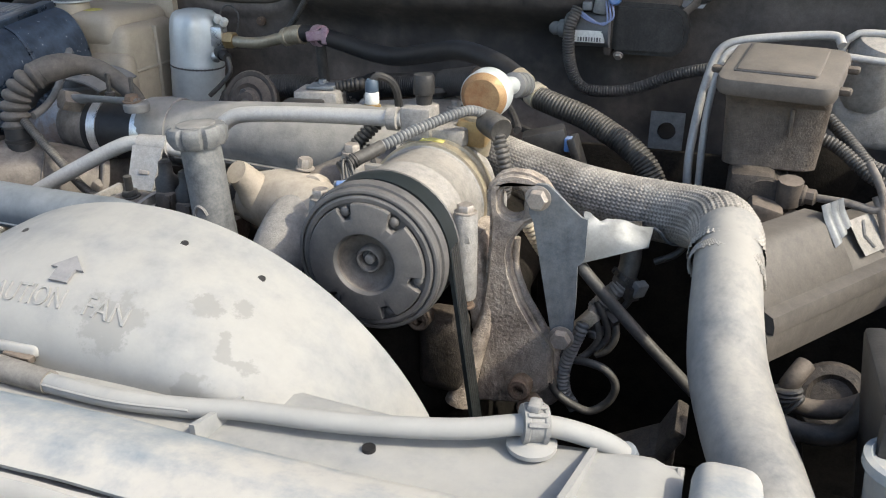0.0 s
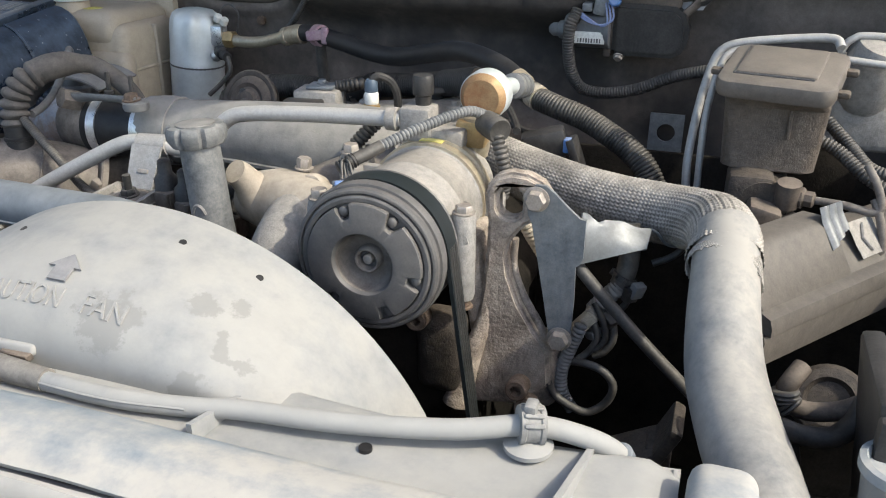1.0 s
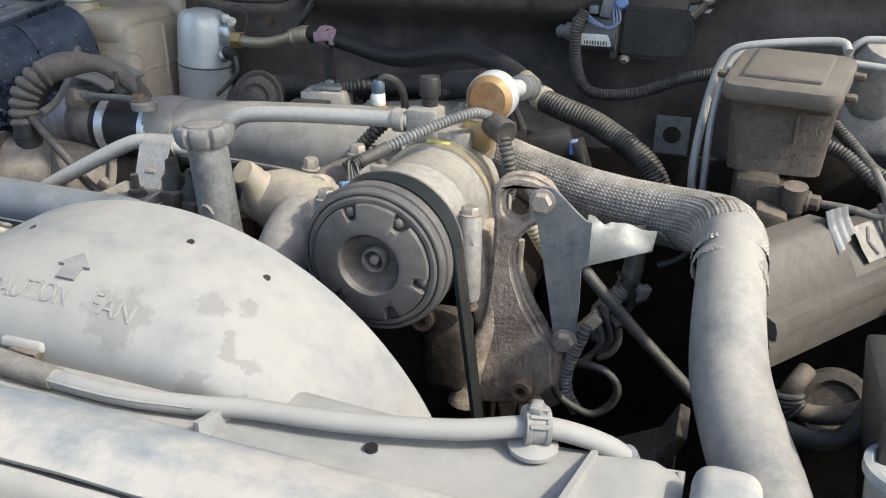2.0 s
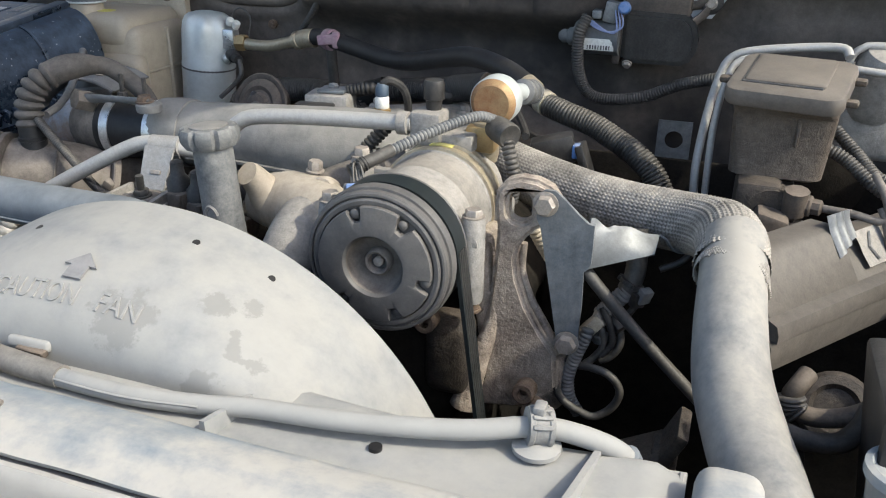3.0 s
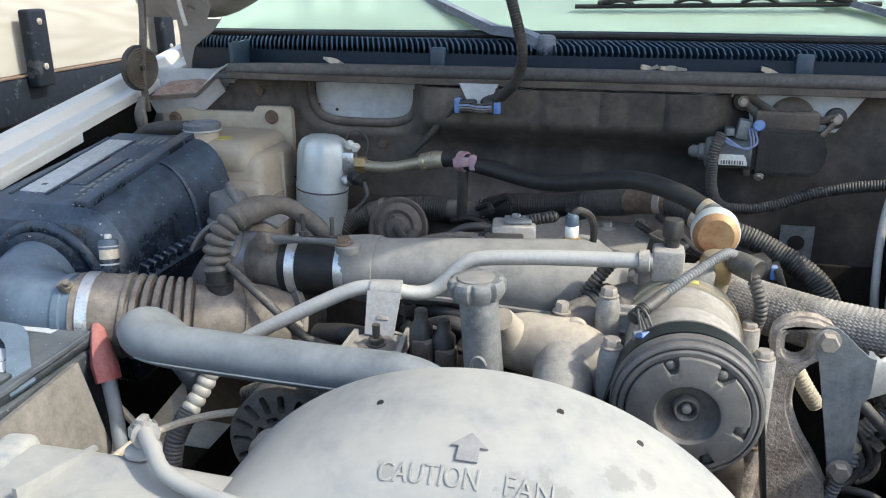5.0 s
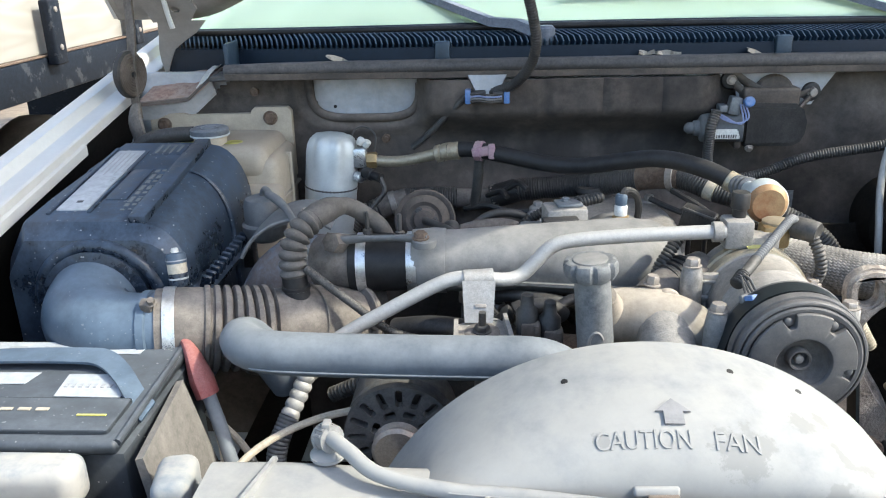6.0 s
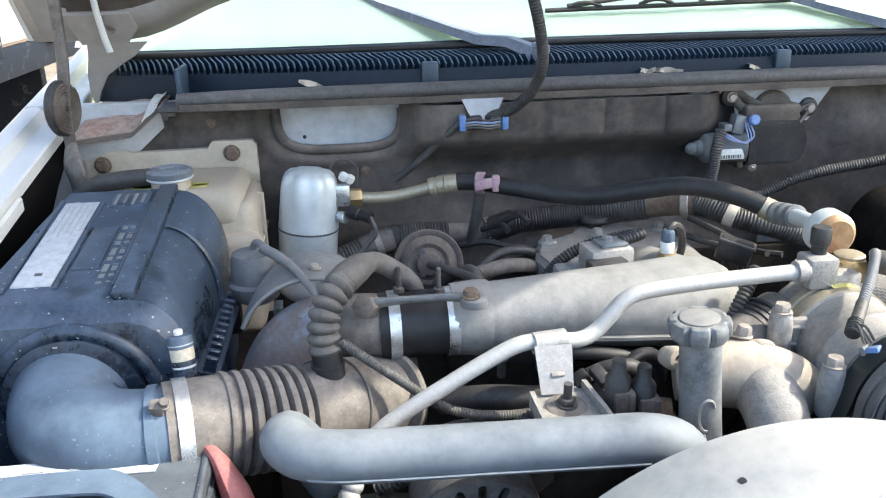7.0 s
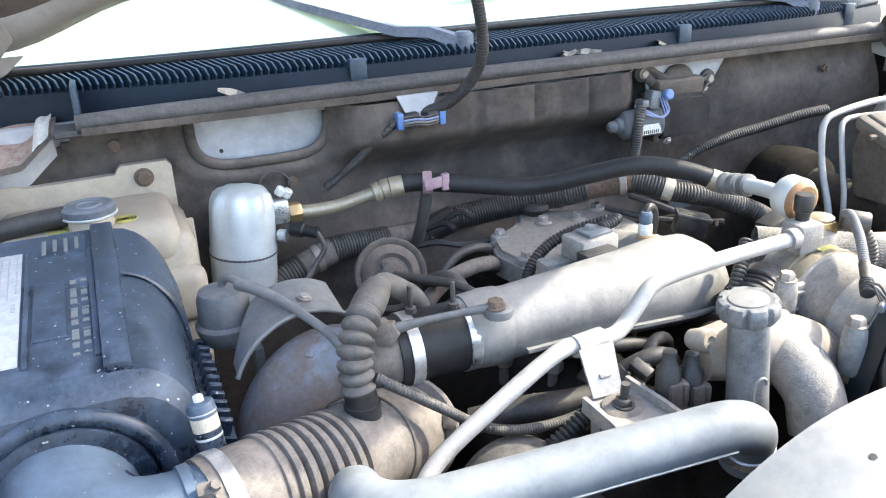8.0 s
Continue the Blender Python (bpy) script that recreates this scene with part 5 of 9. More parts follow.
def filler_neck():
    f = thing("oil_filler", "black oil filler neck with dusty lobed cap", "oil filler", (-0.474, 0.662, 0.96))
    bm = mesh()
    tube(bm, [(-0.470, 0.660, 0.95), (-0.478, 0.661, 1.04), (-0.485, 0.662, 1.125)], [0.0225, 0.0205, 0.0200], 24, step=0.01)
    part("neck", bm, M_NECK, f)
    bm = mesh()
    m = at((-0.4855, 0.662, 1.1185), (-0.07, 0, 1))
    seg = 96
    rings = []
    for r, z in ((0.0225, -0.004), (0.026, -0.003), (0.0298, 0.003), (0.0302, 0.012), (0.0280, 0.0165), (0.0235, 0.0175), (0.0215, 0.0165), (0.010, 0.0168), (0.001, 0.0168)):
        ring = []
        for k in range(seg):
            a = math.tau * k / seg
            lobe = 0.0042 * max(0, math.cos(8 * a)) ** 4 if r > 0.025 else 0.0
            ring.append(m @ Vector(((r - lobe) * math.cos(a), (r - lobe) * math.sin(a), z)))
        rings.append(ring)
    skin(bm, rings)
    part("cap", bm, M_NECK, f, "lobed dark grey cap with pale dusty top")
    bm = mesh()
    lathe(bm, [(0.019, 0.0), (0.019, 0.0012), (0.0175, 0.0018), (0.001, 0.0018)], at(m @ Vector((0, 0, 0.0166)), (-0.07, 0, 1)), 28)
    part("cap_top", bm, M_MANIF, f)
    bm = mesh()
    tube(bm, [Vector((-0.4795 + 0.008 * math.cos(a), 0.662 - math.sqrt(0.0207 ** 2 - (0.008 * math.cos(a)) ** 2), 1.040 + 0.017 * math.sin(a))) for a in (0.5 + 4.4 * k / 12 for k in range(13))], 0.0022, 6, step=0.003)
    tube(bm, [(-0.482, 0.641, 1.02), (-0.478, 0.6407, 1.008), (-0.482, 0.641, 0.998)], 0.0022, 6, step=0.003)
    part("weld_mark", bm, M_MANIF, f)


filler_neck()


# ---- air intake: filter box, elbow, bellows ----
def air_box():
    b = thing("air_filter_box", "dark blue-black plastic air filter box with white label", "air filter box", (-1.11, 0.94, 0.88))

    def top_z(y):
        return 1.137 + 0.145 * (y - 0.82)
    slope = math.atan(0.145)

    # lid: flat top with a barrel-shaped free side, lofted from front to back
    def section(y, drop, squeeze, right):
        top = top_z(y) - drop
        left = -1.232 + squeeze + 0.10 * max(0.0, y - 0.85)
        pts = [(left, 0.95), (left, top - 0.052), (left + 0.004, top - 0.044), (left + 0.026, top - 0.005), (left + 0.031, top), (-1.047, top), (-1.040, top - 0.003)]
        for k in range(1, 8):
            a = radians(90 - 12.8 * k)
            pts.append((-1.040 + (right + 1.040) * math.cos(a), top - 0.095 + 0.092 * math.sin(a)))
        pts.append((right, 0.95))
        return [Vector((x, y, z)) for x, z in pts]
    rings = [section(*q) for q in ((0.786, 0.030, 0.012, -0.992), (0.789, 0.018, 0.006, -0.990), (0.800, 0.010, 0.003, -0.986), (0.806, 0.001, 0.002, -0.985), (0.812, 0.0, 0.0, -0.985), (0.88, 0, 0, -0.984), (0.97, 0, 0, -0.984))]
    bm = skin(mesh(), rings)
    bmesh.ops.recalc_face_normals(bm, faces=bm.faces)
    part("lid", bm, M_BOX, b, smooth=28)
    rings = [section(*q) for q in ((0.9705, 0.003, 0.0, -0.981), (0.974, -0.0015, 0.0, -0.978), (1.05, -0.001, 0, -0.978), (1.085, 0.0, 0.0, -0.982), (1.095, 0.006, 0.006, -0.990), (1.099, 0.022, 0.012, -1.0))]
    bm = skin(mesh(), rings)
    bmesh.ops.recalc_face_normals(bm, faces=bm.faces)
    part("lid_rear", bm, M_BOX, b, smooth=28)
    bm = mesh()
    box_at(bm, (-1.228, 0.795, 0.88), (-0.990, 1.09, 0.950), 0.012, 3)
    part("lower_case", bm, M_BOX, b)
    # rim with teeth along the free side
    bm = mesh()
    skin(bm, [[Vector((x, y, z)) for x, z in ((-0.988, 1.034), (-0.964, 1.030), (-0.962, 1.038), (-0.986, 1.046))] for y in (0.800, 0.99)])
    bmesh.ops.recalc_face_normals(bm, faces=bm.faces)
    for k in range(11):
        rbox(bm, (0.014, 0.0065, 0.026), Matrix.Translation((-0.972, 0.808 + 0.0175 * k, 1.046)) @ Matrix.Rotation(radians(18), 4, "Y"), 0.0015, 1)
    part("rim", bm, M_BOX, b)
    bm = mesh()
    tube(bm, [(-1.046 + 0.064 * math.cos(a), 0.972, top_z(0.97) - 0.092 + 0.0925 * math.sin(a)) for a in (radians(80 - 10 * k) for k in range(9))], 0.0022, 6, step=0.006)
    part("seam", bm, M_BOX, b)

    def strip(name, x0, x1, y0, y1, h, mat, parent, label="", r=0.0015):
        bm = mesh()
        y = (y0 + y1) / 2
        rbox(bm, (x1 - x0, y1 - y0, 0.012), Matrix.Translation(((x0 + x1) / 2, y, top_z(y) + h - 0.006)) @ Matrix.Rotation(slope, 4, "X"), r, 2)
        return part(name, bm, mat, parent, label)
    strip("ridge", -1.062, -1.038, 0.803, 1.086, 0.0075, M_BOX, b, r=0.003)
    strip("ridge", -1.068, -1.062, 0.83, 1.04, 0.0025, M_BOX, b)
    strip("ridge", -1.128, -1.123, 0.83, 1.05, 0.0030, M_BOX, b)
    strip("ridge", -1.182, -1.176, 0.825, 1.06, 0.0030, M_BOX, b)
    strip("raised_field", -1.120, -1.090, 0.87, 0.975, 0.0020, M_BOX, b)
    strip("raised_field", -1.116, -1.068, 1.030, 1.075, 0.0020, M_BOX, b)
    bm = mesh()
    rbox(bm, (0.034, 0.055, 0.012), Matrix.Translation((-1.014, 1.022, top_z(1.02) - 0.024)) @ Matrix.Rotation(slope, 4, "X") @ Matrix.Rotation(radians(34), 4, "Y"), 0.002, 2)
    part("raised_field", bm, M_BOX, b)
    label = strip("label_sticker", -1.173, -1.131, 0.838, 1.050, 0.0018, M_LABEL, b, "long white paper label", 0.0003)
    for k in range(5):
        strip("print_bar", -1.166 + 0.0075 * k, -1.1645 + 0.0075 * k, 0.965 - 0.012 * (k % 2), 1.040, 0.0022, M_FAINT, label, r=0)
    strip("print_bar", -1.155, -1.147, 0.860, 0.866, 0.0022, M_INK, label, r=0)
    strip("print_bar", -1.139, -1.135, 0.93, 0.945, 0.0022, M_FAINT, label, r=0)
    # moulded text in two rows, too worn to read
    for j, x in enumerate((-1.086, -1.076)):
        for k in range(15):
            strip("print_bar", x, x + 0.006, 0.838 + 0.0128 * k + 0.003 * j, 0.846 + 0.0128 * k + 0.004 * ((k * 7) % 3 - 1), 0.0010, M_GREYPRINT, b, r=0)
    for j in range(4):
        strip("print_bar", -1.112 + 0.011 * j, -1.108 + 0.011 * j, 1.036 + 0.004 * (j % 2), 1.068, 0.0026, M_GREYPRINT, b, r=0)
    # raised arch above the outlet on the front face
    bm = mesh()
    tube(bm, [(-1.105 + 0.082 * math.cos(a), 0.788, 1.028 + 0.080 * math.sin(a)) for a in (math.pi * k / 8 for k in range(9))], 0.009, 10, step=0.008)
    part("outlet_arch", bm, M_BOX, b)
    bm = mesh()
    lathe(bm, [(0.070, 0.0), (0.074, 0.002), (0.074, 0.012), (0.066, 0.014)], at((-1.107, 0.790, 1.028), (0, -1, 0)), 40)
    part("outlet_collar", bm, M_BOX, b)
    bm = mesh()
    rbox(bm, (0.020, 0.02, 0.05), Matrix.Translation((-0.972, 1.005, 1.02)), 0.003)
    part("clip", bm, M_BLACK, b)


air_box()


def intake_duct():
    e = thing("intake_elbow", "slate grey plastic intake elbow from the filter box", "intake elbow", (-1.08, 0.75, 0.97))
    bm = mesh()
    tube(bm, [(-1.108, 0.835, 1.03), (-1.110, 0.785, 1.03), (-1.100, 0.742, 1.025), (-1.068, 0.720, 1.020), (-1.025, 0.716, 1.020), (-0.985, 0.722, 1.022)], [0.063, 0.062, 0.058, 0.053, 0.049, 0.048], 32, step=0.01)
    part("elbow", bm, M_DUCT, e)
    bm = mesh()
    lathe(bm, [(0.0485, -0.006), (0.0515, -0.005), (0.0515, 0.004), (0.0485, 0.006)], at((-1.012, 0.7175, 1.0205), (1, 0.12, 0.02)), 36)
    part("outlet_bead", bm, M_DUCT, e)
    d = thing("intake_bellows", "dusty brown ribbed intake bellows with steel clamp", "intake hose", (-0.90, 0.76, 0.94))
    axis = [(-1.005, 0.720, 1.020), (-0.97, 0.730, 1.018), (-0.93, 0.745, 1.012), (-0.89, 0.762, 1.005), (-0.85, 0.785, 0.998), (-0.805, 0.815, 0.985)]
    A, Bp = Vector(axis[0]), Vector(axis[1])
    bm = mesh()
    tube(bm, [A, Bp], 0.0525, 32, step=0.01)
    part("inlet_collar", bm, M_BROWN, d)
    bm = mesh()
    dirv = (Bp - A).normalized()
    lathe(bm, [(0.0532, -0.007), (0.0545, -0.007), (0.0545, 0.007), (0.0532, 0.007)], at(A.lerp(Bp, 0.45), dirv), 36)
    part("clamp_band", bm, M_BAND, d, "bright steel clamp band")
    bm = mesh()
    rbox(bm, (0.012, 0.012, 0.018), at(A.lerp(Bp, 0.25) + Vector((-0.006, -0.03, 0.046)), (0, -0.5, 1)), 0.002)
    hexbolt(bm, A.lerp(Bp, 0.3) + Vector((0, -0.034, 0.052)), (0.2, -0.6, 0.8), 0.005, 0.008)
    part("clamp_screw", bm, M_BROWN, d)
    bm = mesh()
    tube(bm, [(-0.975, 0.7285, 1.0182), (-0.958, 0.735, 1.0165), (-0.940, 0.7415, 1.0135)], [0.0525, 0.0520, 0.0500], 36, step=0.004)
    part("inlet_cone", bm, M_BROWN, d)
    bm = mesh()
    tube(bm, [(-0.957, 0.735, 1.0165), (-0.93, 0.745, 1.012), (-0.905, 0.7555, 1.0075), (-0.878, 0.769, 1.003)], 0.0500, 48, rib=(0.0122, 0.0085, 1))
    part("ribs", bm, M_BROWN, d)
    # boxy outlet collar behind the ribs, with its raised pad and seam
    bm = mesh()
    tube(bm, [(-0.885, 0.7655, 1.0042), (-0.868, 0.775, 1.001), (-0.850, 0.785, 0.998), (-0.825, 0.801, 0.991), (-0.800, 0.819, 0.983), (-0.785, 0.832, 0.978)], [0.0470, 0.0505, 0.0520, 0.0525, 0.0515, 0.0490], 40, step=0.005)
    part("outlet_collar", bm, M_BROWN, d)
    bm = mesh()
    axis_dir = Vector((0.72, 0.62, -0.25)).normalized()
    side_dir = (Vector((0, 0, 1)) - axis_dir * axis_dir.z).normalized()
    cross_dir = axis_dir.cross(side_dir)
    def pad(u, v, lift=0.0535):
        a = radians(-42 + 62 * v)
        return Vector((-0.858, 0.780, 1.000)) + axis_dir * (0.002 + 0.024 * u) + (side_dir * math.cos(a) + cross_dir * math.sin(a)) * (lift + 0.0007 * math.sin(40 * v) * math.sin(23 * u))
    sheet(bm, 12, 30, pad)
    thicken(bm, 0.003)
    part("raised_pad", bm, M_BROWN, d)
    bm = mesh()
    tube(bm, [Vector((-0.836, 0.794, 0.9945)) + (side_dir * math.cos(a) + cross_dir * math.sin(a)) * 0.0535 for a in (math.tau * k / 24 for k in range(25))], 0.0016, 6, step=0.005)
    part("seam_ridge", bm, M_BROWN, d)
    bm = mesh()
    lathe(bm, [(0.046, -0.005), (0.060, -0.005), (0.062, -0.003), (0.0615, 0.004), (0.046, 0.005)], at((-0.788, 0.828, 0.976), (0.55, 0.72, -0.35)), 48)
    rbox(bm, (0.014, 0.012, 0.014), Matrix.Translation((-0.748, 0.797, 0.995)) @ Matrix.Rotation(radians(30), 4, "Y"), 0.002)
    part("flange", bm, M_BROWN, d)
    bm = mesh()
    hexbolt(bm, (-0.800, 0.772, 0.999), (0.1, -0.75, 0.65), 0.0055, 0.006)
    part("screw", bm, M_BOLT, d)
    # service indicator with its printed bands
    s = thing("filter_gauge", "clear filter service gauge with printed bands", "filter gauge", (-0.978, 0.752, 1.066))
    for prof, mat, nm in (([(0.0115, 0.0), (0.0120, 0.002), (0.0120, 0.018)], M_BOX, "base_band"), ([(0.0121, 0.018), (0.0122, 0.019), (0.0122, 0.030), (0.0121, 0.0305)], M_TAN, "tan_band"), ([(0.0121, 0.0305), (0.0126, 0.031), (0.0126, 0.040), (0.0115, 0.043), (0.004, 0.044)], M_DUCT, "cap"), ([(0.0127, 0.0335), (0.01285, 0.0338), (0.01285, 0.0346), (0.0127, 0.035)], M_FAINT, "pale_line"), ([(0.0122, 0.010), (0.01235, 0.0103), (0.01235, 0.0120), (0.0122, 0.0123)], M_FAINT, "pale_line"), ([(0.0045, 0.044), (0.0045, 0.049), (0.003, 0.050)], M_WHITE, "button")):
        bm = mesh()
        lathe(bm, prof, at((-0.987, 0.761, 1.062), (-0.10, 0.22, 1)), 24)
        part(nm, bm, mat, s)


intake_duct()


def breather():
    h = thing("breather_hose", "corrugated grey breather hose on a black rubber elbow", "hose", (-0.83, 0.80, 1.03))
    bm = mesh()
    tube(bm, [(-0.826, 0.796, 0.995), (-0.834, 0.782, 1.014), (-0.841, 0.779, 1.035), (-0.844, 0.780, 1.060), (-0.845, 0.781, 1.070)], [0.026, 0.023, 0.0175, 0.0165, 0.0160], 22, step=0.006)
    part("rubber_elbow", bm, M_CLEANRUB, h)
    bm = mesh()
    lathe(bm, [(0.0165, -0.003), (0.0182, -0.002), (0.0182, 0.002), (0.0165, 0.003)], at((-0.8435, 0.7797, 1.054), (0, 0, 1)), 24)
    part("band", bm, M_CLEANRUB, h)
    bm = mesh()
    tube(bm, [(-0.845, 0.781, 1.066), (-0.846, 0.783, 1.085), (-0.844, 0.788, 1.106), (-0.835, 0.799, 1.124), (-0.822, 0.814, 1.134)], 0.0152, 24, rib=(0.0118, 0.0056))
    part("corrugated_section", bm, M_BREATH, h)
    bm = mesh()
    tube(bm, [(-0.828, 0.808, 1.131), (-0.815, 0.823, 1.138), (-0.802, 0.842, 1.140), (-0.794, 0.855, 1.138)], [0.0165, 0.0170, 0.0160, 0.0120], 18, step=0.006)
    part("upper_elbow", bm, M_BREATH, h)
    bm = mesh()
    tube(bm, [(-0.797, 0.850, 1.139), (-0.785, 0.866, 1.135), (-0.765, 0.876, 1.120), (-0.745, 0.882, 1.100), (-0.735, 0.89, 1.07)], 0.0118, 16, step=0.008)
    part("upper_pipe", bm, M_BREATH, h)
    # thin grey hose running on from the elbow towards the bracket
    hose("vacuum_hose", "thin grey ribbed vacuum hose sagging across the engine",
         [(-0.829, 0.778, 1.080), (-0.800, 0.770, 1.060), (-0.765, 0.762, 1.035), (-0.725, 0.752, 1.008), (-0.68, 0.748, 0.995), (-0.63, 0.748, 0.993), (-0.60, 0.752, 1.000)], 0.0055, M_LOOM, rib=(0.003, 0.0005))


breather()


def coolant_tank():
    t = thing("coolant_tank", "yellowed translucent plastic coolant tank with black cap", "coolant tank", (-1.07, 1.22, 0.93))
    bm = mesh()
    box_at(bm, (-1.185, 1.125, 0.93), (-0.946, 1.272, 1.140), 0.020, 4)
    part("body", bm, M_TANK, t)
    bm = mesh()
    box_at(bm, (-1.178, 1.120, 1.10), (-0.962, 1.275, 1.160), 0.022, 4)
    part("upper_body", bm, M_TANK, t)
    bm = mesh()
    plate(bm, [(-1.212, 1.07), (-0.952, 1.07), (-0.952, 1.190), (-0.958, 1.197), (-1.018, 1.197), (-1.023, 1.192), (-1.026, 1.186), (-1.14, 1.184), (-1.15, 1.188), (-1.20, 1.188), (-1.212, 1.178)], [], 0.014, Matrix.Translation((0, 1.2865, 0)) @ Matrix.Rotation(radians(90), 4, "X"))
    part("mounting_flange", bm, M_TANK, t)
    bm = mesh()
    lathe(bm, [(0.027, 0.0), (0.027, 0.018), (0.024, 0.022)], at((-1.062, 1.150, 1.152)), 30)
    part("neck", bm, M_TANK, t)
    bm = mesh()
    lathe(bm, [(0.026, 0.0), (0.0300, 0.001), (0.0315, 0.003), (0.0315, 0.012), (0.029, 0.0145), (0.026, 0.015), (0.0245, 0.0130), (0.016, 0.0130), (0.015, 0.0150), (0.012, 0.0150), (0.011, 0.0130), (0.001, 0.0130)], at((-1.062, 1.150, 1.172)), 48)
    cap = part("cap", bm, M_CAP, t, "dull blue-grey screw cap")
    bm = mesh()
    lathe(bm, [(0.0312, 0.0), (0.0325, 0.0008), (0.0325, 0.0026), (0.0312, 0.0034)], at((-1.062, 1.150, 1.173)), 48)
    part("cap_ring", bm, M_CAN, cap, "bright worn ring")
    for p in ((-1.024, 1.152, 1.1605), (-1.100, 1.150, 1.1605)):
        bm = mesh()
        for r in (0.006, 0.010, 0.014):
            lathe(bm, [(r, 0), (r + 0.0008, 0.0006), (r + 0.0016, 0)], at(p), 28)
        part("yellow_ring", bm, M_YELLOW, t)
    bm = mesh()
    box_at(bm, (-1.188, 1.122, 1.060), (-0.943, 1.274, 1.066), 0.002, 1)
    box_at(bm, (-1.188, 1.200, 0.935), (-0.940, 1.206, 1.132), 0.002, 1)
    part("mould_seam", bm, M_TANK, t)
    for x, bz in ((-1.186, 1.168), (-0.990, 1.178)):
        bm = mesh()
        hexbolt(bm, (x, 1.2715, bz), (0, -1, 0), 0.0105, 0.007)
        part("bolt", bm, M_RUST, t, "rusty mounting bolt")
    for x, y0, z in ((-0.985, 1.12, 1.05), (-1.08, 1.12, 1.05)):
        bm = mesh()
        box_at(bm, (x - 0.045, y0 - 0.01, z - 0.03), (x + 0.045, y0 + 0.03, z + 0.045), 0.018, 4)
        part("side_bulge", bm, M_TANK, t)
    hose("tank_hose", "dusty black overflow hose leaving the tank cap",
         [(-1.088, 1.150, 1.176), (-1.13, 1.148, 1.174), (-1.17, 1.148, 1.165), (-1.205, 1.15, 1.13), (-1.215, 1.15, 1.06)], 0.0125, M_RUBBER)


coolant_tank()


def vacuum_pot():
    v = thing("vacuum_canister", "small dark grey vacuum canister with hose nipple", "canister", (-0.938, 0.985, 1.03))
    m = at((-0.938, 0.992, 1.056))
    bm = mesh()
    lathe(bm, [(0.020, -0.012), (0.029, -0.006), (0.034, 0.010), (0.0345, 0.014), (0.033, 0.016), (0.0295, 0.018), (0.0290, 0.045), (0.026, 0.054), (0.015, 0.058), (0.004, 0.059)], m, 36)
    part("can", bm, M_GREYCAN, v)
    bm = mesh()
    tube(bm, [(-0.938, 0.992, 1.109), (-0.935, 0.990, 1.121), (-0.928, 0.980, 1.127), (-0.916, 0.964, 1.122)], 0.0048, 10)
    part("nipple", bm, M_GREYCAN, v)
    bm = mesh()
    tube(bm, [(-0.922, 0.970, 1.122), (-0.905, 0.950, 1.120), (-0.885, 0.925, 1.113), (-0.868, 0.892, 1.106), (-0.852, 0.862, 1.096), (-0.842, 0.83, 1.085), (-0.836, 0.80, 1.08)], [0.0065, 0.0068, 0.005, 0.005, 0.005, 0.005, 0.005], 12, step=0.008)
    part("hose", bm, M_GREYCAN, v)
    bm = mesh()
    skin(bm, [[Vector((x, y, z)) for x, y in ((-0.915, 0.955), (-0.905, 0.955), (-0.905, 0.985), (-0.915, 0.985))] for z in (0.90, 1.045)])
    bmesh.ops.recalc_face_normals(bm, faces=bm.faces)
    part("bracket", bm, M_STEEL, v)


vacuum_pot()


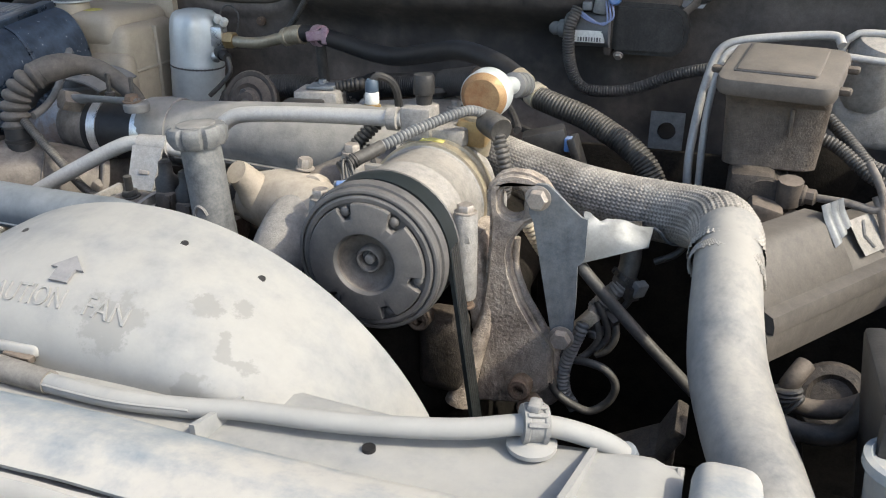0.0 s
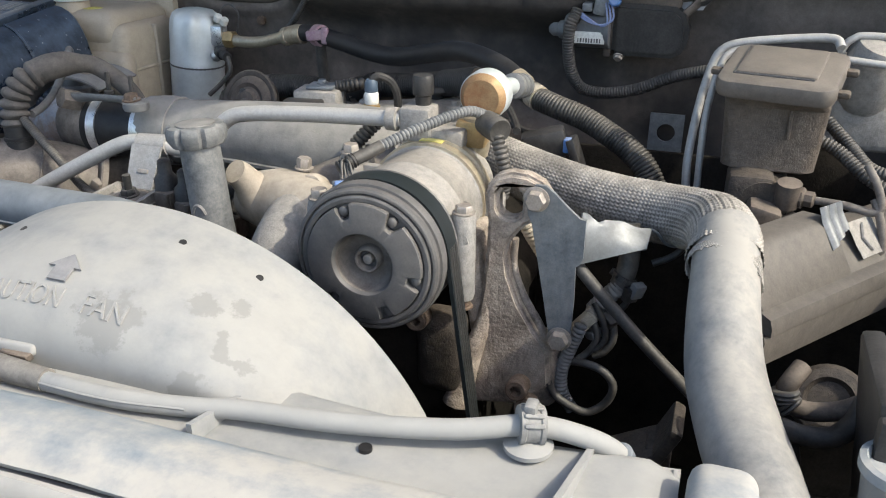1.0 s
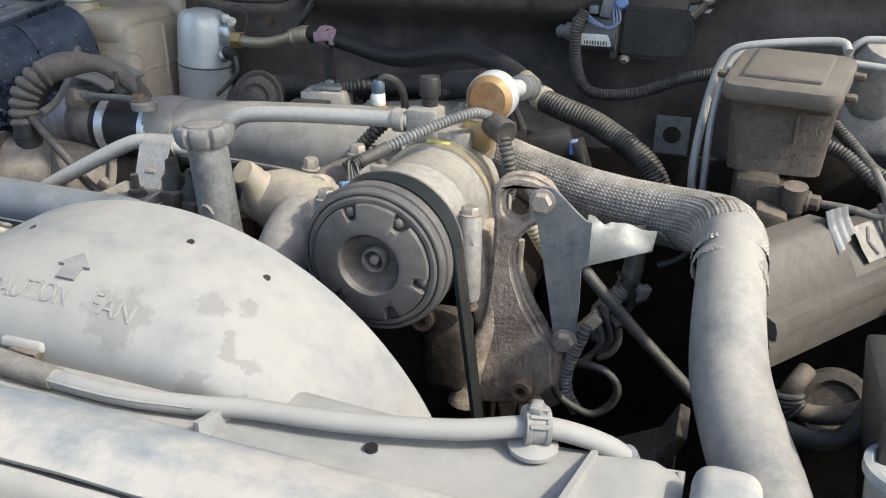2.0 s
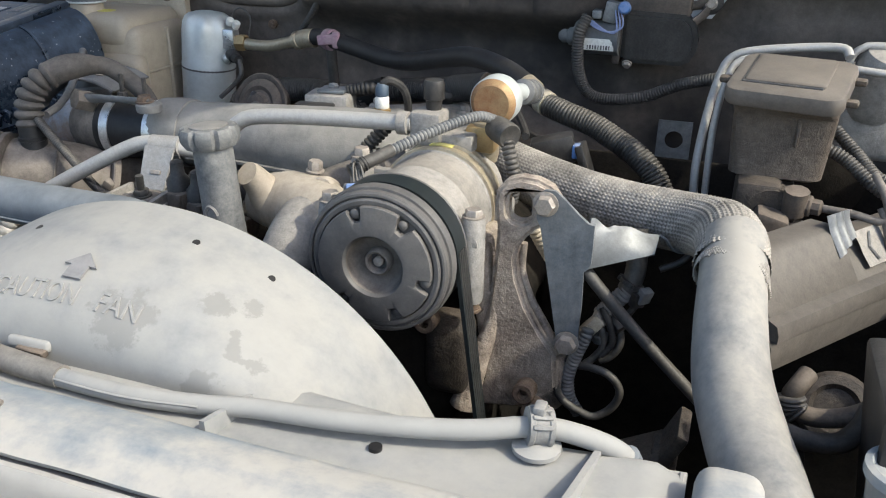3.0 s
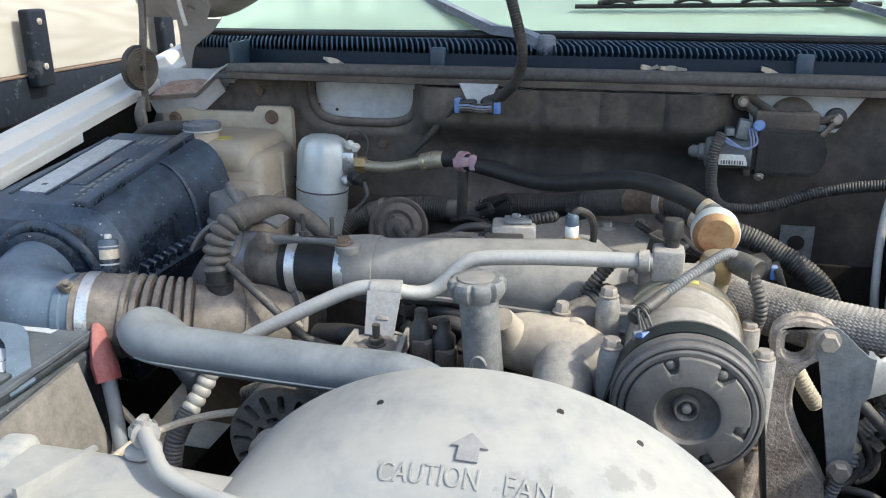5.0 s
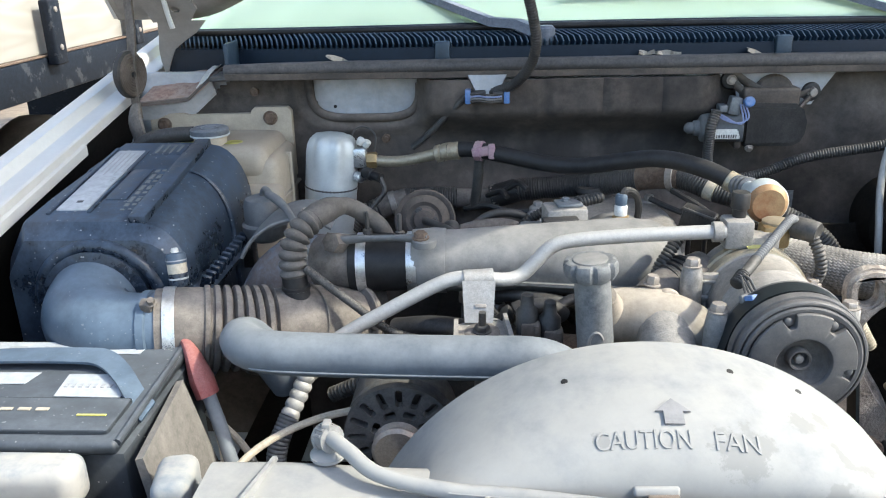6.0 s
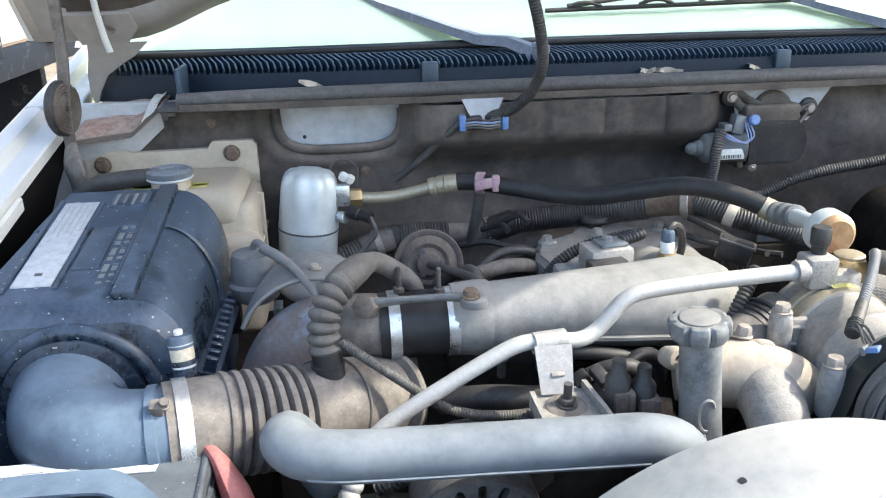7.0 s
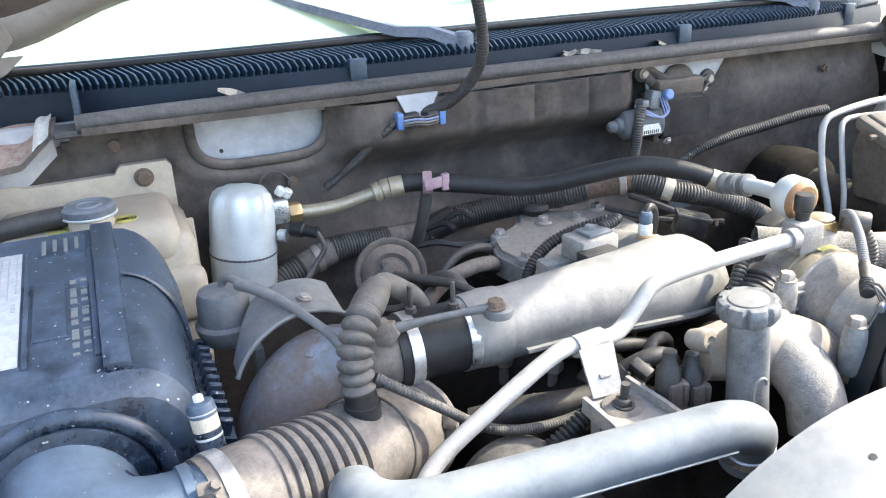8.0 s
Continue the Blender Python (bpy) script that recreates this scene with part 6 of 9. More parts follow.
def drier():
    c = thing("receiver_can", "silver painted refrigerant receiver can with brass fittings", "receiver can", (-0.880, 1.213, 1.0))
    m = at((-0.884, 1.222, 0.997), (0.09, 0, 1))
    r = 0.046
    bm = mesh()
    lathe(bm, [(r * 1.012, 0.066), (r * 1.022, 0.0685), (r * 1.012, 0.071)], m, 44)
    part("seam", bm, M_INK, c)
    bm = mesh()
    rings = []
    for q, z in ((0.8, -0.045), (0.97, -0.037), (1.0, -0.025), (1.0, 0.061), (1.015, 0.063), (1.015, 0.075), (1.0, 0.077), (1.0, 0.100), (1.0, 0.130), (0.965, 0.143), (0.87, 0.153), (0.72, 0.159), (0.45, 0.162), (0.02, 0.163)):
        flute = smoothstep(0.088, 0.135, z) * 0.11
        rings.append([m @ Vector((r * q * (1 - flute * (0.5 + 0.5 * math.cos(8 * a))) * math.cos(a), r * q * (1 - flute * (0.5 + 0.5 * math.cos(8 * a))) * math.sin(a), z)) for a in (math.tau * k / 64 for k in range(64))])
    skin(bm, rings)
    part("shell", bm, M_CAN, c)
    bm = mesh()
    rbox(bm, (0.024, 0.022, 0.034), Matrix.Translation((-0.822, 1.213, 1.118)), 0.004)
    lathe(bm, [(0.009, 0), (0.009, 0.012), (0.006, 0.014)], at((-0.828, 1.205, 1.085), (0.7, -0.6, 0)), 16)
    part("port_block", bm, M_BAND, c)
    bm = mesh()
    lathe(bm, [(0.014, 0), (0.0145, 0.002), (0.0145, 0.015), (0.013, 0.018)], at((-0.810, 1.215, 1.112), (1, 0, 0)), 6)
    part("brass_nut", bm, M_BRASS, c, "brass hexagon nut")
    bm = mesh()
    tube(bm, [(-0.80, 1.215, 1.112), (-0.775, 1.213, 1.110), (-0.74, 1.210, 1.112), (-0.70, 1.202, 1.122), (-0.672, 1.195, 1.130)], 0.0095, 16)
    part("gold_pipe", bm, M_GOLD, c, "gold-plated pipe")
    bm = mesh()
    lathe(bm, [(0.013, 0), (0.0150, 0.002), (0.0150, 0.010), (0.0135, 0.011), (0.0135, 0.014), (0.0150, 0.015), (0.0150, 0.026), (0.013, 0.028)], at((-0.688, 1.200, 1.125), (0.9, -0.2, 0.25)), 24)
    part("crimp", bm, M_GOLD, c)
    bm = mesh()
    lathe(bm, [(0.010, 0), (0.0105, 0.002), (0.0105, 0.018), (0.008, 0.02), (0.008, 0.04)], at((-0.812, 1.195, 1.095), (0.75, -0.6, -0.1)), 16)
    part("pressure_switch", bm, M_CLEANRUB, c)
    bm = mesh()
    tube(bm, [(-0.782, 1.172, 1.092), (-0.775, 1.165, 1.07), (-0.79, 1.160, 1.05), (-0.81, 1.15, 1.03)], 0.004, 8)
    part("switch_wire", bm, M_LOOM, c)
    bm = mesh()
    tube(bm, [(-0.845, 1.245, 1.13), (-0.835, 1.25, 1.158), (-0.815, 1.245, 1.165), (-0.797, 1.24, 1.15), (-0.80, 1.235, 1.12)], 0.0016, 8)
    part("loop_wire", bm, M_LOOM, c)
    for q in ((-0.822, 1.212, 1.142), (-0.812, 1.214, 1.137)):
        bm = mesh()
        lathe(bm, [(0.006, 0.0), (0.0068, 0.002), (0.0068, 0.010), (0.005, 0.012)], at(q, (0.5, -0.2, 0.8)), 14)
        part("white_cap", bm, M_WHITE, c)
    b = mesh()
    tube(b, [(-0.665, 1.193, 1.132), (-0.635, 1.185, 1.137), (-0.60, 1.172, 1.135), (-0.55, 1.150, 1.130), (-0.50, 1.13, 1.124), (-0.45, 1.112, 1.124), (-0.39, 1.085, 1.138), (-0.334, 1.055, 1.149), (-0.275, 1.025, 1.140), (-0.232, 0.995, 1.122)], 0.0135, 18, step=0.01)
    s = solid("refrigerant_hose", b, M_CLEANRUB, "black rubber refrigerant hose along the firewall", "hose")
    for q, d in (((-0.655, 1.190, 1.133), (0.95, -0.25, 0.1)), ((-0.240, 1.000, 1.1255), (0.75, -0.55, -0.35))):
        bm = mesh()
        lathe(bm, [(0.0137, -0.010), (0.0152, -0.009), (0.0152, 0.009), (0.0137, 0.010)], at(q, d), 24)
        part("crimp_sleeve", bm, M_GOLD, s)
    p = thing("hose_clip", "faded purple plastic clip on the refrigerant hose", "hose clip", (-0.609, 1.175, 1.12))
    bm = mesh()
    lathe(bm, [(0.014, -0.007), (0.017, -0.006), (0.017, 0.006), (0.014, 0.007)], at((-0.612, 1.176, 1.1355), (0.9, -0.35, 0)), 20)
    part("clip_ring", bm, M_PURPLE, p)
    bm = mesh()
    rbox(bm, (0.040, 0.008, 0.016), Matrix.Translation((-0.605, 1.158, 1.139)) @ Matrix.Rotation(radians(-8), 4, "Y"), 0.003)
    rbox(bm, (0.012, 0.009, 0.026), Matrix.Translation((-0.592, 1.157, 1.139)), 0.003)
    part("clip_tab", bm, M_PURPLE, p)
    bm = mesh()
    tube(bm, [(-0.612, 1.178, 1.125), (-0.616, 1.19, 1.08), (-0.622, 1.21, 1.03)], 0.009, 10)
    part("clip_stalk", bm, M_LOOM, p)


drier()
# ---- engine: block, manifold, turbo ----
def engine_block():
    e = thing("engine_block", "grimy dark cast iron engine block", "engine", (-0.45, 0.9, 0.45))
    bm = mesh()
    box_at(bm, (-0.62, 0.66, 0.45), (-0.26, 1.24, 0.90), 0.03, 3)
    part("block", bm, M_DEEPBLACK, e)
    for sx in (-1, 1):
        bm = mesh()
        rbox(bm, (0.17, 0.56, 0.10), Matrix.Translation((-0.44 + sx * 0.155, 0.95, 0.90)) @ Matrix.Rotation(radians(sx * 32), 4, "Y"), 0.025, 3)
        part("valve_cover", bm, M_DEEPBLACK, e)
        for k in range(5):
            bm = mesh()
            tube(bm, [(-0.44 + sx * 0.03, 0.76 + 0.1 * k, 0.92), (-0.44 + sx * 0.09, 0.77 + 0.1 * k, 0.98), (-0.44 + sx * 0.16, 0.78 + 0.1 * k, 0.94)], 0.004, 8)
            part("injector_line", bm, M_DEEPBLACK, e)
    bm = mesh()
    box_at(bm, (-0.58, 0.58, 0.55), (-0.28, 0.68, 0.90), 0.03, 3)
    part("timing_cover", bm, M_DEEPBLACK, e)
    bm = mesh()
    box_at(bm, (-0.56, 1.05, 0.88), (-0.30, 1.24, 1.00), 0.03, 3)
    part("rear_housing", bm, M_DEEPBLACK, e)


engine_block()


def manifold():
    p = thing("intake_pipe", "pale grey cast intake pipe with seam flange", "intake pipe", (-0.53, 0.86, 0.99))
    line = ((-0.690, 0.863, 1.058, 0.036, 0.038), (-0.675, 0.863, 1.058, 0.041, 0.042), (-0.64, 0.864, 1.058, 0.042, 0.042), (-0.56, 0.866, 1.060, 0.046, 0.045), (-0.48, 0.870, 1.058, 0.056, 0.050), (-0.42, 0.878, 1.055, 0.064, 0.054), (-0.375, 0.885, 1.052, 0.064, 0.052), (-0.350, 0.89, 1.048, 0.055, 0.042), (-0.338, 0.895, 1.045, 0.035, 0.026))
    rings = []
    for x, y, z, ry, rz in line:
        rings.append([Vector((x, y + ry * math.cos(a), z + rz * math.sin(a))) for a in (math.tau * k / 32 for k in range(32))])
    part("casting", skin(mesh(), rings), M_MANIF, p)
    bm = mesh()
    skin(bm, [[Vector((x, y - ry * 1.0 - o, z - 0.018 + h)) for o, h in ((-0.01, -0.002), (0.0035, -0.002), (0.0035, 0.002), (-0.01, 0.002))] for x, y, z, ry, rz in line[2:8]])
    bmesh.ops.recalc_face_normals(bm, faces=bm.faces)
    part("seam_flange", bm, M_MANIF, p)
    bm = mesh()
    rings = []
    for x, k in ((-0.700, 0.98), (-0.690, 1.0), (-0.672, 1.04), (-0.655, 1.02)):
        rings.append([Vector((x, 0.863 + 0.0425 * k * math.cos(a), 1.058 + 0.0435 * k * math.sin(a))) for a in (math.tau * j / 32 for j in range(32))])
    part("end_collar", skin(mesh(), rings), M_MANIF, p)
    bm.free()
    # rubber coupling with two steel bands
    c = thing("rubber_coupling", "black rubber coupling sleeve with steel clamp bands", "coupling", (-0.735, 0.862, 1.0))
    bm = mesh()
    m = at((-0.785, 0.860, 1.056), (1, 0.02, 0.01))
    lathe(bm, [(0.039, 0), (0.0395, 0.004), (0.0395, 0.10), (0.039, 0.102)], m, 36)
    part("sleeve", bm, M_CLEANRUB, c)
    for z in (0.011, 0.078):
        bm = mesh()
        lathe(bm, [(0.0395, z), (0.0412, z), (0.0412, z + 0.013), (0.0395, z + 0.013)], m, 36)
        part("clamp_band", bm, M_BAND, c)
    # link rod with eyes above the coupling
    r = thing("turbo_brace", "dusty flat steel brace bolted over the coupling", "brace", (-0.74, 0.82, 1.09))
    bm = mesh()
    tube(bm, [(-0.795, 0.832, 1.098), (-0.76, 0.825, 1.103), (-0.71, 0.818, 1.106), (-0.675, 0.812, 1.106)], [0.010, 0.0065, 0.0065, 0.010], 12, step=0.006, flat=0.6)
    lathe(bm, [(0.015, -0.003), (0.016, 0), (0.016, 0.006), (0.013, 0.008)], at((-0.680, 0.812, 1.100)), 20)
    part("bar", bm, M_GREYCAN, r)
    bm = mesh()
    hexbolt(bm, (-0.684, 0.810, 1.109), (0, -0.1, 1), 0.009, 0.008)
    part("bolt", bm, M_RUST, r)
    bm = mesh()
    lathe(bm, [(0.013, -0.012), (0.014, -0.010), (0.014, 0.012), (0.011, 0.014)], at((-0.798, 0.830, 1.096), (-0.4, -0.8, 0.3)), 6)
    part("end_bolt", bm, M_BROWN, r)
    for x, y in ((-0.715, 0.85), (-0.76, 0.86)):
        bm = mesh()
        lathe(bm, [(0.0065, 0), (0.0065, 0.006), (0.003, 0.007), (0.003, 0.03), (0.002, 0.031)], at((x, y, 1.098)), 8)
        part("stud", bm, M_LOOM, r)


manifold()


def turbo():
    t = thing("turbocharger", "dusty grey-brown cast turbocharger with curved heat shield", "turbocharger", (-0.84, 0.92, 0.85))
    c = Vector((-0.800, 0.890, 0.985))
    bm = mesh()
    lathe(bm, [(0.055, -0.03), (0.06, -0.01), (0.055, 0.02), (0.045, 0.035), (0.040, 0.06)], at(c, (-0.66, -0.75, 0)), 32)
    part("inlet", bm, M_BROWN, t)
    # outlet casting that feeds the coupling
    bm = mesh()
    tube(bm, [(-0.838, 0.880, 1.040), (-0.82, 0.872, 1.052), (-0.80, 0.864, 1.056), (-0.772, 0.861, 1.056)], [0.036, 0.039, 0.0385, 0.0375], 28, step=0.008)
    part("outlet", bm, M_BROWN, t)
    # scroll: a fat tube bending down behind the bellows
    bm = mesh()
    tube(bm, [(-0.805, 0.872, 1.050), (-0.850, 0.882, 1.046), (-0.882, 0.887, 1.022), (-0.903, 0.886, 0.985), (-0.912, 0.880, 0.94), (-0.912, 0.872, 0.89)], [0.036, 0.043, 0.049, 0.051, 0.048, 0.042], 32, step=0.008)
    part("scroll", bm, M_TURBO, t, "bluish worn cast scroll")
    bm = mesh()
    rbox(bm, (0.012, 0.008, 0.010), at((-0.872, 0.862, 1.073), (-0.3, -0.4, 0.9)), 0.002)
    part("cast_lug", bm, M_TURBO, t)
    # thin curved shield standing off behind the scroll
    bm = mesh()
    def shield(q, w):
        a = radians(158 - 104 * q)
        return Vector((-0.868 + 0.083 * math.cos(a), 0.900 + (0.025 + 0.055 * smoothstep(0.0, 0.45, q)) * w + 0.015 * math.cos(a), 1.022 + 0.083 * math.sin(a) + 0.006 * w))
    sheet(bm, 30, 8, shield)
    thicken(bm, 0.003)
    sh = part("heat_shield", bm, M_GREYCAN, t, "dusty grey curved heat shield")
    bm = mesh()
    tube(bm, [shield(k / 20, 0.0) for k in range(21)], 0.0028, 8, step=0.006)
    part("rolled_edge", bm, M_GREYCAN, sh)
    bm = mesh()
    hexbolt(bm, shield(0.72, 0.35) + Vector((0, 0, 0.001)), (0.2, -0.1, 1), 0.0065, 0.005)
    part("shield_bolt", bm, M_BOLT, sh)
    bm = mesh()
    box_at(bm, (-0.93, 0.90, 0.86), (-0.80, 0.99, 1.00), 0.03, 3)
    part("turbine_housing", bm, M_DEEPBLACK, t)
    # round diaphragm behind the coupling
    w = thing("wastegate_actuator", "dark round diaphragm actuator with rod", "actuator", (-0.705, 1.09, 1.0))
    bm = mesh()
    m = at((-0.702, 1.10, 1.038), (-0.1, -1, 0.35))
    lathe(bm, [(0.030, -0.03), (0.045, -0.018), (0.048, -0.006), (0.0505, -0.004), (0.0515, 0.0), (0.0495, 0.003), (0.045, 0.003), (0.042, 0.001), (0.039, 0.005), (0.030, 0.008), (0.024, 0.005), (0.020, 0.006), (0.016, 0.012), (0.004, 0.013)], m, 40)
    part("diaphragm", bm, M_DARKBROWN, w)
    for k in range(3):
        bm = mesh()
        hexbolt(bm, m @ Vector((0.017 * math.cos(2.1 * k), 0.017 * math.sin(2.1 * k), 0.008)), m.to_3x3() @ Vector((0, 0, 1)), 0.005, 0.004)
        part("bolt", bm, M_LOOM, w)
    bm = mesh()
    tube(bm, [(-0.70, 1.085, 1.042), (-0.68, 1.04, 1.05), (-0.655, 0.98, 1.06), (-0.64, 0.94, 1.055)], 0.0065, 10)
    part("rod", bm, M_LOOM, w)
    hose("coolant_pipe", "dusty curved pipe behind the coupling", [(-0.70, 1.10, 1.0), (-0.665, 1.05, 1.04), (-0.65, 1.0, 1.058), (-0.648, 0.96, 1.04), (-0.65, 0.93, 1.0)], 0.010, M_LOOM)


turbo()


def plenum():
    p = thing("upper_plenum", "grey cast intake plenum cover with bolts", "intake plenum", (-0.42, 1.10, 1.0))
    out = [(-0.535, 1.03), (-0.50, 0.985), (-0.40, 0.955), (-0.33, 0.965), (-0.302, 1.02), (-0.30, 1.10), (-0.315, 1.19), (-0.365, 1.20), (-0.40, 1.225), (-0.445, 1.225), (-0.465, 1.185), (-0.53, 1.145), (-0.545, 1.09)]
    bm = mesh()
    plate(bm, out, [], 0.038, Matrix.Translation((0, 0, 1.008)))
    bmesh.ops.bevel(bm, geom=[e for e in bm.edges if e.calc_length() < 1 and abs(e.verts[0].co.z - e.verts[1].co.z) < 1e-6 and e.verts[0].co.z > 1.04 and len([f for f in e.link_faces if abs(f.normal.z) < 0.3]) == 1], offset=0.008, segments=3, affect="EDGES")
    part("cover", bm, M_CAST, p)
    for x, y in ((-0.522, 1.045), (-0.515, 1.14), (-0.325, 1.175), (-0.318, 0.99), (-0.43, 1.16), (-0.375, 1.15)):
        bm = mesh()
        lathe(bm, [(0.014, -0.03), (0.014, 0.0), (0.012, 0.002)], at((x, y, 1.047)), 16)
        hexbolt(bm, (x, y, 1.048), (0, 0, 1), 0.008, 0.009)
        part("bolt_boss", bm, M_CAST, p)
    bm = mesh()
    lathe(bm, [(0.012, 0), (0.012, 0.008), (0.022, 0.009), (0.024, 0.013), (0.022, 0.020), (0.010, 0.021), (0.008, 0.014)], at((-0.423, 1.200, 1.046)), 28)
    part("grommet", bm, M_RUBBER, p, "black rubber grommet")
    # neck from the pipe up to the cover
    bm = mesh()
    tube(bm, [(-0.405, 0.885, 1.05), (-0.41, 0.94, 1.035), (-0.41, 1.0, 1.02)], [0.055, 0.06, 0.06], 24, step=0.01, flat=1.0)
    part("neck", bm, M_MANIF, p)
    # pressure sensor block with its conduit
    s = thing("map_sensor", "grey pressure sensor block with black plug", "sensor", (-0.49, 0.94, 1.06))
    bm = mesh()
    rbox(bm, (0.058, 0.045, 0.030), Matrix.Translation((-0.490, 0.935, 1.098)) @ Matrix.Rotation(radians(8), 4, "Z"), 0.004)
    part("body", bm, M_CAST, s)
    bm = mesh()
    rbox(bm, (0.050, 0.022, 0.020), Matrix.Translation((-0.498, 0.905, 1.094)) @ Matrix.Rotation(radians(8), 4, "Z"), 0.003)
    part("plug", bm, M_BLACK, s)
    bm = mesh()
    rbox(bm, (0.036, 0.03, 0.004), Matrix.Translation((-0.485, 0.935, 1.116)) @ Matrix.Rotation(radians(8), 4, "Z"), 0.001)
    hexbolt(bm, (-0.488, 0.94, 1.118), (0, 0, 1), 0.006, 0.005)
    part("top_plate", bm, M_STEEL, s)
    bm = mesh()
    rbox(bm, (0.075, 0.03, 0.04), Matrix.Translation((-0.515, 0.95, 1.062)), 0.006)
    part("foot", bm, M_CAST, s)
    hose("sensor_conduit", "thin black ribbed conduit to the pressure sensor", [(-0.47, 0.94, 1.115), (-0.44, 0.955, 1.118), (-0.50, 0.985, 1.095), (-0.545, 0.98, 1.07), (-0.57, 0.955, 1.04), (-0.57, 0.93, 1.0)], 0.007, M_RUBBER, rib=(0.005, 0.002))
    # temperature sensor with brass base
    t = thing("temperature_sensor", "white temperature sensor in a brass base", "sensor", (-0.413, 0.926, 1.085))
    m = at((-0.413, 0.926, 1.088))
    for prof, mat, nm, sg in (([(0.0115, 0), (0.0115, 0.012), (0.009, 0.013)], M_BRASS, "brass_base", 6), ([(0.0085, 0.013), (0.0090, 0.014), (0.0090, 0.026), (0.0075, 0.028)], M_WHITE, "insulator", 20), ([(0.0075, 0.028), (0.0085, 0.029), (0.0085, 0.040), (0.006, 0.044)], M_DUCT, "connector", 12)):
        bm = mesh()
        lathe(bm, prof, m, sg)
        part(nm, bm, mat, t)
    bm = mesh()
    tube(bm, [(-0.413, 0.926, 1.128), (-0.405, 0.93, 1.136), (-0.39, 0.94, 1.125), (-0.385, 0.945, 1.10), (-0.39, 0.95, 1.07)], 0.005, 8)
    part("lead", bm, M_RUBBER, t)


plenum()


# ---- refrigerant tube and crossover ----
rt = hose("refrigerant_tube", "bare aluminium refrigerant tube bent across the engine",
     [(-0.312, 0.775, 1.128), (-0.36, 0.775, 1.126), (-0.43, 0.774, 1.123), (-0.495, 0.772, 1.118), (-0.520, 0.770, 1.111), (-0.540, 0.767, 1.092), (-0.556, 0.764, 1.077), (-0.575, 0.757, 1.073), (-0.600, 0.750, 1.077), (-0.635, 0.747, 1.079), (-0.665, 0.744, 1.069), (-0.72, 0.738, 1.041), (-0.775, 0.731, 1.011), (-0.803, 0.722, 0.992), (-0.820, 0.706, 0.975)],
     0.0088, M_ALU, seg=18, step=0.006)
bm = mesh()
lathe(bm, [(0.0086, -0.006), (0.0125, -0.005), (0.0125, 0.006), (0.0086, 0.007)], at((-0.322, 0.775, 1.1275), (1, 0, 0.02)), 20)
part("end_collar", bm, M_CAST, rt)
bm = mesh()
lathe(bm, [(0.0086, -0.010), (0.0120, -0.009), (0.0120, 0.009), (0.0086, 0.010)], at((-0.812, 0.706, 0.976), (-0.7, -0.5, -0.4)), 20)
part("end_nut", bm, M_BOLT, rt)


def tube_bracket():
    b = thing("tube_bracket", "bare aluminium strap bracket bolted to a steel tab", "bracket", (-0.60, 0.70, 0.98))
    bm = mesh()
    lathe(bm, [(0.0090, -0.018), (0.0116, -0.018), (0.0116, 0.018), (0.0090, 0.018)], at((-0.610, 0.7485, 1.078), (1, 0.15, 0)), 24)
    def tongue(u, v):
        w = 0.040 - 0.006 * v
        return Vector((-0.609 + w * (u - 0.5), 0.7370 - 0.024 * v, 1.079 - 0.044 * v))
    sheet(bm, 4, 8, tongue)
    thicken(bm, 0.003)
    part("strap", bm, M_STRAP, b)
    bm = mesh()
    rbox(bm, (0.014, 0.004, 0.005), Matrix.Translation((-0.607, 0.720, 1.054)) @ Matrix.Rotation(radians(-30), 4, "X"), 0.001)
    part("strap_slot", bm, M_BOLT, b)
    bm = mesh()
    lathe(bm, [(0.021, -0.004), (0.021, 0.0), (0.017, 0.002)], at((-0.605, 0.690, 1.034), (0, -0.1, 1)), 28)
    part("washer", bm, M_BROWN, b)
    bm = mesh()
    hexbolt(bm, (-0.605, 0.690, 1.036), (0, -0.1, 1), 0.009, 0.008)
    tube(bm, [(-0.605, 0.690, 1.036), (-0.6045, 0.689, 1.060)], 0.0045, 10)
    part("bolt", bm, M_LOOM, b)
    # flat steel tray with folded side lips
    bm = mesh()
    tray = [(-0.636, 0.712), (-0.612, 0.727), (-0.578, 0.724), (-0.562, 0.660), (-0.566, 0.615), (-0.634, 0.615)]
    plate(bm, list(reversed(tray)), [], 0.003, Matrix.Translation((0, 0, 1.030)))
    lips = ((tray[0], tray[5], 0.011), (tray[2], tray[4], 0.013), (tray[1], tray[2], 0.006))
    for a, e, h in lips:
        out = (Vector((e[1] - a[1], a[0] - e[0], 0))).normalized() * 0.0025
        pa, pb = Vector((*a, 1.024)), Vector((*e, 1.024))
        up = Vector((0, 0, h + 0.006))
        skin(bm, [[q - out, q + out, q + out + up, q - out + up] for q in (pa, pa.lerp(pb, 0.5), pb - Vector((0, 0, 0.004)))])
    bmesh.ops.recalc_face_normals(bm, faces=bm.faces)
    part("steel_tab", bm, M_CAST, b, "dusty grey steel tray with folded lips")
    bm = mesh()
    skin(bm, [[Vector((x, y, z)) for y, z in ((0.70, 0.93), (0.716, 0.93), (0.716, 1.028), (0.70, 1.028))] for x in (-0.625, -0.585)])
    bmesh.ops.recalc_face_normals(bm, faces=bm.faces)
    part("stand", bm, M_CAST, b)


tube_bracket()


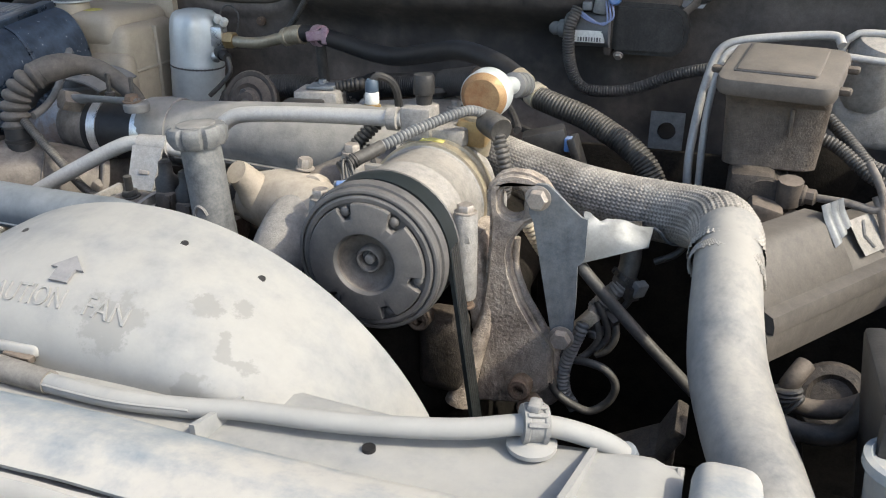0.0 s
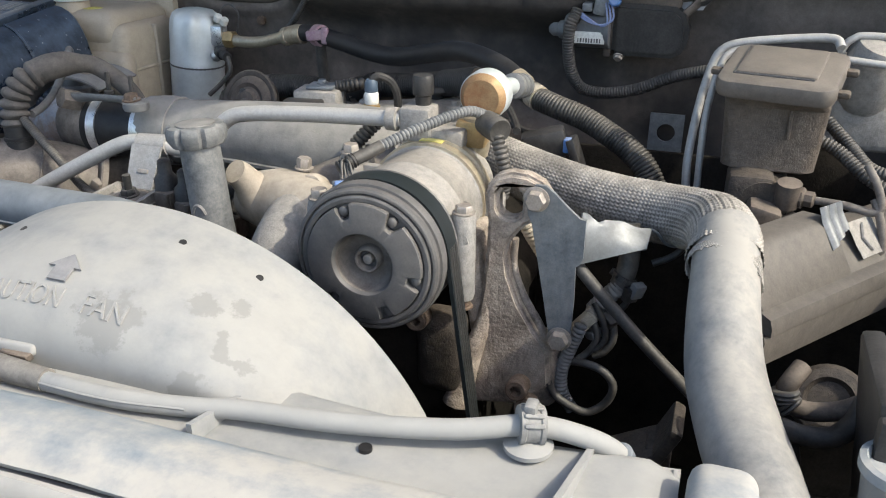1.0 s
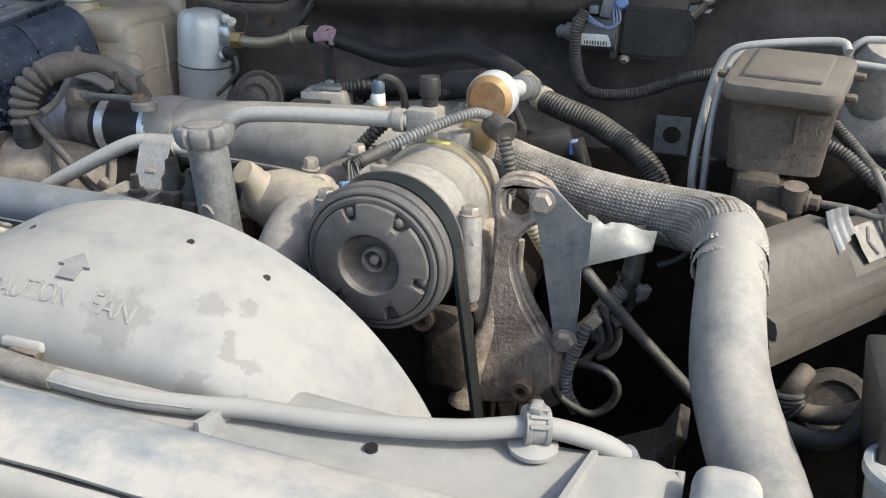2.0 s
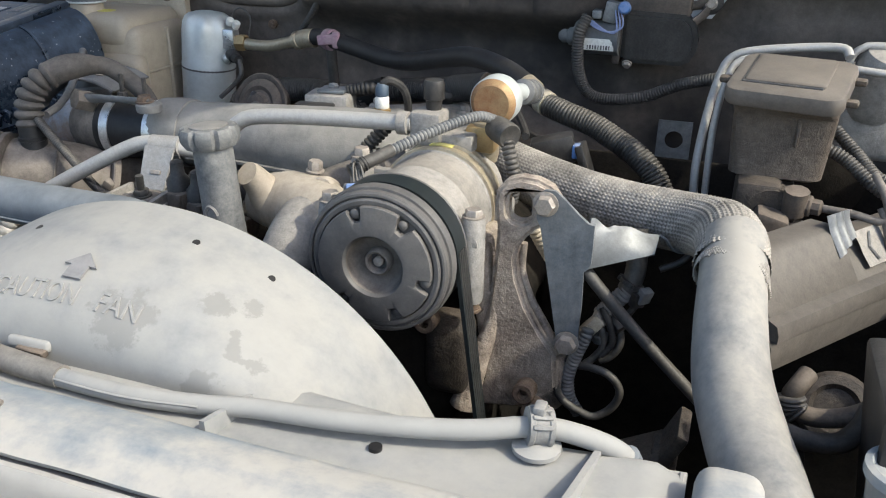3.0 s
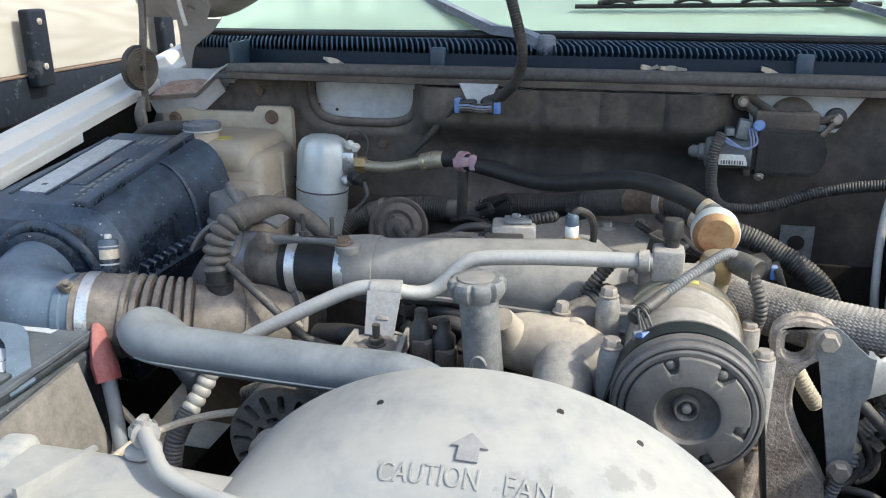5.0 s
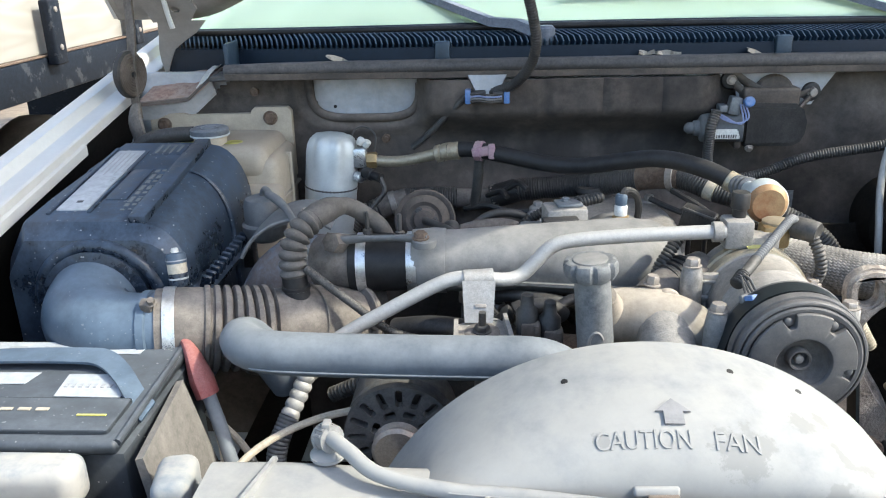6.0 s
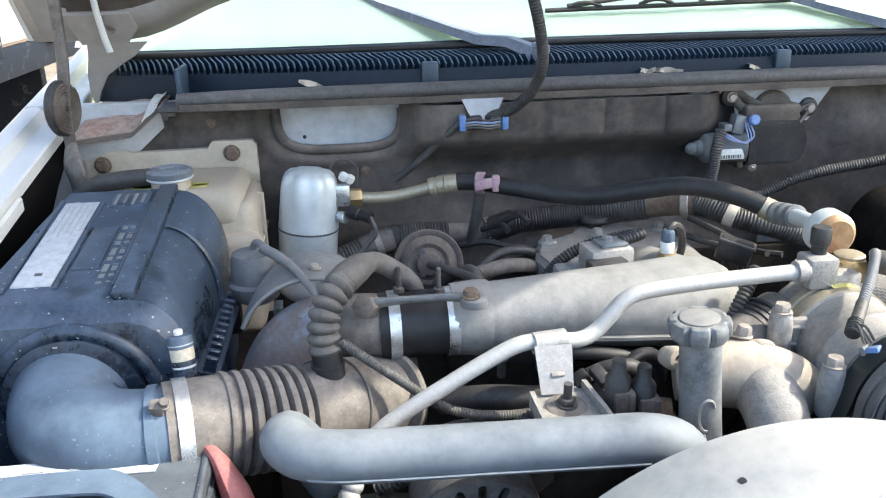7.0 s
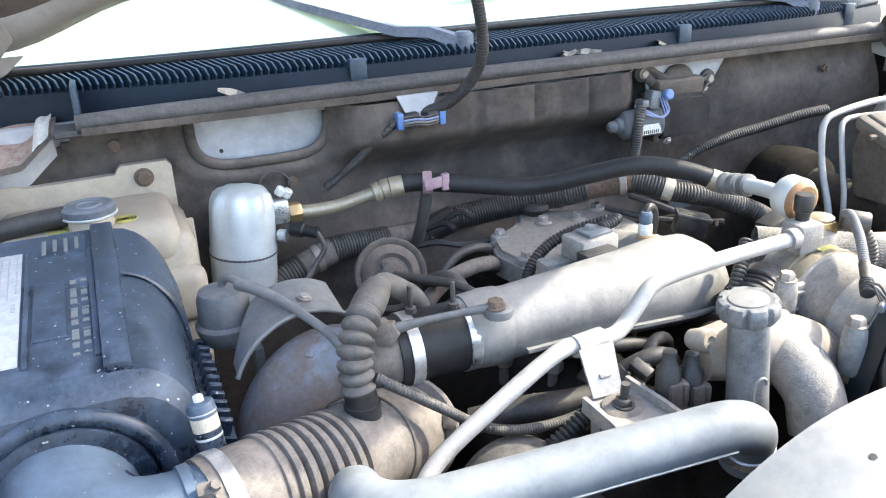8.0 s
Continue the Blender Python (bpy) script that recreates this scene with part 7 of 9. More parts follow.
def crossover():
    c = thing("coolant_crossover", "beige dusted cast coolant crossover with outlet elbow", "coolant crossover", (-0.42, 0.72, 0.95))
    bm = mesh()
    tube(bm, [(-0.475, 0.735, 1.035), (-0.44, 0.725, 1.038), (-0.40, 0.712, 1.040), (-0.37, 0.700, 1.035), (-0.345, 0.695, 1.02)], [0.028, 0.035, 0.037, 0.034, 0.030], 28, step=0.006)
    part("body", bm, M_BEIGE, c)
    bm = mesh()
    tube(bm, [(-0.395, 0.705, 1.035), (-0.395, 0.675, 1.028), (-0.397, 0.650, 1.010), (-0.40, 0.635, 0.975)], [0.034, 0.032, 0.030, 0.030], 28, step=0.006)
    part("outlet", bm, M_CAST, c)
    bm = mesh()
    tube(bm, [(-0.455, 0.712, 1.05), (-0.462, 0.698, 1.072), (-0.465, 0.690, 1.080)], [0.022, 0.016, 0.013], 20, step=0.005)
    part("lug", bm, M_BEIGE, c)
    for p, d, s in (((-0.405, 0.728, 1.078), (0.1, 0, 1), 0.008),):
        bm = mesh()
        hexbolt(bm, p, d, s, 0.012)
        part("bolt", bm, M_BOLT, c)
    bm = mesh()
    lathe(bm, [(0.012, -0.01), (0.012, 0.0), (0.010, 0.002), (0.010, 0.014), (0.006, 0.016)], at((-0.392, 0.728, 1.060), (0.35, -0.85, 0.35)), 16)
    part("nipple", bm, M_CAST, c)
    for p in ((-0.478, 0.726, 1.058), (-0.388, 0.716, 1.064)):
        bm = mesh()
        lathe(bm, [(0.011, -0.02), (0.0135, -0.004), (0.0135, 0.006), (0.011, 0.009), (0.0055, 0.009), (0.0050, 0.002), (0.001, 0.002)], at(p, (0.1, -0.9, 0.3)), 20)
        part("barb", bm, M_BEIGE, c)
        bm = mesh()
        lathe(bm, [(0.0050, 0.0), (0.0050, 0.0045), (0.001, 0.0045)], at(p, (0.1, -0.9, 0.3)), 14)
        part("barb_bore", bm, M_INK, c)
    for k in range(4):
        bm = mesh()
        lathe(bm, [(0.030, -0.003), (0.033 + 0.001 * (k % 2), -0.002), (0.033 + 0.001 * (k % 2), 0.002), (0.030, 0.003)], at((-0.372 + 0.007 * k, 0.778 + 0.004 * k, 1.052 + 0.002 * k), (0.85, 0.5, 0.2)), 28)
        part("hose_ridge", bm, M_RUBBER, c)
    bm = mesh()
    tube(bm, [(-0.405, 0.745, 1.045), (-0.385, 0.765, 1.050), (-0.355, 0.785, 1.056), (-0.325, 0.80, 1.062)], [0.026, 0.029, 0.031, 0.031], 28, step=0.006)
    part("rear_hose", bm, M_BROWN, c, "dusty brown hose joint")
    # small black solenoids beside the filler neck
    for x, y, z in ((-0.553, 0.690, 1.052), (-0.527, 0.688, 1.044)):
        s = thing("solenoid", "small dark solenoid with brown body", "solenoid", (x, y, 0.96), group="solenoids")
        bm = mesh()
        lathe(bm, [(0.010, -0.09), (0.013, -0.04), (0.013, 0.01), (0.008, 0.016), (0.007, 0.03), (0.004, 0.032)], at((x, y, z)), 14)
        part("body", bm, M_BLACK, s)
        bm = mesh()
        rbox(bm, (0.022, 0.020, 0.034), Matrix.Translation((x + 0.004, y - 0.006, z - 0.018)), 0.003)
        rbox(bm, (0.006, 0.024, 0.020), Matrix.Translation((x + 0.010, y - 0.006, z - 0.012)), 0.001)
        part("connector", bm, M_DARKBROWN, s)
    hose("brown_stub", "short brown pipe stub by the filler neck", [(-0.53, 0.74, 0.99), (-0.50, 0.72, 1.0), (-0.485, 0.715, 1.0)], 0.016, M_RUST, category="pipe")
    hose("black_coolant_hose", "black coolant hose under the intake pipe", [(-0.72, 0.80, 0.985), (-0.67, 0.775, 1.0), (-0.62, 0.765, 1.0), (-0.57, 0.76, 1.0)], 0.015, M_RUBBER)
    hose("ribbed_conduit", "ribbed grey conduit below the bracket", [(-0.74, 0.76, 0.93), (-0.69, 0.735, 0.96), (-0.65, 0.73, 0.985), (-0.62, 0.735, 1.0)], 0.009, M_LOOM, rib=(0.006, 0.003))
    hose("ribbed_conduit", "ribbed grey conduit below the bracket", [(-0.80, 0.74, 0.92), (-0.74, 0.72, 0.955), (-0.69, 0.715, 0.97), (-0.64, 0.725, 0.975)], 0.009, M_LOOM, rib=(0.006, 0.003))

    for k, (x, y, z, mat) in enumerate(((-0.700, 0.790, 0.992, M_WHITE), (-0.655, 0.785, 0.998, M_GREYCAN), (-0.635, 0.770, 1.000, M_WHITE), (-0.575, 0.735, 1.035, M_BLACK), (-0.560, 0.725, 1.045, M_BLACK), (-0.555, 0.745, 1.02, M_GREYCAN), (-0.590, 0.775, 1.015, M_BLACK))):
        n = thing("connector", "small harness connector under the intake pipe", "connector", (x, y, z - 0.02), group="harness connectors")
        bm = mesh()
        rbox(bm, (0.024, 0.014, 0.013), Matrix.Translation((x, y, z)) @ Euler((0.3 * k, 0.4 - 0.2 * k, 0.5 * k)).to_matrix().to_4x4(), 0.002)
        part("shell", bm, mat, n)
        bm = mesh()
        tube(bm, [(x, y, z), (x + 0.015, y + 0.008, z - 0.004), (x + 0.03, y + 0.02, z - 0.02)], 0.003, 8)
        part("lead", bm, M_RUBBER, n)
    hose("black_coolant_hose", "bent black hose behind the filler neck", [(-0.60, 0.77, 1.00), (-0.575, 0.755, 1.022), (-0.55, 0.745, 1.040), (-0.525, 0.74, 1.045), (-0.505, 0.745, 1.03)], 0.010, M_RUBBER)
    hose("copper_stub", "short tan pipe stub near the bracket", [(-0.565, 0.715, 0.995), (-0.545, 0.705, 1.008), (-0.53, 0.70, 1.012)], 0.011, M_BEIGE, category="pipe")
    b = thing("lifting_bracket", "dark steel bracket with a round hole", "bracket", (-0.66, 0.70, 0.93))
    bm = mesh()
    plate(bm, [(-0.030, -0.035), (0.040, -0.035), (0.040, 0.0), (0.012, 0.030), (-0.018, 0.034), (-0.030, 0.020)], [ring2(-0.006, 0.012, 0.008)], 0.006, Matrix.Translation((-0.655, 0.705, 0.965)) @ Matrix.Rotation(radians(70), 4, "X"))
    part("plate", bm, M_GRIME, b)


crossover()


# ---- compressor, pulley, belt, bracket ----
CX, CZ = -0.276, 1.047


def compressor():
    c = thing("ac_compressor", "dusty aluminium air-conditioning compressor with clutch pulley", "compressor", (CX, 0.70, 0.97))
    m = at((CX, 0.655, CZ), (0, 1, 0))
    bm = mesh()
    lathe(bm, [(0.045, -0.01), (0.058, -0.005), (0.060, 0.0), (0.060, 0.042), (0.0608, 0.043), (0.0608, 0.046), (0.060, 0.047), (0.060, 0.095), (0.062, 0.097)], m, 48)
    part("front_shell", bm, M_CAST, c)
    bm = mesh()
    lathe(bm, [(0.0605, 0.097), (0.0645, 0.098), (0.0645, 0.106), (0.0615, 0.107), (0.0615, 0.118), (0.0645, 0.119), (0.0645, 0.128), (0.0605, 0.129)], m, 48)
    part("steel_band", bm, M_GOLD, c, "pale gold steel band")
    bm = mesh()
    lathe(bm, [(0.0605, 0.129), (0.0605, 0.150), (0.055, 0.165), (0.035, 0.172), (0.001, 0.173)], m, 48)
    part("rear_shell", bm, M_CAST, c)
    bm = mesh()
    def mark(u, v):
        a = radians(78 + 22 * u)
        return Vector((CX + 0.0652 * math.cos(a), 0.760 + 0.010 * v, CZ + 0.0652 * math.sin(a)))
    sheet(bm, 8, 2, mark)
    thicken(bm, 0.0005)
    part("yellow_mark", bm, M_YELLOW, c)
    # ears with bolts, right side
    for y, a, sink in ((0.660, 12, 0.004), (0.765, 12, 0.020)):
        bm = mesh()
        d = Vector((math.cos(radians(a)), 0, math.sin(radians(a))))
        p = Vector((CX - 0.004, y, CZ - sink)) + d * 0.066
        rbox(bm, (0.022, 0.020, 0.035), at(p, d), 0.004)
        lathe(bm, [(0.0105, -0.068), (0.0115, -0.064), (0.0115, 0.016), (0.010, 0.019)], Matrix.Translation((p.x + 0.010, y, p.z + 0.004)), 18)
        for q in (-0.035, -0.018, -0.002):
            rbox(bm, (0.030, 0.016, 0.003), Matrix.Translation((p.x, y + 0.004, p.z + q)), 0.001, 1)
        part("mounting_ear", bm, M_CAST, c)
        bm = mesh()
        hexbolt(bm, (p.x + 0.010, y, p.z - 0.074), (0, 0, 1), 0.008, 0.008)
        part("bolt", bm, M_RUST, c)
        bm = mesh()
        hexbolt(bm, (p.x + 0.010, y, p.z + 0.022), (0, 0, 1), 0.0085, 0.008)
        part("bolt", bm, M_BOLT, c)
    for (px, py, pz), tall in (((-0.348, 0.652, 1.078), 0.055), ((-0.356, 0.742, 1.096), 0.075)):
        bm = mesh()
        lathe(bm, [(0.0115, -tall), (0.0135, -tall + 0.004), (0.0130, -0.014), (0.0115, -0.004), (0.0100, 0.0)], Matrix.Translation((px, py, pz)), 20)
        for q in (0.020, 0.040):
            rbox(bm, (0.044, 0.014, 0.004), Matrix.Translation((px + 0.022, py + 0.004, pz - q)), 0.001, 1)
        rbox(bm, (0.040, 0.010, tall * 0.8), Matrix.Translation((px + 0.022, py + 0.006, pz - tall * 0.55)), 0.003, 2)
        part("mounting_ear", bm, M_CAST, c)
        bm = mesh()
        hexbolt(bm, (px, py, pz), (0, 0, 1), 0.0088, 0.010)
        part("bolt", bm, M_BOLT, c)
    bm = mesh()
    rbox(bm, (0.05, 0.05, 0.04), Matrix.Translation((CX - 0.062, 0.775, CZ + 0.01)) @ Matrix.Rotation(radians(10), 4, "Y"), 0.008)
    part("side_block", bm, M_CAST, c)
    # grooved pulley
    pm = at((CX, 0.600, CZ), (0, -1, 0))
    prof = [(0.050, -0.048), (0.0690, -0.048), (0.0700, -0.046), (0.0690, -0.044), (0.0655, -0.043), (0.0655, -0.018), (0.0690, -0.017), (0.0702, -0.015), (0.0702, -0.009), (0.0690, -0.006), (0.0668, -0.0055), (0.0665, -0.0025), (0.0680, -0.0015), (0.0678, 0.0025), (0.0660, 0.0042), (0.0640, 0.0045), (0.0637, 0.0020), (0.0622, 0.0018), (0.0618, 0.0050), (0.0600, 0.0062), (0.0565, 0.0058), (0.0560, 0.0020), (0.0380, 0.0020)]
    bm = mesh()
    lathe(bm, prof, pm, 96, cap=False)
    part("pulley", bm, M_PULLEY, c, smooth=25)
    # clutch plate: dished disc with rounded notches cut in its rim
    notches = (110, 55, -14, -66, 231)
    bm = mesh()
    seg = 180
    rings = []
    for r, z in ((0.0535, 0.0040), (0.0550, 0.0060), (0.0550, 0.0088), (0.0540, 0.0100), (0.0515, 0.0106), (0.0420, 0.0118), (0.0330, 0.0126), (0.0295, 0.0122), (0.0278, 0.0100), (0.0270, 0.0070)):
        ring = []
        for k in range(seg):
            deg = 360 * k / seg
            rr = r
            if r > 0.035:
                for na in notches:
                    w = abs((deg - na + 180) % 360 - 180)
                    rr = min(rr, r - (r - 0.0425) * max(0.0, 1 - (w / 7.6) ** 4) ** 0.5) if r > 0.0425 else rr
                if 55 < deg < 110 and r > 0.05:
                    rr += 0.0012 * smoothstep(55, 66, deg) * smoothstep(110, 99, deg)
            a = radians(deg)
            ring.append(pm @ Vector((rr * math.cos(a), rr * math.sin(a), z)))
        rings.append(ring)
    skin(bm, rings, False)
    plate_part = part("clutch_plate", bm, M_PULLEY, c, "dark grey dished clutch plate with notched rim", smooth=30)
    for na in notches:
        bm = mesh()
        a = radians(na + 2)
        lathe(bm, [(0.0045, 0.0), (0.0045, 0.0040), (0.0030, 0.0056), (0.0005, 0.0060)], pm @ Matrix.Translation((0.0495 * math.cos(a), 0.0495 * math.sin(a), 0.0022)), 16)
        part("rivet", bm, M_PULLEY, plate_part)
    bm = mesh()
    lathe(bm, [(0.0272, 0.0090), (0.0262, 0.002), (0.0240, -0.004), (0.0190, -0.007), (0.0130, -0.008), (0.001, -0.008)], pm, 48, cap=False)
    part("hub_recess", bm, M_BROWN, c, "sunken brown hub recess")
    bm = mesh()
    lathe(bm, [(0.0125, -0.008), (0.0122, 0.001), (0.0108, 0.0026), (0.0092, 0.0020), (0.0086, -0.005)], pm, 36, cap=False)
    part("hub_boss", bm, M_BROWN, c)
    bm = mesh()
    lathe(bm, [(0.0088, -0.007), (0.0086, -0.0055), (0.0052, -0.0055)], pm, 24, cap=False)
    part("hub_bore", bm, M_INK, c)
    bm = mesh()
    lathe(bm, [(0.0048, -0.007), (0.0048, -0.001), (0.0040, 0.0006), (0.0024, 0.001)], pm, 12)
    part("hub_nut", bm, M_BOLT, c)
    # ribbed belt over the pulley, down both sides
    b = thing("drive_belt", "black ribbed drive belt round the compressor pulley", "belt", (CX, 0.633, 0.80))
    pts = []
    pts.append((-0.168, 0.633, 0.76))
    for k in range(22):
        a = radians(8 + 164 * k / 21)
        pts.append((CX + 0.0675 * math.cos(a), 0.633, CZ + 0.0675 * math.sin(a)))
    pts.append((-0.40, 0.633, 0.85))
    bm = mesh()
    w = 0.0122
    rings = []
    for i, p in enumerate(pts):
        q0, q1 = Vector(pts[max(0, i - 1)]), Vector(pts[min(len(pts) - 1, i + 1)])
        d = (q1 - q0).normalized()
        nrm = Vector((0, 1, 0)).cross(d)
        p = Vector(p)
        y = Vector((0, 1, 0))
        rings.append([p - y * w + nrm * 0.0018, p + y * w + nrm * 0.0018, p + y * w - nrm * 0.002, p - y * w - nrm * 0.002])
    skin(bm, rings)
    bmesh.ops.recalc_face_normals(bm, faces=bm.faces)
    part("belt_band", bm, M_BELT, b)
    for k in range(4):
        bm = mesh()
        off = -0.0075 + 0.005 * k
        tube(bm, [Vector(p) + Vector((0, off, 0)) + (Vector(p) - Vector((CX, 0.633, CZ))).normalized() * 0.0018 for p in pts[:2]], 0.0012, 6, step=0.02)
        part("belt_rib", bm, M_RUBBER, b)


compressor()


def comp_bracket():
    b = thing("compressor_bracket", "oily brown cast compressor bracket with slotted ear", "bracket", (-0.17, 0.70, 0.85))
    # cast web standing beside the compressor, in a plane facing the front
    m = Matrix.Translation((0, 0.712, 0)) @ Matrix.Rotation(radians(90), 4, "X")
    bm = mesh()
    slot = [(-0.1705 + 0.0115 * math.cos(a), 1.0815 + (0.005 if math.sin(a) >= 0 else -0.005) + 0.0105 * math.sin(a)) for a in (math.tau * k / 24 for k in range(24))]
    outline = [(-0.195, 1.085), (-0.193, 1.097), (-0.185, 1.106), (-0.171, 1.111), (-0.155, 1.110), (-0.141, 1.104), (-0.133, 1.093), (-0.133, 1.081), (-0.144, 1.067), (-0.155, 1.060), (-0.163, 1.051), (-0.170, 1.040), (-0.172, 1.025), (-0.169, 1.006), (-0.158, 0.977), (-0.142, 0.951), (-0.126, 0.930), (-0.122, 0.890), (-0.150, 0.860), (-0.221, 0.850), (-0.221, 0.891), (-0.202, 0.943), (-0.196, 0.990), (-0.193, 1.028), (-0.192, 1.058)]
    plate(bm, outline, [slot], 0.020, m)
    bmesh.ops.bevel(bm, geom=[e for e in bm.edges if len(e.link_faces) == 2 and e.calc_face_angle(0) > 1.0], offset=0.004, segments=3, affect="EDGES")
    part("cast_web", bm, M_WEB, b)
    # thick rounded rims of the web
    bm = mesh()
    tube(bm, [(-0.189, 0.706, 1.075), (-0.187, 0.705, 1.092), (-0.179, 0.704, 1.1015), (-0.168, 0.704, 1.1035), (-0.156, 0.704, 1.102), (-0.146, 0.704, 1.095)], [0.0065, 0.0070, 0.0075, 0.0080, 0.0085, 0.0095], 12, step=0.006)
    part("cast_rim", bm, M_WEB, b)
    bm = mesh()
    tube(bm, [(-0.188, 0.707, 1.085), (-0.187, 0.706, 1.05), (-0.189, 0.702, 1.00), (-0.194, 0.696, 0.95), (-0.206, 0.685, 0.905), (-0.215, 0.675, 0.86)], [0.0055, 0.0055, 0.006, 0.008, 0.012, 0.015], 14, step=0.008)
    part("cast_rib", bm, M_WEB, b)
    bm = mesh()
    tube(bm, [(-0.168, 0.708, 1.040), (-0.168, 0.708, 1.01), (-0.157, 0.707, 0.98), (-0.140, 0.706, 0.952), (-0.126, 0.705, 0.925)], [0.004, 0.004, 0.0045, 0.005, 0.005], 10, step=0.008)
    part("cast_rib", bm, M_WEB, b)
    bm = mesh()
    rbox(bm, (0.10, 0.07, 0.07), Matrix.Translation((-0.165, 0.735, 0.885)), 0.018, 3)
    part("lower_block", bm, M_WEB, b)
    bm = mesh()
    rbox(bm, (0.022, 0.09, 0.11), Matrix.Translation((-0.206, 0.74, 0.985)) @ Matrix.Rotation(radians(-8), 4, "Y"), 0.008)
    part("side_web", bm, M_WEB, b)
    for p in ((-0.249, 0.655, 0.965), (-0.150, 0.672, 0.895), (-0.140, 0.672, 0.875)):
        bm = mesh()
        lathe(bm, [(0.005, -0.01), (0.011, -0.01), (0.0115, 0.008), (0.0095, 0.010), (0.0055, 0.010), (0.005, 0.0)], at(p, (0, -1, 0.15)), 18)
        part("bolt_boss", bm, M_RUST, b)
    bm = mesh()
    rbox(bm, (0.05, 0.04, 0.09), Matrix.Translation((-0.232, 0.68, 0.92)), 0.015, 3)
    part("tensioner_arm", bm, M_GRIME, b)
    # flat steel plate with folded tab
    s = thing("steel_plate", "blue-grey steel plate with folded tab bolted to the bracket", "bracket plate", (-0.12, 0.69, 0.95))
    m = Matrix.Translation((0, 0.694, 0)) @ Matrix.Rotation(radians(90), 4, "X")
    bm = mesh()
    out = [(-0.154, 1.086), (-0.153, 1.074), (-0.149, 1.066), (-0.143, 1.037), (-0.135, 0.997), (-0.126, 0.950), (-0.122, 0.941), (-0.115, 0.938), (-0.108, 0.942), (-0.105, 0.953), (-0.104, 0.990), (-0.105, 1.026), (-0.101, 1.030), (-0.0985, 1.036), (-0.0985, 1.074), (-0.104, 1.075), (-0.114, 1.083), (-0.129, 1.097), (-0.137, 1.103), (-0.147, 1.103), (-0.153, 1.096)]
    plate(bm, out, [], 0.004, m)
    part("plate", bm, M_STEEL, s)
    bm = mesh()
    LT, RT, RB, LB = Vector((-0.1035, 0.700, 1.078)), Vector((-0.043, 0.742, 1.053)), Vector((-0.044, 0.715, 1.0445)), Vector((-0.1030, 0.691, 1.029))
    def tab(u, v):
        p = LT.lerp(RT, u).lerp(LB.lerp(RB, u), v)
        wave = 0.003 * math.exp(-((v - 0.1) / 0.1) ** 2) * math.sin(14 * u)
        return p + Vector((0, wave - 0.004 * math.sin(math.pi * v), 0.6 * wave - 0.006 * smoothstep(0.12, 0.0, v) * smoothstep(0.05, 0.2, u) * smoothstep(0.35, 0.2, u)))
    sheet(bm, 24, 12, tab)
    thicken(bm, 0.002)
    ft = part("folded_tab", bm, M_TAB, s, "bright worn folded tab")
    bm = mesh()
    tube(bm, [RT, RT + Vector((0.006, 0.002, -0.004)), RT + Vector((0.013, 0.01, -0.016)), RT + Vector((0.024, 0.02, -0.022)), RT + Vector((0.05, 0.04, -0.024))], 0.0016, 6, step=0.004)
    part("bent_tip", bm, M_STEEL, ft)
    for p, d in (((-0.1450, 0.6885, 1.090), (0, -1, 0)), ((-0.1150, 0.6885, 0.949), (0, -1, 0))):
        bm = mesh()
        hexbolt(bm, p, d, 0.0098, 0.010)
        part("bolt", bm, M_BOLT, s)


comp_bracket()


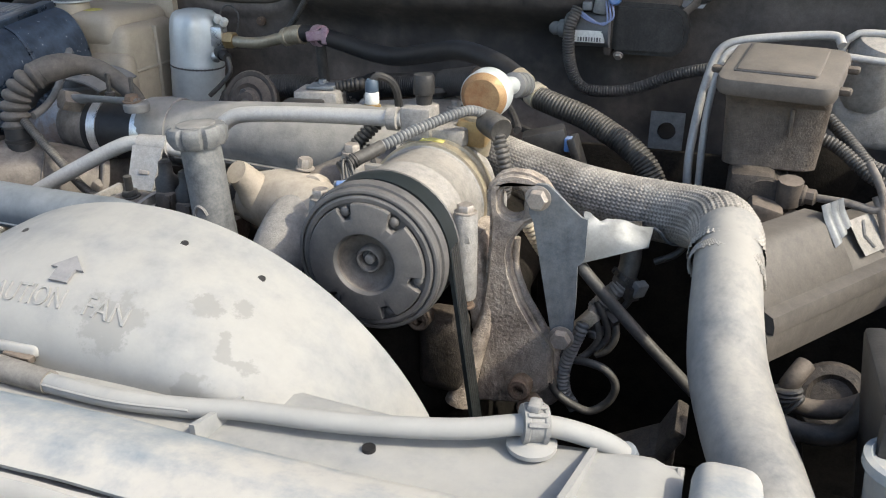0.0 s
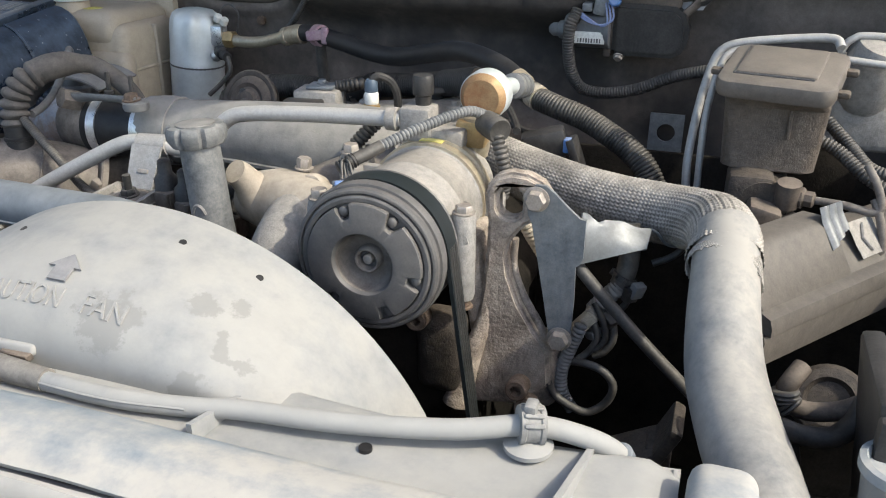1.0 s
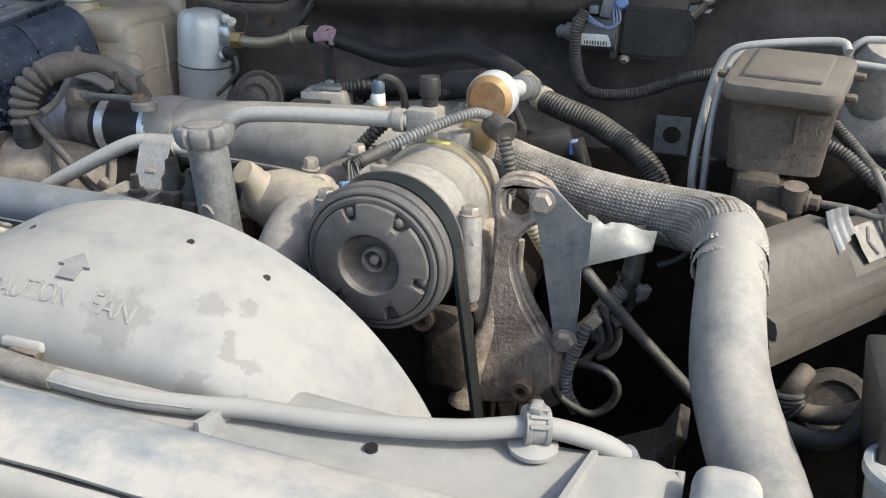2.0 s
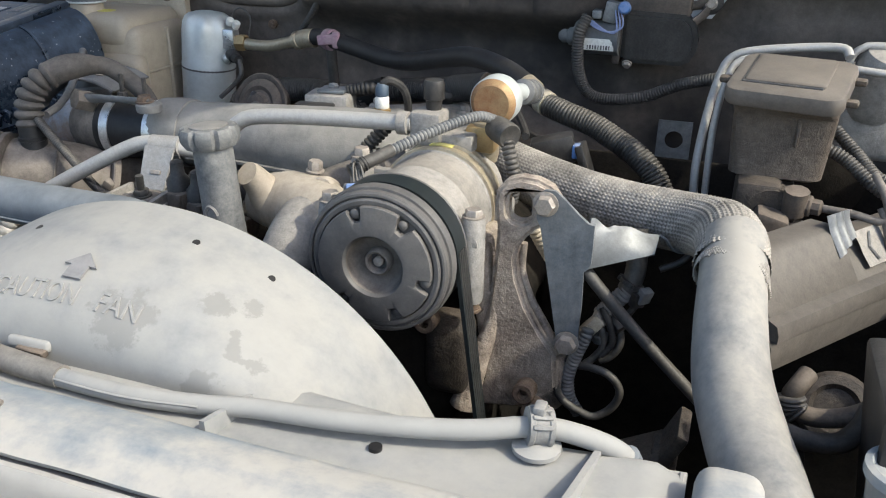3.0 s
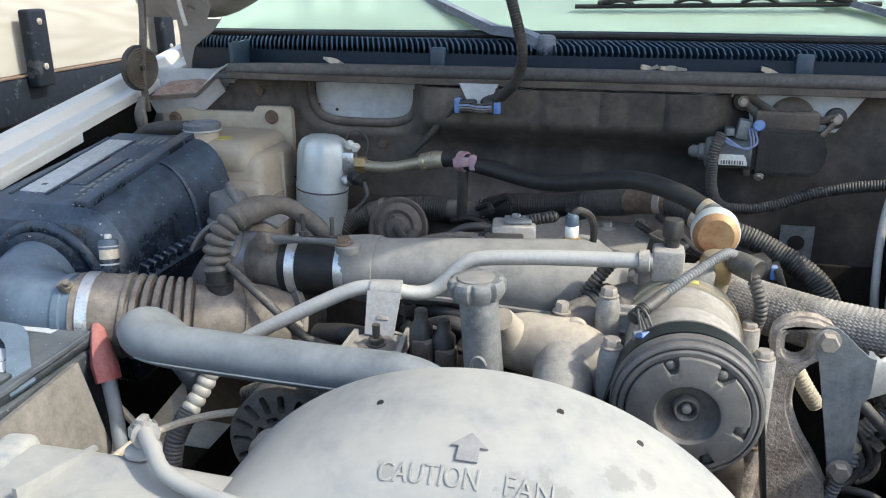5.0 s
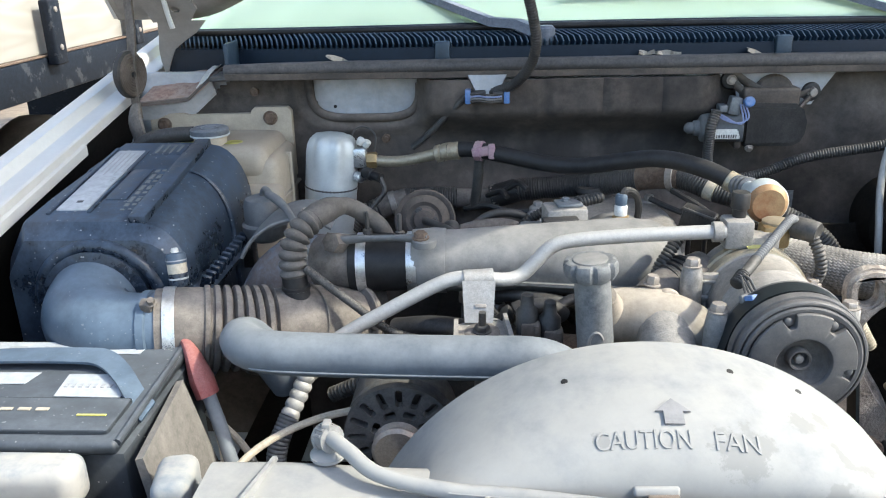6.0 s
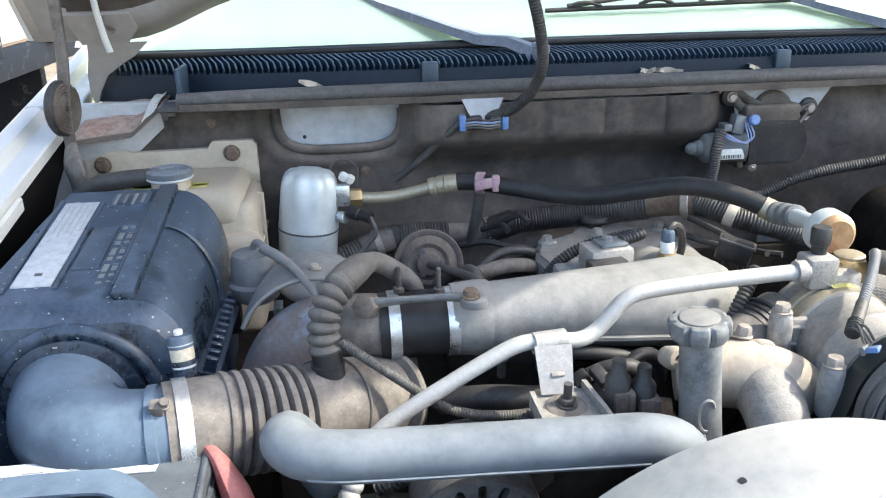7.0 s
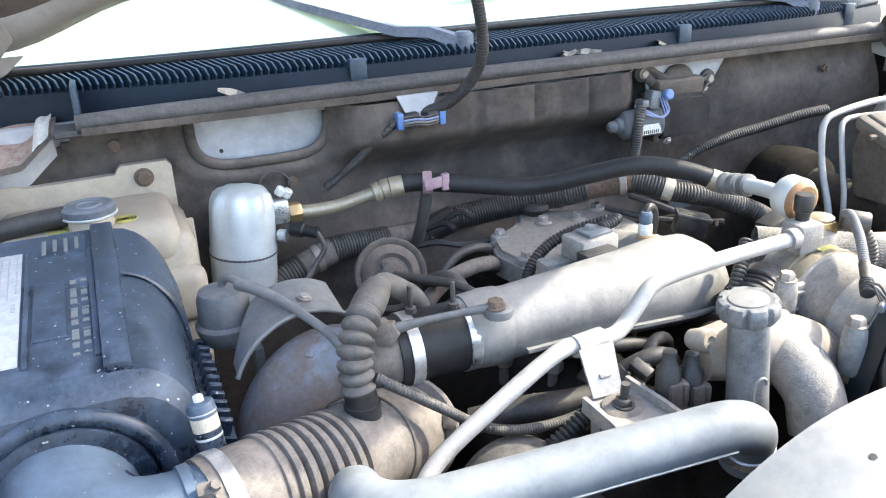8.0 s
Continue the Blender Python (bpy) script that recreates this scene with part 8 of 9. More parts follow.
def line_block():
    f = thing("refrigerant_block", "brass and aluminium refrigerant fitting block on the compressor", "fitting block", (-0.27, 0.79, 1.10))
    bm = mesh()
    rbox(bm, (0.034, 0.034, 0.036), Matrix.Translation((-0.296, 0.785, 1.124)), 0.004)
    rbox(bm, (0.060, 0.030, 0.020), Matrix.Translation((-0.275, 0.79, 1.110)), 0.004)
    part("block", bm, M_CAST, f)
    bm = mesh()
    lathe(bm, [(0.008, 0.0), (0.009, 0.012), (0.011, 0.013), (0.0112, 0.030), (0.010, 0.033)], at((-0.293, 0.790, 1.140)), 20)
    part("service_cap", bm, M_BLACK, f, "black service port cap")
    bm = mesh()
    lathe(bm, [(0.012, -0.03), (0.014, -0.02), (0.014, 0.008), (0.017, 0.010), (0.017, 0.014), (0.014, 0.016)], at((-0.240, 0.812, 1.115)), 20)
    part("elbow_base", bm, M_GOLD, f)
    bm = mesh()
    rbox(bm, (0.034, 0.03, 0.03), Matrix.Translation((-0.243, 0.808, 1.112)), 0.006)
    part("brass_body", bm, M_BRASS, f)
    bm = mesh()
    m = at((-0.243, 0.842, 1.142), (0.02, 1, 0.02))
    lathe(bm, [(0.002, -0.006), (0.020, -0.007), (0.024, -0.004), (0.0262, 0.0)], m, 36)
    part("disc_face", bm, M_RUSTGOLD, f, "rust-stained round face")
    bm = mesh()
    lathe(bm, [(0.0262, 0.0), (0.0275, 0.002), (0.0275, 0.022), (0.025, 0.026), (0.012, 0.030)], m, 36)
    part("muffler_drum", bm, M_CAN, f, "dull silver drum")
    bm = mesh()
    tube(bm, [(-0.243, 0.868, 1.142), (-0.238, 0.92, 1.137), (-0.234, 0.965, 1.129)], 0.0105, 18)
    part("pipe", bm, M_CAN, f)
    for y in (0.945, 0.965, 0.985):
        bm = mesh()
        lathe(bm, [(0.013, -0.006), (0.0155, -0.005), (0.0155, 0.005), (0.013, 0.006)], at((-0.235, y, 1.133 - 0.2 * (y - 0.945)), (0.05, 1, -0.2)), 24)
        part("crimp", bm, M_GREYCAN, f)
    # pressure switch standing to one side, with conduit
    s = thing("pressure_switch", "grey round pressure switch with ribbed conduit", "pressure switch", (-0.212, 0.78, 1.10))
    bm = mesh()
    lathe(bm, [(0.010, -0.012), (0.0125, -0.010), (0.0135, 0.0), (0.0135, 0.018), (0.012, 0.020), (0.004, 0.018)], at((-0.218, 0.785, 1.128), (0.7, -0.65, -0.1)), 24)
    part("body", bm, M_LOOM, s)
    bm = mesh()
    tube(bm, [(-0.226, 0.79, 1.137), (-0.240, 0.768, 1.144), (-0.270, 0.728, 1.136), (-0.298, 0.695, 1.124), (-0.318, 0.672, 1.114)], 0.0050, 14, rib=(0.0040, 0.0014))
    part("conduit", bm, M_GREYCAN, s)
    bm = mesh()
    tube(bm, [(-0.300, 0.693, 1.123), (-0.312, 0.679, 1.117), (-0.322, 0.668, 1.1125)], 0.0064, 14)
    part("sleeve", bm, M_LOOM, s)
    bm = mesh()
    tube(bm, [(-0.208, 0.775, 1.120), (-0.200, 0.768, 1.100), (-0.196, 0.768, 1.08), (-0.20, 0.775, 1.055)], 0.0065, 12, rib=(0.005, 0.002))
    part("lead", bm, M_LOOM, s)
    k = thing("clutch_connector", "blue clutch connector with thin ribbed lead", "connector", (-0.33, 0.69, 1.06))
    bm = mesh()
    turn = Matrix.Translation((-0.314, 0.640, 1.098)) @ Matrix.Rotation(radians(28), 4, "Z") @ Matrix.Rotation(radians(-25), 4, "X")
    rbox(bm, (0.020, 0.013, 0.011), turn, 0.002)
    part("shell", bm, M_BLUE, k)
    bm = mesh()
    rbox(bm, (0.024, 0.006, 0.014), turn @ Matrix.Translation((0, 0.009, 0)), 0.002)
    rbox(bm, (0.004, 0.020, 0.012), turn @ Matrix.Translation((0.0125, 0.003, 0)), 0.001)
    part("lock", bm, M_GREYCAN, k)
    for o in (-0.006, -0.002, 0.002, 0.006):
        bm = mesh()
        tube(bm, [(-0.316 + o, 0.650, 1.101), (-0.322 + 0.6 * o, 0.658, 1.110 + abs(o)), (-0.325 - 0.3 * o, 0.664, 1.114), (-0.322 - 0.2 * o, 0.669, 1.114)], 0.0014, 6, step=0.003)
        part("wire", bm, M_LOOM, k)
    bm = mesh()
    tube(bm, [(-0.330, 0.659, 1.107), (-0.325, 0.665, 1.110), (-0.319, 0.672, 1.114)], 0.0068, 14, rib=(0.0035, 0.002))
    part("boot", bm, M_RUBBER, k)


line_block()
# ---- driver's side: braided hose, pipe, reservoir ----
def charge_pipe():
    p = thing("charge_pipe", "pale matt pipe bending down to the radiator", "pipe", (0.05, 0.5, 0.80))
    bm = mesh()
    tube(bm, [(0.023, 0.700, 1.075), (0.0245, 0.668, 1.064), (0.028, 0.612, 1.034), (0.034, 0.568, 1.011), (0.047, 0.515, 0.998), (0.058, 0.475, 0.992), (0.067, 0.435, 0.985), (0.074, 0.395, 0.965), (0.078, 0.36, 0.91)], [0.0276, 0.0278, 0.0290, 0.0300, 0.0300, 0.0295, 0.0290, 0.0290, 0.0290], 36, step=0.008)
    part("pipe", bm, M_PIPE, p)
    h = thing("braided_hose", "grey braided sleeve hose joining the pale pipe", "hose", (-0.08, 0.78, 1.0))
    line = [(-0.255, 0.900, 1.060), (-0.20, 0.862, 1.056), (-0.14, 0.830, 1.052), (-0.08, 0.806, 1.051), (-0.032, 0.786, 1.054), (-0.002, 0.764, 1.060), (0.015, 0.734, 1.067), (0.0225, 0.700, 1.068), (0.0235, 0.670, 1.0605)]
    # knitted sleeve: long wales of small slanting stitches, bunched up into ridges at the bend
    pts = spline(line, 0.0013)
    n, seg = len(pts), 192
    rings, up = [], None
    for i, c in enumerate(pts):
        d = (pts[min(i + 1, n - 1)] - pts[max(0, i - 1)]).normalized()
        up = d.orthogonal().normalized() if up is None else (up - d * up.dot(d)).normalized()
        side = d.cross(up)
        w = i / (n - 1)
        bend = smoothstep(0.62, 0.80, w)
        ring = []
        for k in range(seg):
            a = math.tau * k / seg
            lump = noise.noise((math.cos(a) * 3, math.sin(a) * 3, w * 9))
            r = 0.0296 + 0.0009 * lump + 0.0004 * (k % 4 in (1, 2))
            r += 0.00065 * math.sin(i * 1.55 + (1.6, 0.0, -1.6, 0.0)[k % 4] + 3 * lump)
            r += bend * 0.0007 * abs(math.sin(14 * a + 1.5 * lump)) + 0.0014 * smoothstep(0.96, 1.0, w)
            ring.append(c + (up * math.cos(a) + side * math.sin(a)) * r)
        rings.append(ring)
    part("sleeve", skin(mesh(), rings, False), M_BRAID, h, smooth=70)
    bm = mesh()
    random.seed(8)
    c0, d = Vector((0.0235, 0.668, 1.0598)), Vector((0.01, -0.85, -0.42)).normalized()
    u0 = d.orthogonal().normalized()
    for turn in (1, -1):
        for k in range(90):
            a = math.tau * (k + 0.3 * random.random()) / 90
            def spot(s, a=a, turn=turn):
                b = a + turn * s * 14
                o = u0 * math.cos(b) + d.cross(u0) * math.sin(b)
                return c0 + o * (0.0302 + 0.10 * s) + d * s
            o = u0 * math.cos(a) + d.cross(u0) * math.sin(a)
            reach = 0.005 + 0.003 * random.random() + 0.024 * max(0.0, o.x * 0.92 + 0.25 * o.y) ** 3
            tube(bm, [spot(-0.002), spot(reach * 0.5), spot(reach)], 0.00055, 4, step=0.005)
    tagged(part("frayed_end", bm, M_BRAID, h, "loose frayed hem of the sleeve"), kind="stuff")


charge_pipe()


def brake_reservoir():
    r = thing("brake_reservoir", "mud-stained brown brake fluid reservoir with grey lid", "brake reservoir", (0.06, 0.95, 1.05))
    def ringat(z, w, d, rad, cx=0.060, cy=0.955):
        return [Vector((x, y, z)) for x, y in rrect(w, d, rad, 5, cx, cy)]
    # the lid leans forward and is turned a little on the body
    lean = Matrix.Translation((0.0605, 0.938, 1.1795)) @ Matrix.Rotation(radians(-12), 4, "Z") @ Matrix.Rotation(radians(13), 4, "X")
    def lidring(z, w, d, rad, cx=0.0, cy=0.0):
        return [lean @ Vector((x, y, z)) for x, y in rrect(w, d, rad, 5, cx, cy)]
    bm = skin(mesh(), [ringat(z, w, d, rad) for z, w, d, rad in ((1.066, 0.085, 0.06, 0.012), (1.069, 0.098, 0.072, 0.016), (1.10, 0.102, 0.076, 0.014), (1.138, 0.106, 0.082, 0.012))] + [lidring(-0.019, 0.104, 0.088, 0.012)])
    part("body", bm, M_MC, r)
    bm = skin(mesh(), [lidring(*q) for q in ((-0.020, 0.108, 0.092, 0.012), (-0.019, 0.117, 0.103, 0.015), (-0.015, 0.120, 0.106, 0.016), (-0.006, 0.120, 0.106, 0.016), (-0.0015, 0.117, 0.103, 0.015), (0.0, 0.111, 0.097, 0.013))])
    part("lid", bm, M_LID, r, "dusty grey-brown lid")
    bm = skin(mesh(), [lidring(z, w, d, 0.004, -0.002, 0.007) for z, w, d in ((-0.001, 0.082, 0.074), (0.0022, 0.081, 0.073), (0.0032, 0.078, 0.070))])
    part("lid_field", bm, M_LID, r)
    bm = mesh()
    tube(bm, [lean @ Vector(p) for p in ((-0.0438, 0.042, 0.0006), (-0.0438, 0.0, 0.0006), (-0.0438, -0.029, 0.0006), (-0.0425, -0.0305, 0.0006), (0.0, -0.0308, 0.0006), (0.036, -0.0308, 0.0006))], 0.0012, 6, step=0.004)
    part("field_groove", bm, M_INK, r)
    bm = mesh()
    rbox(bm, (0.004, 0.006, 0.030), Matrix.Translation((0.075, 0.9145, 1.122)), 0.001, 1)
    part("rib", bm, M_MC, r)
    for p in ((-0.066, -0.008, -0.010), (0.064, -0.030, -0.011), (0.064, 0.022, -0.010)):
        bm = mesh()
        rbox(bm, (0.015, 0.010, 0.008), lean @ Matrix.Translation(p), 0.003)
        part("lid_clip", bm, M_MC, r)
    m = thing("master_cylinder", "greasy black brake master cylinder with pipe nuts", "master cylinder", (0.07, 0.95, 1.0))
    bm = mesh()
    tube(bm, [(0.060, 0.89, 1.038), (0.060, 1.00, 1.040), (0.062, 1.10, 1.045)], [0.026, 0.028, 0.030], 24, step=0.01)
    rbox(bm, (0.05, 0.06, 0.05), Matrix.Translation((0.045, 0.92, 1.045)), 0.01)
    part("cylinder", bm, M_GRIME, m)
    bm = mesh()
    rbox(bm, (0.036, 0.05, 0.045), Matrix.Translation((0.058, 0.885, 1.022)) @ Matrix.Rotation(radians(14), 4, "Y"), 0.006)
    part("valve_body", bm, M_DARKBROWN, m)
    for z, x in ((1.050, 0.095), (1.012, 0.100)):
        bm = mesh()
        lathe(bm, [(0.012, -0.02), (0.012, 0.004), (0.009, 0.006), (0.009, 0.014), (0.006, 0.016)], at((x, 0.895, z), (1, -0.25, 0)), 8)
        lathe(bm, [(0.013, -0.014), (0.013, 0.014)], at((x - 0.012, 0.89, z + 0.004), (0, -0.2, 1)), 10)
        part("pipe_nut", bm, M_DARKBROWN, m)
    bm = mesh()
    lathe(bm, [(0.058, 0.0), (0.074, 0.012), (0.078, 0.04), (0.075, 0.09), (0.06, 0.11)], at((0.12, 1.16, 1.00), (0, 1, 0)), 40)
    part("booster", bm, M_DEEPBLACK, m)
    # bright brake lines
    pipes = (
        [(-0.019, 0.985, 0.975), (-0.022, 0.985, 1.000), (-0.026, 0.990, 1.05), (-0.022, 1.015, 1.11), (-0.014, 1.030, 1.155), (-0.004, 1.035, 1.176), (0.02, 1.035, 1.186), (0.08, 1.035, 1.194), (0.115, 1.03, 1.196), (0.122, 1.02, 1.188)],
        [(-0.009, 0.975, 0.975), (-0.012, 0.975, 1.060), (-0.012, 0.985, 1.11), (-0.006, 1.000, 1.155), (0.004, 1.010, 1.176), (0.03, 1.012, 1.182), (0.10, 1.005, 1.180), (0.17, 0.995, 1.176), (0.26, 0.985, 1.17)],
        [(0.126, 1.04, 1.165), (0.126, 1.04, 1.185), (0.135, 1.04, 1.196), (0.155, 1.04, 1.200), (0.26, 1.03, 1.198)],
        [(0.111, 0.891, 1.050), (0.14, 0.885, 1.050), (0.165, 0.88, 1.047), (0.172, 0.88, 1.055), (0.165, 0.885, 1.075), (0.155, 0.90, 1.09)],
        [(0.116, 0.891, 1.012), (0.14, 0.88, 1.010), (0.172, 0.872, 1.005), (0.180, 0.872, 1.015), (0.172, 0.878, 1.045), (0.165, 0.885, 1.06)])
    for k, q in enumerate(pipes):
        hose("brake_pipe", "bent bare metal brake pipe by the reservoir" if k < 3 else "greasy dark brake pipe below the reservoir", q, (0.0052, 0.0042, 0.0042, 0.0042, 0.0042)[k], (M_ALU, M_ALU, M_ALU, M_BROWN, M_BROWN)[k], category="pipe", group="brake pipes", step=0.005)
    # pale parts behind, on the driver's side
    s = thing("steering_shaft_housing", "grey dusty casting behind the brake reservoir", "casting", (0.17, 1.05, 1.06))
    bm = mesh()
    lathe(bm, [(0.03, 0.0), (0.034, 0.01), (0.034, 0.06), (0.028, 0.075), (0.01, 0.08)], at((0.155, 1.06, 1.12), (0.2, -0.3, 1)), 28)
    rbox(bm, (0.09, 0.05, 0.07), Matrix.Translation((0.165, 1.06, 1.10)), 0.012, 3)
    part("body", bm, M_CAST, s)
    for q in ([(0.10, 0.96, 1.10), (0.13, 0.95, 1.09), (0.16, 0.93, 1.07), (0.20, 0.92, 1.05)], [(0.12, 1.0, 1.11), (0.145, 0.97, 1.09), (0.165, 0.94, 1.075), (0.19, 0.93, 1.075), (0.22, 0.94, 1.09)]):
        hose("loom_conduit", "ribbed grey wiring conduit near the reservoir", q, 0.0068, M_LOOM, rib=(0.0042, 0.0016), category="conduit", group="loom conduits")


brake_reservoir()


def side_box():
    b = thing("side_box", "dusty grey battery box with pale worn label", "battery box", (0.16, 0.80, 0.90))
    P0, D, N = Vector((0.034, 0.662, 0)), Vector((0.60, 0.80, 0)), Vector((0.80, -0.60, 0))
    def bar(name, prof, s0, s1, mat, label=""):
        rings = [[P0 + D * q + N * n + Vector((0, 0, z)) for n, z in prof] for q in (s0, s0 + 0.004, s1 - 0.004, s1)]
        bm = skin(mesh(), rings)
        bmesh.ops.recalc_face_normals(bm, faces=bm.faces)
        return part(name, bm, mat, b, label)
    bar("cover", [(-0.065, 0.96), (-0.065, 1.050), (-0.040, 1.052), (-0.030, 1.047), (-0.002, 1.004), (-0.002, 0.96)], 0.052, 0.192, M_BOXLID)
    bar("cover_step", [(-0.065, 0.96), (-0.065, 1.030), (-0.036, 1.032), (-0.026, 1.026), (-0.003, 1.002), (-0.003, 0.96)], 0.193, 0.42, M_BOXLID)
    bar("rim", [(-0.05, 0.990), (-0.05, 1.000), (0.0, 1.003), (0.010, 1.000), (0.013, 0.992), (0.013, 0.984), (-0.05, 0.984)], 0.048, 0.425, M_BOXLID)
    bar("ledge", [(-0.060, 0.946), (-0.060, 0.983), (0.009, 0.983), (0.011, 0.978), (0.007, 0.950), (0.002, 0.946)], 0.044, 0.425, M_BOXLID)
    out = (N * 0.044 + Vector((0, 0, 0.032))).normalized()
    def slope(q, w, h=0.0):
        return P0 + D * q + N * (-0.034 + 0.032 * w) + Vector((0, 0, 1.048 - 0.044 * w)) + out * h
    bm = sheet(mesh(), 10, 10, lambda u, v: slope(0.212 + 0.045 * u + 0.004 * v, 0.12 + 0.72 * v, 0.0012 + 0.003 * max(0.0, 0.3 - u) * abs(math.sin(5 * v))))
    thicken(bm, 0.0006)
    l = part("label_sticker", bm, M_CAST, b, "peeling pale label")
    bm = sheet(mesh(), 3, 10, lambda u, v: slope(0.226 + 0.004 * u + 0.008 * abs(2 * v - 1), 0.2 + 0.55 * v, 0.0024 + 0.002 * math.sin(3.1 * u)))
    thicken(bm, 0.0006)
    part("fold", bm, M_CAST, l)
    bm = sheet(mesh(), 20, 12, lambda u, v: slope(0.176 + 0.032 * u, -0.30 + 0.80 * v * (1 - 0.35 * u), 0.002 + 0.0035 * abs(math.sin(2.5 * math.pi * u)) + 0.010 * max(0.0, 0.35 - v)))
    thicken(bm, 0.001)
    part("hold_down", bm, M_TAB, b, "bright metal hold-down clip")
    # clutter below: springs, tubes and a round cup
    hose("lower_hose", "black hose low beside the pale pipe", [(0.050, 0.58, 0.972), (0.078, 0.58, 0.968), (0.095, 0.58, 0.964), (0.118, 0.58, 0.967), (0.131, 0.58, 0.985), (0.136, 0.585, 1.000), (0.150, 0.60, 1.010)], 0.0085, M_RUBBER)
    wrapped = hose("lower_hose", "dusty tape-wrapped hose curling below the box", [(0.092, 0.612, 1.006), (0.084, 0.60, 0.998), (0.081, 0.60, 0.988), (0.087, 0.60, 0.977), (0.103, 0.60, 0.974), (0.122, 0.60, 0.979), (0.136, 0.60, 0.988), (0.150, 0.60, 1.000), (0.17, 0.605, 1.01)], 0.0078, M_DARKBROWN)
    bm = mesh()
    tube(bm, [(0.080, 0.596, 0.992), (0.0815, 0.594, 0.983), (0.087, 0.592, 0.978)], 0.0112, 14, rib=(0.0035, 0.0018))
    part("spring_wrap", bm, M_LOOM, wrapped)
    # the dark material takes in the shadow of the box above
    bm = mesh()
    lathe(bm, [(0.010, -0.02), (0.030, -0.018), (0.034, -0.010), (0.034, 0.008), (0.030, 0.014), (0.022, 0.016), (0.018, 0.010), (0.004, 0.010)], at((0.132, 0.700, 0.925), (-0.1, -0.8, 0.5)), 32)
    solid("round_housing", bm, M_GRIME, "dark dusty round housing below the battery box", "housing")
    c = thing("black_bracket", "black plastic bracket with pale round cup", "bracket", (0.17, 0.45, 0.8))
    bm = mesh()
    rbox(bm, (0.016, 0.10, 0.16), Matrix.Translation((0.138, 0.53, 0.985)) @ Matrix.Rotation(radians(-8), 4, "Y"), 0.004)
    rbox(bm, (0.022, 0.012, 0.16), Matrix.Translation((0.132, 0.478, 0.975)), 0.003)
    part("upright", bm, M_BLACK, c)
    bm = mesh()
    lathe(bm, [(0.019, -0.04), (0.023, 0.0), (0.026, 0.003), (0.026, 0.010), (0.022, 0.011), (0.020, 0.004), (0.001, 0.002)], at((0.138, 0.465, 1.024)), 28)
    part("cup", bm, M_PANEL, c)
    hose("hose_bend", "bent dusty hose end below the box", [(0.155, 0.64, 0.945), (0.165, 0.645, 0.958), (0.182, 0.655, 0.962), (0.20, 0.665, 0.955), (0.205, 0.67, 0.93), (0.20, 0.665, 0.90)], 0.013, M_BROWN)


side_box()


